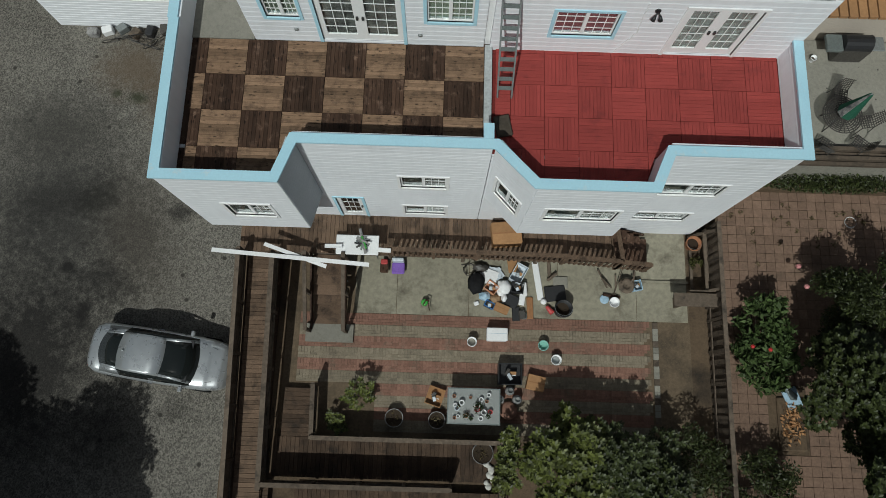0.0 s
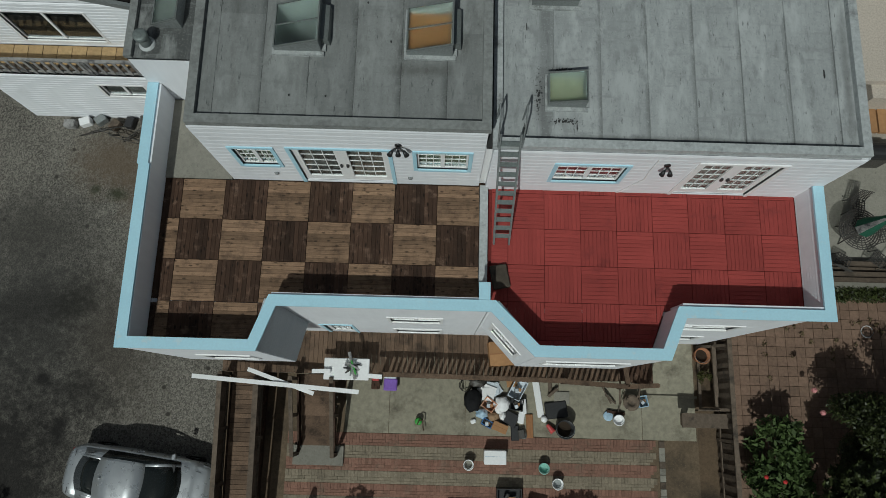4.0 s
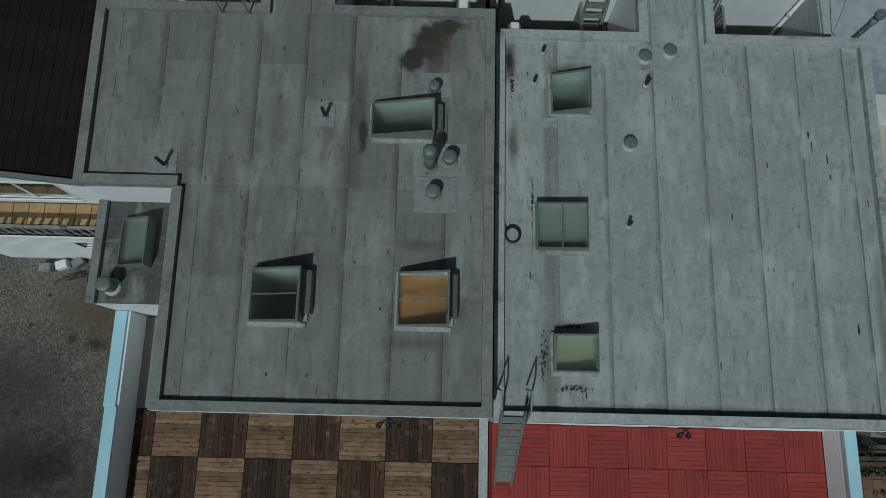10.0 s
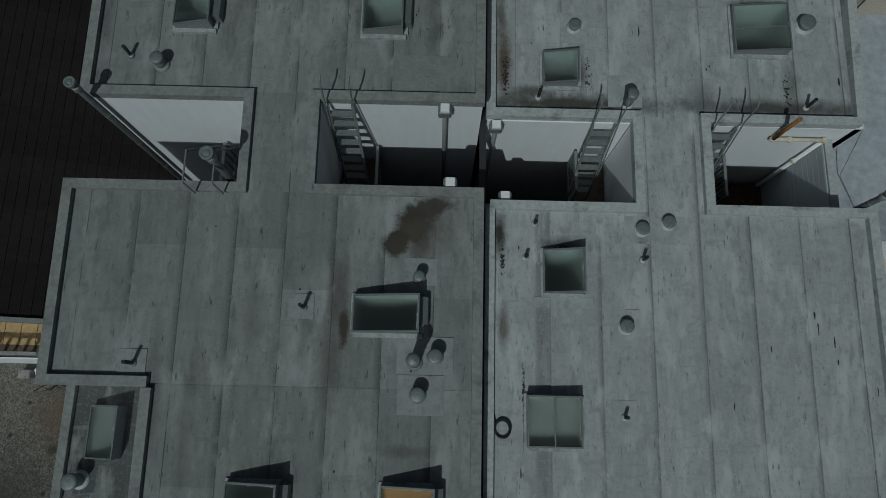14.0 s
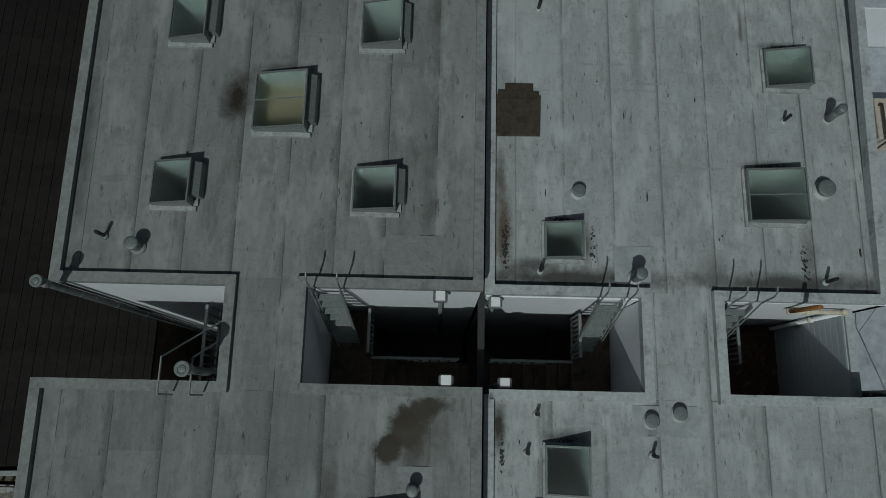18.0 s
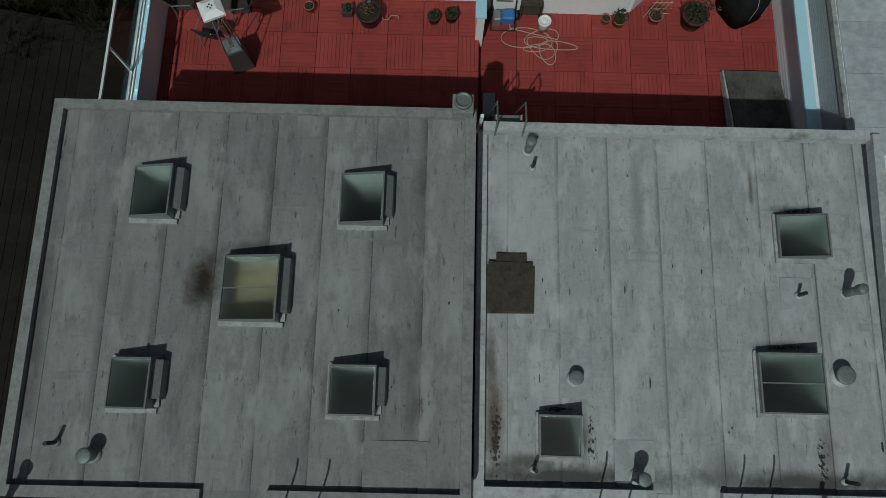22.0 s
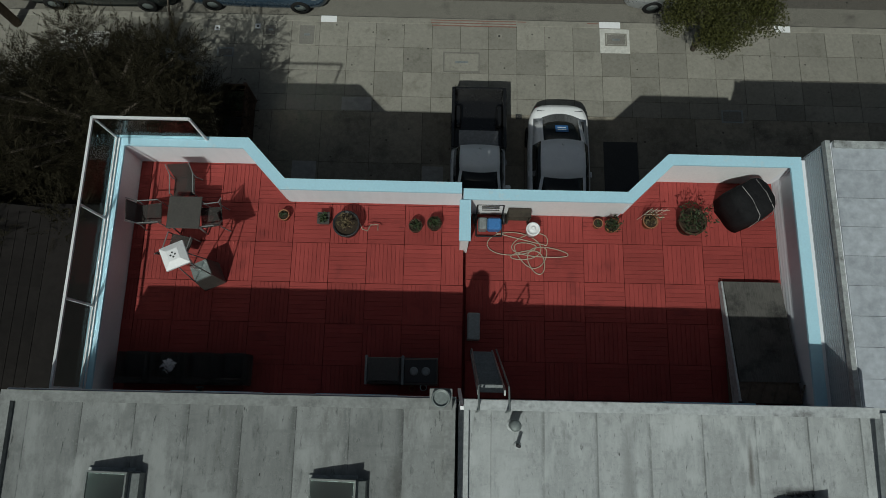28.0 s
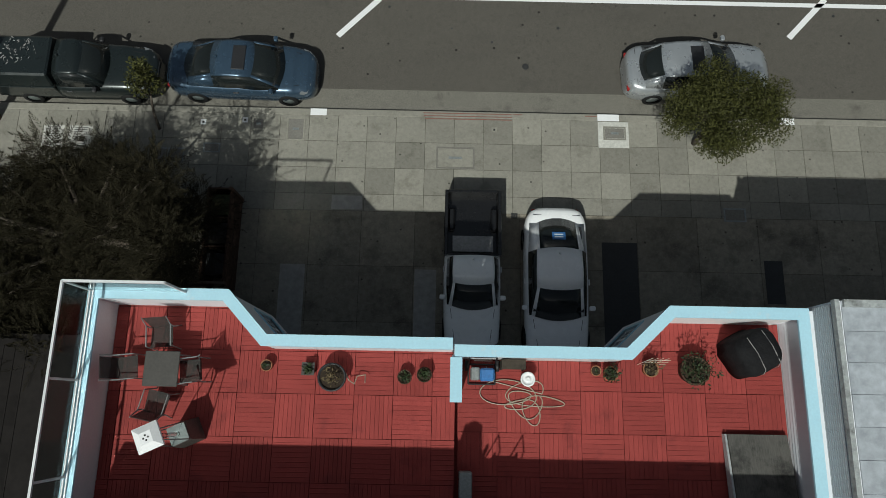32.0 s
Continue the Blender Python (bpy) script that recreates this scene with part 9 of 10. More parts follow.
def tree(name, label, at, trunk_top, blobs, leaves, size, m, seed, trunk_r=0.09, category="tree", group="", lean=(0, 0), whorl=0, spray=0):
    """A tapered trunk with limbs to each clump, and a crown of many separate leaves."""
    t = thing(name, at, label, category, group)
    rng = random.Random(seed)
    bm = BM()
    top = Vector((lean[0], lean[1], trunk_top))
    mid = top * 0.5 + Vector((rng.uniform(-0.08, 0.08), rng.uniform(-0.08, 0.08), 0))
    tube(bm, (0, 0, -0.1), mid, trunk_r, 9, trunk_r * 0.8)
    tube(bm, mid, top, trunk_r * 0.8, 9, trunk_r * 0.6)
    part("trunk", bm, BARK, t)
    for c, r in blobs:
        bm = BM()
        e = Vector(c)
        k = (top + e) / 2 + Vector((rng.uniform(-0.15, 0.15), rng.uniform(-0.15, 0.15), 0))
        tube(bm, top, k, trunk_r * 0.5, 7, trunk_r * 0.32)
        tube(bm, k, e, trunk_r * 0.32, 6, trunk_r * 0.12)
        part("limb", bm, BARK, t)
    vol = sum(r[0] * r[1] for _, r in blobs)
    sets = []
    for i, (c, r) in enumerate(blobs):
        n = int(leaves * r[0] * r[1] / vol)
        if whorl:
            # rosettes of long leaves at the twig ends
            g = np.random.default_rng(seed * 50 + i)
            q = g.normal(size=(n // whorl, 3))
            q /= np.linalg.norm(q, axis=1)[:, None]
            q *= (g.random(n // whorl) ** 0.3)[:, None] * np.array(r)
            q += np.array(c)
            vs = []
            for p in q:
                a0 = g.random() * 6
                for j in range(whorl):
                    a = a0 + 2 * math.pi * j / whorl
                    d = np.array([math.cos(a), math.sin(a), g.uniform(0.05, 0.75)])
                    d *= size * g.uniform(1.3, 2.1) / np.linalg.norm(d)
                    s = np.array([-math.sin(a), math.cos(a), 0]) * size * 0.42
                    vs += [p, p + d * 0.55 + s, p + d, p + d * 0.55 - s]
            v = np.array(vs)
            sets.append((v, np.arange(len(v)).reshape(-1, 4)))
        elif spray:
            # feathery twigs: short needles on both sides of a bending line
            g = np.random.default_rng(seed * 50 + i)
            k = n // spray
            q = g.normal(size=(k, 3))
            q /= np.linalg.norm(q, axis=1)[:, None]
            p = np.array(c) + q * np.array(r) * (g.random(k) ** 0.4)[:, None]
            d = q * 0.7 + np.stack([g.normal(size=k) * 0.5, g.normal(size=k) * 0.5, np.full(k, 0.35)], 1)
            d /= np.linalg.norm(d, axis=1)[:, None]
            w = np.cross(d, [0, 0, 1.0])
            w /= np.linalg.norm(w, axis=1)[:, None] + 1e-6
            long = g.uniform(0.35, 0.85, k)[:, None]
            vs = []
            for j in range(spray):
                f = (j + 0.5) / spray
                o = p + d * long * f + np.array([0, 0, -0.12 * f * f])
                tip = (w * ((1 if j % 2 else -1) * (1.1 - f)) + d * 0.8) * size * g.uniform(1.2, 2.4, k)[:, None]
                tip[:, 2] += g.uniform(-0.2, 0.3, k) * size
                across = np.cross(tip, [0, 0, 1.0])
                across *= size * 0.2 / (np.linalg.norm(across, axis=1)[:, None] + 1e-6)
                vs.append(np.stack([o, o + tip * 0.5 + across, o + tip, o + tip * 0.5 - across], 1))
            vs = np.stack(vs, 1).reshape(-1, 3)
            v = np.array(vs)
            sets.append((v, np.arange(len(v)).reshape(-1, 4)))
        else:
            sets.append(leafy(n, r, size, seed * 50 + i, centre=c))
    leaf_part("crown", sets, m, t)
    return t


def clumps(seed, n, spread, z0, z1, r0, r1, flat=0.8):
    g = random.Random(seed)
    out = []
    for _ in range(n):
        a, k = g.random() * 2 * math.pi, math.sqrt(g.random())
        r = g.uniform(r0, r1)
        out.append(((spread[0] * k * math.cos(a), spread[1] * k * math.sin(a), g.uniform(z0, z1)), (r, r, r * flat)))
    return out


tree("fruit_tree", "broad-leaved green fruit tree over the yard corner", (2.65, -9.7, -0.06), 1.2, clumps(1, 20, (1.25, 1.2), 1.4, 2.6, 0.35, 0.65), 6500, 0.1, LEAF_BIG, 1, whorl=7)
tree("fruit_tree", "dense dark green fruit tree in the yard", (5.0, -9.75, -0.06), 1.1, clumps(2, 24, (1.35, 1.3), 1.1, 2.4, 0.4, 0.65), 9500, 0.08, LEAF_DARK, 2, whorl=6)
tree("shrub", "small bright green shrub beside the fruit tree", (1.05, -9.7, -0.06), 0.5, clumps(3, 7, (0.35, 1.0), 0.6, 1.5, 0.22, 0.4), 1100, 0.08, LEAF_BIG, 3, 0.04, "shrub", whorl=6)
tree("shrub", "dark leafy shrub under the fence", (6.95, -9.6, -0.06), 0.5, clumps(4, 13, (0.75, 1.1), 0.5, 1.5, 0.3, 0.5), 4200, 0.055, LEAF_DARK, 4, 0.04, "shrub")
BUSH = tree("leafy_shrub", "round-leaved green shrub with red flowers", (9.25, -5.9, 0.2), 0.6, clumps(5, 22, (0.95, 1.35), 0.5, 1.3, 0.3, 0.5), 3000, 0.125, LEAF_BUSH, 5, 0.04, "shrub")
for k, (x, y, z) in enumerate(((9.05, -6.1, 1.9), (8.6, -6.0, 1.7))):
    bm = BM()
    bmesh.ops.create_icosphere(bm, subdivisions=1, radius=0.07)
    part("flower", bm, FLOWER, BUSH, "small red flower", at=(x - 9.25, y + 5.9, z - 0.2))
tree("evergreen_tree", "tall dark broad-leaved tree in the neighbour's yard", (12.3, -8.1, 0.25), 2.0, clumps(6, 40, (2.3, 2.5), 1.8, 3.8, 0.5, 0.9), 36000, 0.085, LEAF_DARK, 6, 0.14, whorl=7)
SPREAD = tree("evergreen_tree", "dark spreading tree behind the paved yard", (12.6, -4.4, 0.25), 1.4, clumps(7, 22, (2.0, 1.1), 1.2, 2.8, 0.4, 0.75), 20000, 0.06, LEAF_DARK, 7, 0.1)
for x, y, z in ((10.1, -3.45, 2.0), (10.3, -4.1, 2.0)):
    bm = BM()
    bmesh.ops.create_icosphere(bm, subdivisions=1, radius=0.09)
    part("flower", bm, PINKF, SPREAD, "pale pink flower", at=(x - 12.6, y + 4.4, z - 0.25))
tree("shrub", "dark low shrub along the fence", (8.9, -10.3, 0.2), 0.4, clumps(8, 14, (0.9, 1.0), 0.4, 1.3, 0.3, 0.5), 4200, 0.06, LEAF_DARK, 8, 0.04, "shrub")
tree("shrub", "leafy green potted plant in the planted corner", (-3.75, -7.75, 0), 0.35, clumps(9, 7, (0.4, 0.45), 0.35, 0.8, 0.18, 0.32), 420, 0.07, LEAF_BIG, 9, 0.025, "shrub", whorl=6)
tree("shrub", "small leafy plant by the plank fence", (-4.4, -8.65, 0), 0.3, clumps(10, 6, (0.32, 0.3), 0.3, 0.6, 0.16, 0.26), 300, 0.06, LEAF_BIG, 10, 0.02, "shrub", whorl=6)
tree("shrub", "yellow-green potted plant beside the timber frame", (7.5, -3.05, 0), 0.2, clumps(11, 5, (0.16, 0.2), 0.2, 0.4, 0.1, 0.16), 200, 0.05, LEAF_OLIVE, 11, 0.02, "shrub")
# street side
tree("street_tree", "dense clipped olive-green street tree over the kerb", (7.9, 29.35, FRONT), 1.6, clumps(12, 44, (1.5, 1.25), 1.9, 3.0, 0.4, 0.65, 0.9), 34000, 0.042, LEAF_OLIVE, 12, 0.1)
tree("street_tree", "small leaning street tree with sparse leaves", (-9.85, 29.45, FRONT), 1.5, [((0.4 + 0.22 * math.cos(k * 2.1), 0.75 + 0.32 * math.sin(k * 2.1) - 0.1, 1.9 + 0.16 * k), (0.3, 0.34, 0.3)) for k in range(7)], 1500, 0.055, LEAF_OLIVE, 13, 0.05, lean=(0.3, 0.5))
tree("cypress_tree", "large dark feathery tree beside the driveway", (-10.4, 25.1, FRONT - 0.2), 2.4, clumps(14, 64, (3.3, 2.4), 1.0, 4.4, 0.5, 0.95, 0.75), 120000, 0.06, LEAF_FEATHER, 14, 0.2, spray=16)
tree("cypress_tree", "dark feathery tree leaning over the side passage", (-12.6, 22.4, FRONT - 0.2), 2.4, clumps(16, 34, (2.4, 1.9), 1.0, 4.0, 0.5, 0.9, 0.75), 60000, 0.06, LEAF_FEATHER, 16, 0.18, spray=16)
tree("cypress_tree", "dark feathery tree next to its larger neighbour", (-16.5, 24.4, FRONT - 0.2), 2.6, clumps(15, 30, (2.8, 2.4), 1.4, 4.4, 0.55, 1.0, 0.75), 40000, 0.065, LEAF_FEATHER, 15, 0.2, spray=16)
# timber enclosure at its foot
t = thing("bin_enclosure", (-7.0, 25.6, FRONT), "dark open timber enclosure beside the driveway", "enclosure")
for nm, r in (("side_wall", (-0.6, -0.55, -1.5, 1.45, 0, 1.15)), ("side_wall", (0.1, 0.15, -1.5, 1.45, 0, 1.15)), ("end_wall", (-0.6, 0.15, 1.45, 1.5, 0, 1.15)), ("divider", (-0.55, 0.1, 0.55, 0.6, 0, 1.05)), ("divider", (-0.55, 0.1, -0.35, -0.3, 0, 1.05)), ("post", (0.08, 0.18, 1.4, 1.5, 0, 1.25)), ("cap_rail", (-0.62, 0.2, -1.5, -1.42, 1.1, 1.18))):
    bm = BM()
    box(bm, *r)
    part(nm, bm, DARKWOOD if nm != "cap_rail" else OLDWOOD, t)
for y, m in ((1.0, GREENP), (0.1, BLACK), (-0.85, BLACK)):
    b = thing("wheelie_bin", (-7.22, 25.6 + y, FRONT), "dark wheeled bin in the timber enclosure", "wheelie bin", "wheelie bins")
    bm = BM()
    hexa(bm, [(-0.22, -0.26, 0.05), (0.22, -0.26, 0.05), (0.22, 0.26, 0.05), (-0.22, 0.26, 0.05)], [(-0.27, -0.32, 0.95), (0.27, -0.32, 0.95), (0.27, 0.32, 0.95), (-0.27, 0.32, 0.95)])
    part("body", bm, BLACK, b)
    bm = BM()
    box(bm, -0.28, 0.28, -0.33, 0.33, 0.95, 1.0)
    part("lid", bm, m if m is not GREENP else LEAF_DARK, b, bevel=0.02)

# ---- neighbours ----
SHINGLE = mat("black_roof_shingle", (0.017, 0.0145, 0.0135), (0.011, 0.01, 0.0095), 0.9, big=0.6, fine=6, piece=0.2)
TAN = mat("tan_deck_tile", (0.42, 0.29, 0.15), (0.36, 0.245, 0.125), 0.7, fine=8, piece=0.08)
BLUEROOF = mat("pale_blue_grey_roof", (0.4, 0.425, 0.46), (0.34, 0.365, 0.4), 0.75, big=0.6, fine=5, stain=(0.18, 0.2, 0.22), amount=0.25, piece=0.06)
BEIGE = mat("beige_stucco", (0.5, 0.44, 0.38), (0.44, 0.39, 0.33), 0.85, fine=20)
N = thing("neighbour_house", (-13, 14, 0), "white sided house with black shingle roof and balcony", "house", kind="structure")
NI = Matrix.Translation((13, -14, 0))
side(N, NI, "wall", (-16.4, 5.95), (-8.9, 5.95), -0.95, 2.3, [(3.6, 5.1, 0.9, 1.7, dict(trim=WHITE, curtain=DUSKBLIND))], lap=0.16, cove=0.03)
side(N, NI, "wall", (-16.4, 21.5), (-16.4, 5.95), -0.95, 2.3)
side(N, NI, "upper_wall", (-16.4, 7.05), (-8.9, 7.05), 2.3, 4.7, [(1.6, 4.2, 2.6, 4.2, dict(trim=WHITE, curtain=DARK)), (6.0, 7.0, 3.0, 4.0, dict(trim=WHITE, curtain=DUSKBLIND))], lap=0.16, cove=0.03)
side(N, NI, "wall", (-8.9, 5.95), (-8.9, 21.5), -0.95, 4.6, material=OLDWOOD)
bm = BM()
box(bm, -16.4, -8.95, 5.96, 7.0, 2.2, 2.3)
part("balcony_floor", bm, OLDWOOD, N, at=NI)
bm = BM()
box(bm, -0.23, 0.23, -0.33, 0.33, 0, 0.02)
tan_me = mesh_of("balcony_tile", bm, TAN)
for k in range(15):
    piece("balcony_tile", tan_me, N, (-16.1 + 0.48 * k + 13, 6.65 - 14, 2.3))
t = timber_rail((-16.3, 6.02, 2.3), (-8.95, 6.02, 2.3), 5, 26, 0.85, "white slatted balcony railing on the neighbour's house", 0.1, "balcony railings", 0.1, "balcony_railing", False, GREYCURTAIN)
for xa, xb, za, zb in ((-13.2, -8.5, 6.1, 4.55), (-13.2, -17.8, 6.1, 4.4)):
    n = 22
    for k in range(n):
        y0 = 6.75 + 0.7 * k
        bm = BM()
        v = [(xa, y0, za), (xb, y0, zb), (xb, y0 + 0.72, zb), (xa, y0 + 0.72, za)]
        if xb < xa:
            v.reverse()
        hexa(bm, [(a, b, c - 0.12) for a, b, c in v], [(a, b, c + 0.004 * (k % 2)) for a, b, c in v])
        part("roof_course", bm, SHINGLE, N, at=NI)
for k in range(19):
    bm = BM()
    x0 = -13.0 + 0.24 * k
    z0 = 6.1 + (x0 + 13.2) * -1.55 / 4.7
    beam(bm, (x0, 6.75, z0 + 0.004), (x0, 22.0, z0 + 0.004), 0.02, 0.022)
    part("roof_seam", bm, SHINGLE, N, at=NI)
bm = BM()
for xa, xb, za, zb in ((-13.2, -8.5, 6.12, 4.57), (-13.2, -17.8, 6.12, 4.42)):
    beam(bm, (xa, 6.7, za), (xb, 6.7, zb), 0.12, 0.18)
part("verge_board", bm, STEEL, N, at=NI)
bm = BM()
prism(bm, [(-17.5, 7.05), (-13.2, 7.05), (-8.7, 7.05), (-8.7, 7.2), (-17.5, 7.2)], 4.3, 4.55)
part("gable", bm, SIDING, N, at=NI)
bm = BM()
hexa(bm, [(-17.3, 7.06, 4.4), (-8.9, 7.06, 4.4), (-8.9, 7.2, 4.4), (-17.3, 7.2, 4.4)], [(-13.6, 7.06, 5.85), (-12.8, 7.06, 5.85), (-12.8, 7.2, 5.85), (-13.6, 7.2, 5.85)])
part("gable", bm, SIDING, N, at=NI)
# dark slope between the houses further along
N2 = thing("neighbour_house", (-14, 19.6, 0), "low house with a dark shingle roof beside the terrace", "house", kind="structure")
for k in range(15):
    bm = BM()
    y = 0.9 - 0.0 * k
    x0 = 5.6 - 0.62 * k
    hexa(bm, [(x0 - 0.62, -2.6, 5.0), (x0, -2.6, 5.0), (x0, 2.7, 5.0), (x0 - 0.62, 2.7, 5.0)], [(x0 - 0.62, -2.6, 5.32), (x0, -2.6, 5.3), (x0, 2.7, 5.3), (x0 - 0.62, 2.7, 5.32)])
    part("roof_course", bm, SHINGLE, N2)
bm = BM()
box(bm, -9, 5.3, -2.4, 2.5, 0.5, 5.0)
part("wall", bm, SIDING, N2)
bm = BM()
box(bm, -0.1, 0.1, -0.1, 0.1, -0.1, 0.3)
solo("roof_box", bm, STEEL, "small grey box on the dark shingle roof", "roof box", bevel=0.02, at=(-10.2, 15.2, 5.2))
# clutter behind the gravel
t = thing("bicycle_heap", (-13.6, 5.2, GRAVEL), "old bicycles and junk heaped by the wall", "bicycles")
for x, y, rz in ((-0.6, 0.0, 15), (0.2, 0.1, -20), (0.9, -0.1, 40)):
    bm = BM()
    n = 18
    for k in range(2):
        pipe(bm, [(k * 0.9 + 0.32 * math.cos(2 * math.pi * i / n), 0.05, 0.33 + 0.32 * math.sin(2 * math.pi * i / n)) for i in range(n + 1)], 0.018, 5)
    pipe(bm, [(0, 0.05, 0.33), (0.35, 0.05, 0.8), (0.8, 0.05, 0.75), (0.9, 0.05, 0.33), (0.4, 0.05, 0.3), (0.35, 0.05, 0.8)], 0.018, 5)
    part("bicycle", bm, GREYM, t, at=pose(x, y, 0.02, 25, 0, rz))
for k in range(7):
    bm = BM()
    box(bm, -0.2, 0.2, -0.15, 0.15, 0, 0.3)
    part("crate", bm, (GREYCURTAIN, WHITE, STEEL, OLDWOOD, BLACK, GREYM, CARD)[k], t, bevel=0.03, at=pose(-1.4 + 0.55 * k, 0.35 + 0.1 * (k % 3), 0, 0, 0, 20 * k))
# east side: paved yard, raised deck, beige and blue-grey buildings
PAVE = thing("paved_yard", (11, -5, 0.2), "rusty square paver yard behind the next house", "paving", kind="structure")
PAVER = mat("rusty_square_paver", (0.205, 0.135, 0.098), (0.15, 0.1, 0.075), 0.85, big=0.8, fine=12, stain=(0.11, 0.08, 0.06), amount=0.3, stain_scale=1.2, piece=0.13)
bm = BM()
box(bm, 8.25, 18, -13, 0.4, -0.9, 0.27)
part("bedding", bm, DIRT, PAVE, at=(-11, 5, -0.2))
bm = BM()
box(bm, -0.152, 0.152, -0.152, 0.152, -0.05, 0.0)
pav_me = mesh_of("paver", bm, PAVER)
rest = BM()
cnt = 0
for j in range(34):
    for i in range(20):
        x, y = 8.5 + 0.318 * i, -0.6 - 0.318 * j
        if 9.75 < x < 10.9 and -9.3 < y < -7.2 and i > 3:
            continue
        if cnt < 300 and j < 15:
            piece("paver", pav_me, PAVE, pose(x - 11, y + 5, 0.1 + random.uniform(-0.006, 0.006), random.uniform(-0.6, 0.6), random.uniform(-0.6, 0.6), random.uniform(-1, 1)))
            cnt += 1
        else:
            box(rest, x - 11 - 0.152, x - 11 + 0.152, y + 5 - 0.152, y + 5 + 0.152, 0.04, 0.1 + random.uniform(-0.006, 0.006))
part("pavers_beyond", rest, PAVER, PAVE, kind="stuff")
for k in range(26):
    x, y = random.uniform(8.6, 14), random.uniform(-3.5, -0.7)
    leaf_part("weed", [leafy(14, (0.1, 0.1, 0.03), 0.05, 200 + k, centre=(x - 11, y + 5, 0.13))], LEAF_DRY, PAVE)
bm = BM()
box(bm, 9.9, 10.8, -9.2, -7.5, 0.2, 0.36)
solo("soil_bed", bm, DIRT, "small brown bed of dead leaves", "soil bed", bevel=0.04)
leaf_part("dead_leaves", [leafy(180, (0.42, 0.8, 0.05), 0.09, 77, centre=(10.35, -8.35, 0.4))], CARD, None)
tagged(bpy.data.objects["dead_leaves"], "brown dead leaves lying on the bed", "dead leaves")
t = thing("garden_lamp", (10.1, -7.1, 0.3), "fallen grey metal lantern beside the bed", "lantern")
bm = BM()
lathe(bm, [(0.16, 0), (0.2, 0.1), (0.08, 0.25), (0.14, 0.5), (0.02, 0.6)], 12)
part("body", bm, GALV, t, at=pose(0, 0, 0.15, 70, 0, 30))
bm = BM()
box(bm, -0.25, 0.25, -0.45, 0.2, 0, 0.1)
part("cloth", bm, PALEBLUE, t, "dull blue cloth", bevel=0.03, at=pose(0.25, -0.3, 0.02, 0, 0, 20))
# raised terrace of the next house
DECKN = thing("raised_terrace", (12.5, 2, 0), "grey raised terrace of the next house", "terrace", kind="structure")
bm = BM()
box(bm, -5.02 + 0.6, 6, -2.2, 2.3, 0.3, 2.35)
part("floor", bm, CONC, DECKN)
for k in range(4):
    bm = BM()
    box(bm, -4.4, 6, -2.2 + 0.16 * k, -2.08 + 0.16 * k, 2.352, 2.5 + 0.12 * (k % 2))
    part("timber_edge", bm, OLDWOOD, DECKN)
bm = BM()
box(bm, 8.3, 17, -0.45, 0.1, 0.27, 0.6)
solo("planting_bed", bm, DIRT, "planted bed below the raised terrace", "planting bed", "structure")
leaf_part("hedge_leaves", [leafy(5200, (2.9, 0.36, 0.75), 0.065, 88, centre=(12.2, -0.25, 1.1))], LEAF_DARK, None)
tagged(bpy.data.objects["hedge_leaves"], "low dark hedge along the terrace edge", "hedge")
IRON = mat("dark_cast_iron", (0.05, 0.045, 0.04), (0.035, 0.03, 0.028), 0.6, fine=20)
t = thing("round_table", (11.35, 1.28, 2.35), "round dark lattice garden table with a closed parasol", "table")
bm = BM()
for r in np.linspace(0.08, 0.62, 9):
    n = 30
    pipe(bm, [(r * math.cos(2 * math.pi * i / n), r * math.sin(2 * math.pi * i / n), 0.72) for i in range(n + 1)], 0.018, 5)
for k in range(24):
    a = 2 * math.pi * k / 24
    pipe(bm, [(0.06 * math.cos(a), 0.06 * math.sin(a), 0.72), (0.62 * math.cos(a), 0.62 * math.sin(a), 0.72)], 0.012, 5)
part("lattice_top", bm, IRON, t)
for k in range(4):
    a = 0.8 + math.pi / 2 * k
    bm = BM()
    tube(bm, (0.4 * math.cos(a), 0.4 * math.sin(a), 0), (0.15 * math.cos(a), 0.15 * math.sin(a), 0.72), 0.02)
    part("leg", bm, IRON, t)
t = thing("parasol", (11.35, 1.28, 2.35), "closed green and white striped parasol in the table", "parasol")
bm = BM()
tube(bm, (0, 0, 0.05), (0, 0, 2.2), 0.02)
part("pole", bm, STEEL, t)
for k in range(8):
    a, b = 2 * math.pi * k / 8, 2 * math.pi * (k + 1) / 8
    bm = BM()
    hexa(bm, [(0.3 * math.cos(a), 0.3 * math.sin(a), 0.95), (0.3 * math.cos(b), 0.3 * math.sin(b), 0.95), (0.03, 0.01, 0.95)], [(0.06 * math.cos(a), 0.06 * math.sin(a), 2.15), (0.06 * math.cos(b), 0.06 * math.sin(b), 2.15), (0.01, 0.0, 2.15)])
    part("canopy_panel", bm, mat("dark_green_canvas", (0.03, 0.11, 0.07), rough=0.8) if k == 0 else (bpy.data.materials["dark_green_canvas"] if k % 4 else GREYCURTAIN), t)


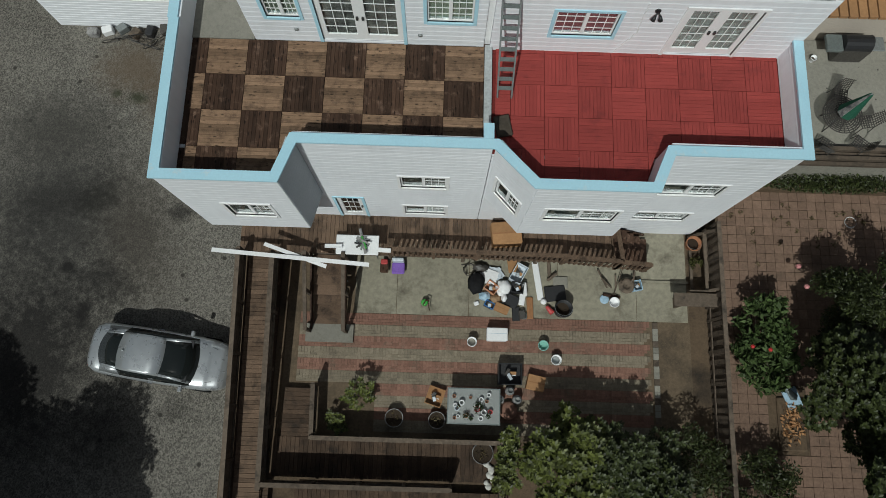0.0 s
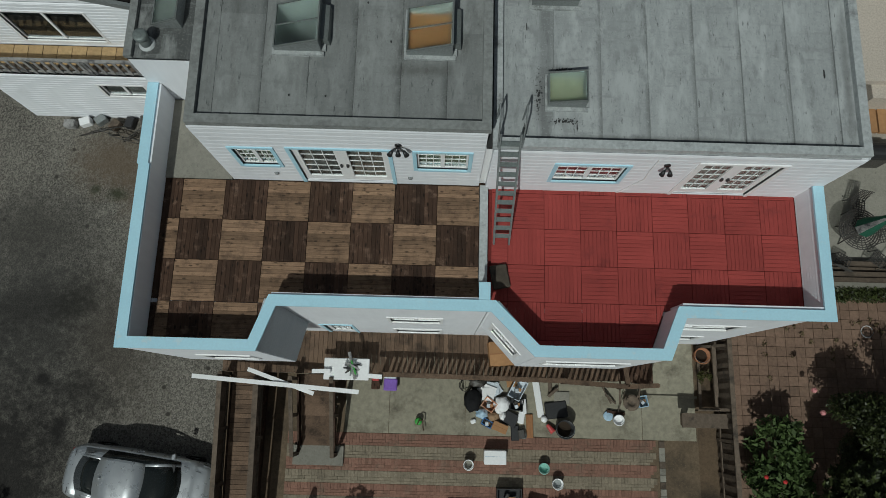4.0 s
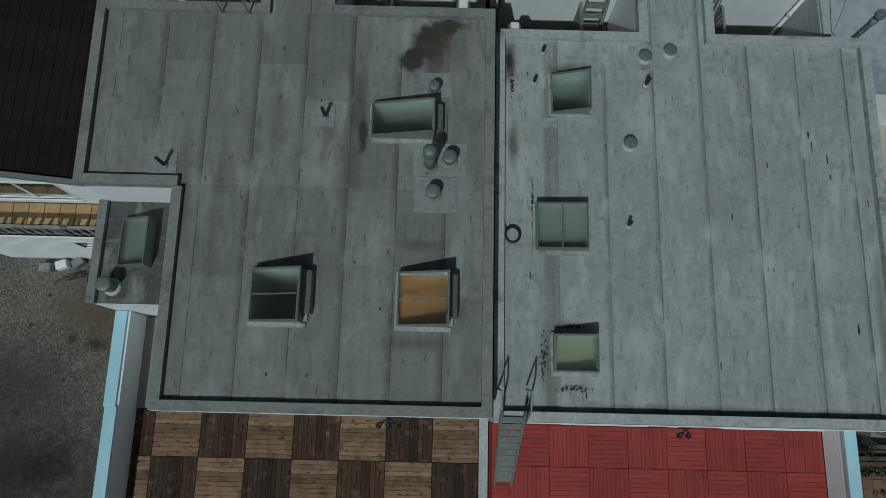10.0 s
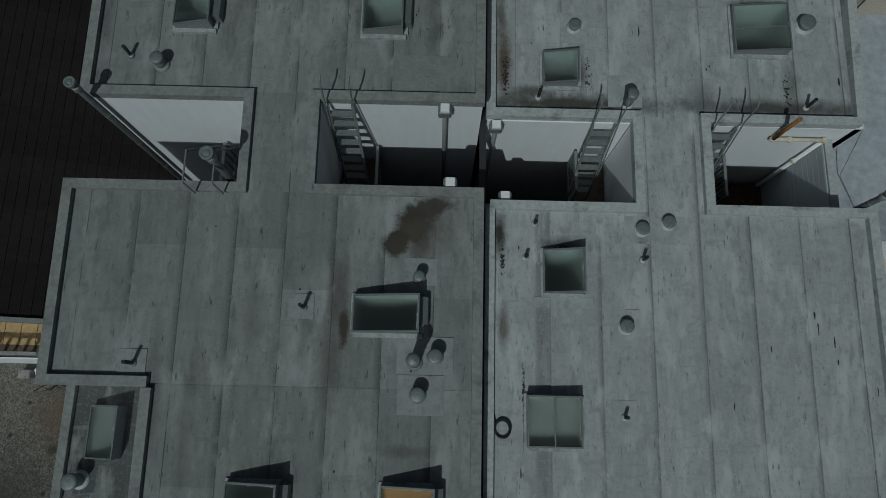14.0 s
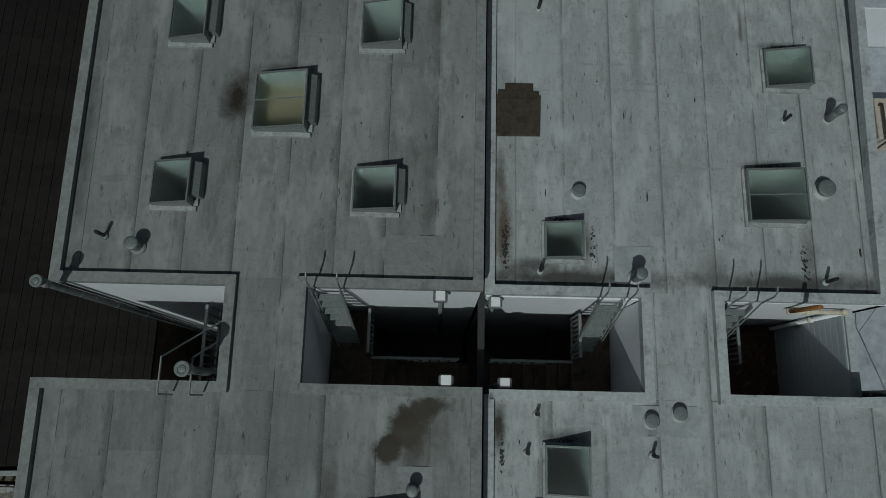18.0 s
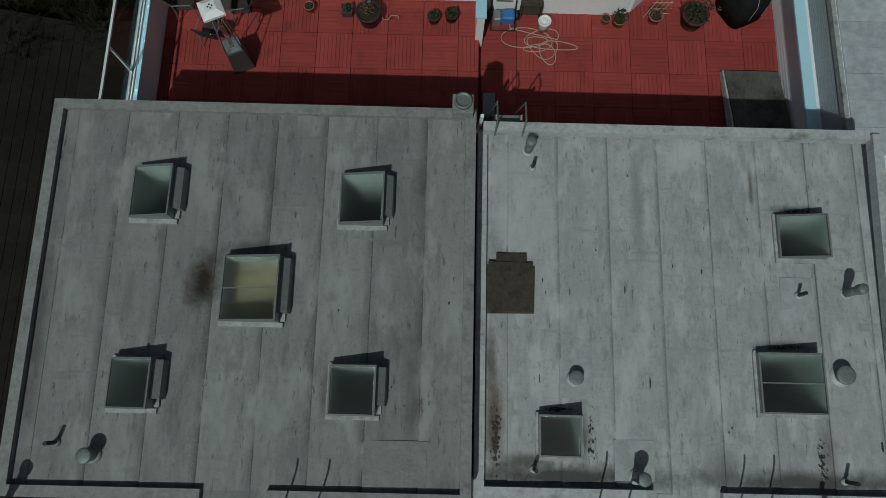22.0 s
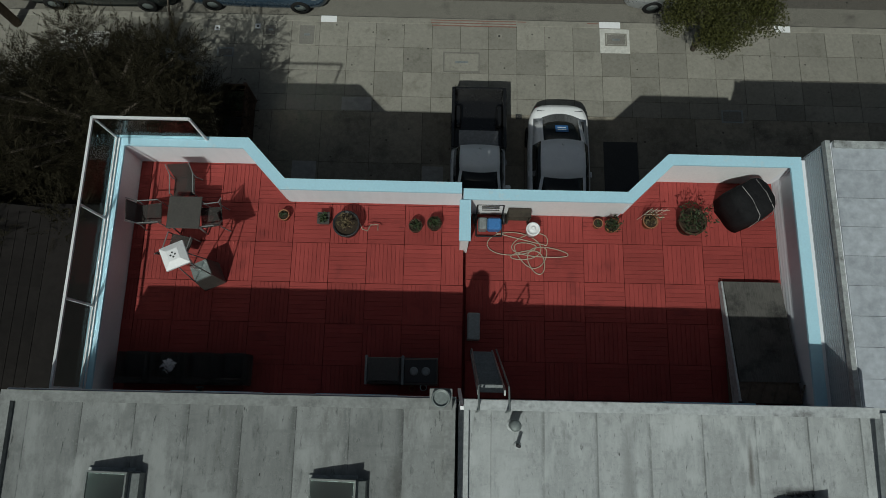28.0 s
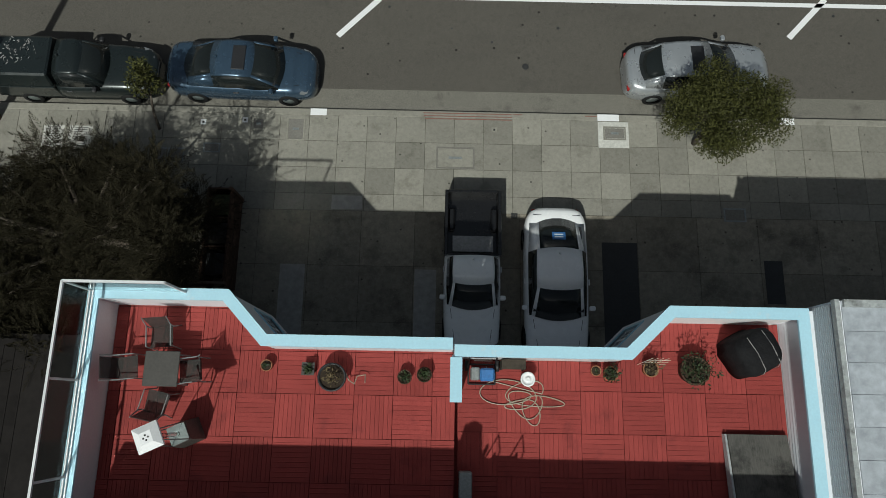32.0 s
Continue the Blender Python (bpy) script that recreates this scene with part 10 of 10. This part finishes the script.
def iron_chair(x, y, rz):
    c = thing("iron_chair", (x, y, 2.35), "dark lattice iron garden chair", "chair", "iron chairs round the table", rz=rz)
    bm = BM()
    for k in range(6):
        pipe(bm, [(-0.22, -0.2 + 0.08 * k, 0.43), (0.22, -0.2 + 0.08 * k, 0.43)], 0.014, 5)
        pipe(bm, [(-0.2 + 0.08 * k, -0.22, 0.43), (-0.2 + 0.08 * k, 0.22, 0.43)], 0.014, 5)
    part("seat", bm, IRON, c)
    bm = BM()
    for k in range(6):
        pipe(bm, [(-0.2 + 0.08 * k, 0.22, 0.43), (-0.12 + 0.05 * k, 0.34, 0.88)], 0.012, 5)
        pipe(bm, [(-0.21, 0.24 + 0.02 * k, 0.5 + 0.07 * k), (0.21, 0.24 + 0.02 * k, 0.5 + 0.07 * k)], 0.012, 5)
    part("backrest", bm, IRON, c)
    for sx in (-0.2, 0.2):
        for sy in (-0.2, 0.2):
            bm = BM()
            tube(bm, (sx * 1.15, sy * 1.15, 0), (sx, sy, 0.43), 0.014)
            part("leg", bm, IRON, c)


iron_chair(11.55, 2.12, -12)
iron_chair(12.3, 1.2, -80)
iron_chair(12.0, 0.45, -130)
iron_chair(10.9, 0.35, 150)
t = thing("gas_grill", (12.0, 3.75, 2.35), "black gas grill with a rounded lid on the terrace", "gas grill", "gas grills")
for nm, r, m in (("cart", (-0.5, 0.5, -0.28, 0.28, 0.1, 0.8), GREYM), ("side_shelf", (-0.98, -0.46, -0.3, 0.28, 0.72, 0.86), GALV), ("side_shelf", (0.5, 0.9, -0.25, 0.25, 0.78, 0.83), STEEL)):
    bm = BM()
    box(bm, *r)
    part(nm, bm, m, t, bevel=0.015)
bm = BM()
n = 8
ring = [(0.28 * math.cos(math.pi * i / n), 0.8 + 0.28 * math.sin(math.pi * i / n)) for i in range(n + 1)]
hexa(bm, [(-0.45, y, z) for y, z in ring], [(0.45, y, z) for y, z in ring])
part("lid", bm, BLACK, t)
bucket(10.95, 3.55, 0.1, 0.2, WHITE, "small white pail on the terrace").location.z = 2.35
NE_ = thing("neighbour_house", (14, 12, 0), "beige house beyond the terrace with a tan roof edge", "house", kind="structure")
for nm, r, m in (("wall", (-3.4, 6, -7.6, -2.0, 0, 5.4), BEIGE), ("roof", (-3.7, 6, -7.2, -2.0, 5.4, 5.6), BEIGE), ("wall", (-6.2, 6, -3.2, 5.3, 0, 7.35), SIDING)):
    bm = BM()
    box(bm, *r)
    part(nm, bm, m, NE_)
for k in range(9):
    bm = BM()
    box(bm, -3.75 + 0.3 * k, -3.5 + 0.3 * k, -8.3, -7.2, 4.6, 4.72)
    part("awning_slat", bm, CARD, NE_)
for k in range(10):
    bm = BM()
    y0 = -3.2 + 0.85 * k
    box(bm, -6.47, 6, y0, y0 + 0.86, 7.35, 7.45 + 0.006 * (k % 2))
    part("roof_sheet", bm, BLUEROOF, NE_)
bm = BM()
box(bm, -5.2, -4.0, 2.6, 3.6, 7.45, 8.2)
part("roof_hatch", bm, BEIGE, NE_, "brown roof hatch", bevel=0.02)
bm = BM()
pipe(bm, [(8.75, 14.3, 7.46), (8.9, 14.5, 8.3), (8.9, 15.4, 8.3), (8.75, 15.5, 7.46)], 0.025)
solo("guard_rail", bm, GREYM, "thin dark guard rail on the blue-grey roof", "guard rail")
bm = BM()
pipe(bm, [(8.0, 10.9, 8.9), (8.2, 10.3, 7.6), (8.5, 9.6, 7.5), (8.7, 9.0, 7.5)], 0.01, 5)
solo("cable", bm, GREYCURTAIN, "thin loose cable hanging over the next roof", "cable")
NF = thing("neighbour_house", (13, 20, 0), "grey-roofed house beside the front terraces", "house", kind="structure")
bm = BM()
box(bm, -5.42, 9, -2.65, 2.95, 1.0, 9.0)
part("wall", bm, SIDING, NF)
for k in range(12):
    bm = BM()
    box(bm, -5.45, -5.43, -2.6 + 0.0, 2.9, 8.2 + 0.07 * k, 8.25 + 0.07 * k)
    part("clapboard", bm, BAYGREY, NF)
for k in range(9):
    bm = BM()
    y0 = -2.62 + 0.62 * k
    box(bm, -5.3, 9, y0, y0 + 0.612, 8.9, 9.02 + 0.008 * (k % 2))
    part("roof_sheet", bm, BLUEROOF, NF)
for r in ((-5.47, -5.37, -2.65, 2.97, 8.95, 9.09), (-5.28, 9, 2.82, 2.97, 8.95, 9.09)):
    bm = BM()
    box(bm, *r)
    part("roof_edge", bm, FLASH, NF)

# unseen trees added to throw shade on the gravel, and the pole beside the street
for k, (x, y) in enumerate(((-16.6, -15.2), (-20.5, -12.5), (-13.4, -17.4), (-15.0, -14.8), (-18.6, -14.0))):
    tree("shade_tree", "unseen tall tree added to shade the gravel", (x, y, GRAVEL), 4.2, clumps(40 + k, 22, (2.3, 2.0), 4.6, 7.6, 0.6, 1.1), 11000, 0.14, LEAF_DARK, 40 + k, 0.2)
t = thing("utility_pole", (-15.25, 29.75, FRONT - 0.03), "tall brown timber utility pole beside the kerb", "utility pole")
bm = BM()
tube(bm, (0, 0, 0), (0, 0, 9.0), 0.15, 14, 0.11)
part("pole", bm, OLDWOOD, t)
bm = BM()
box(bm, -1.1, 1.1, -0.05, 0.05, 8.3, 8.42)
part("cross_arm", bm, OLDWOOD, t)
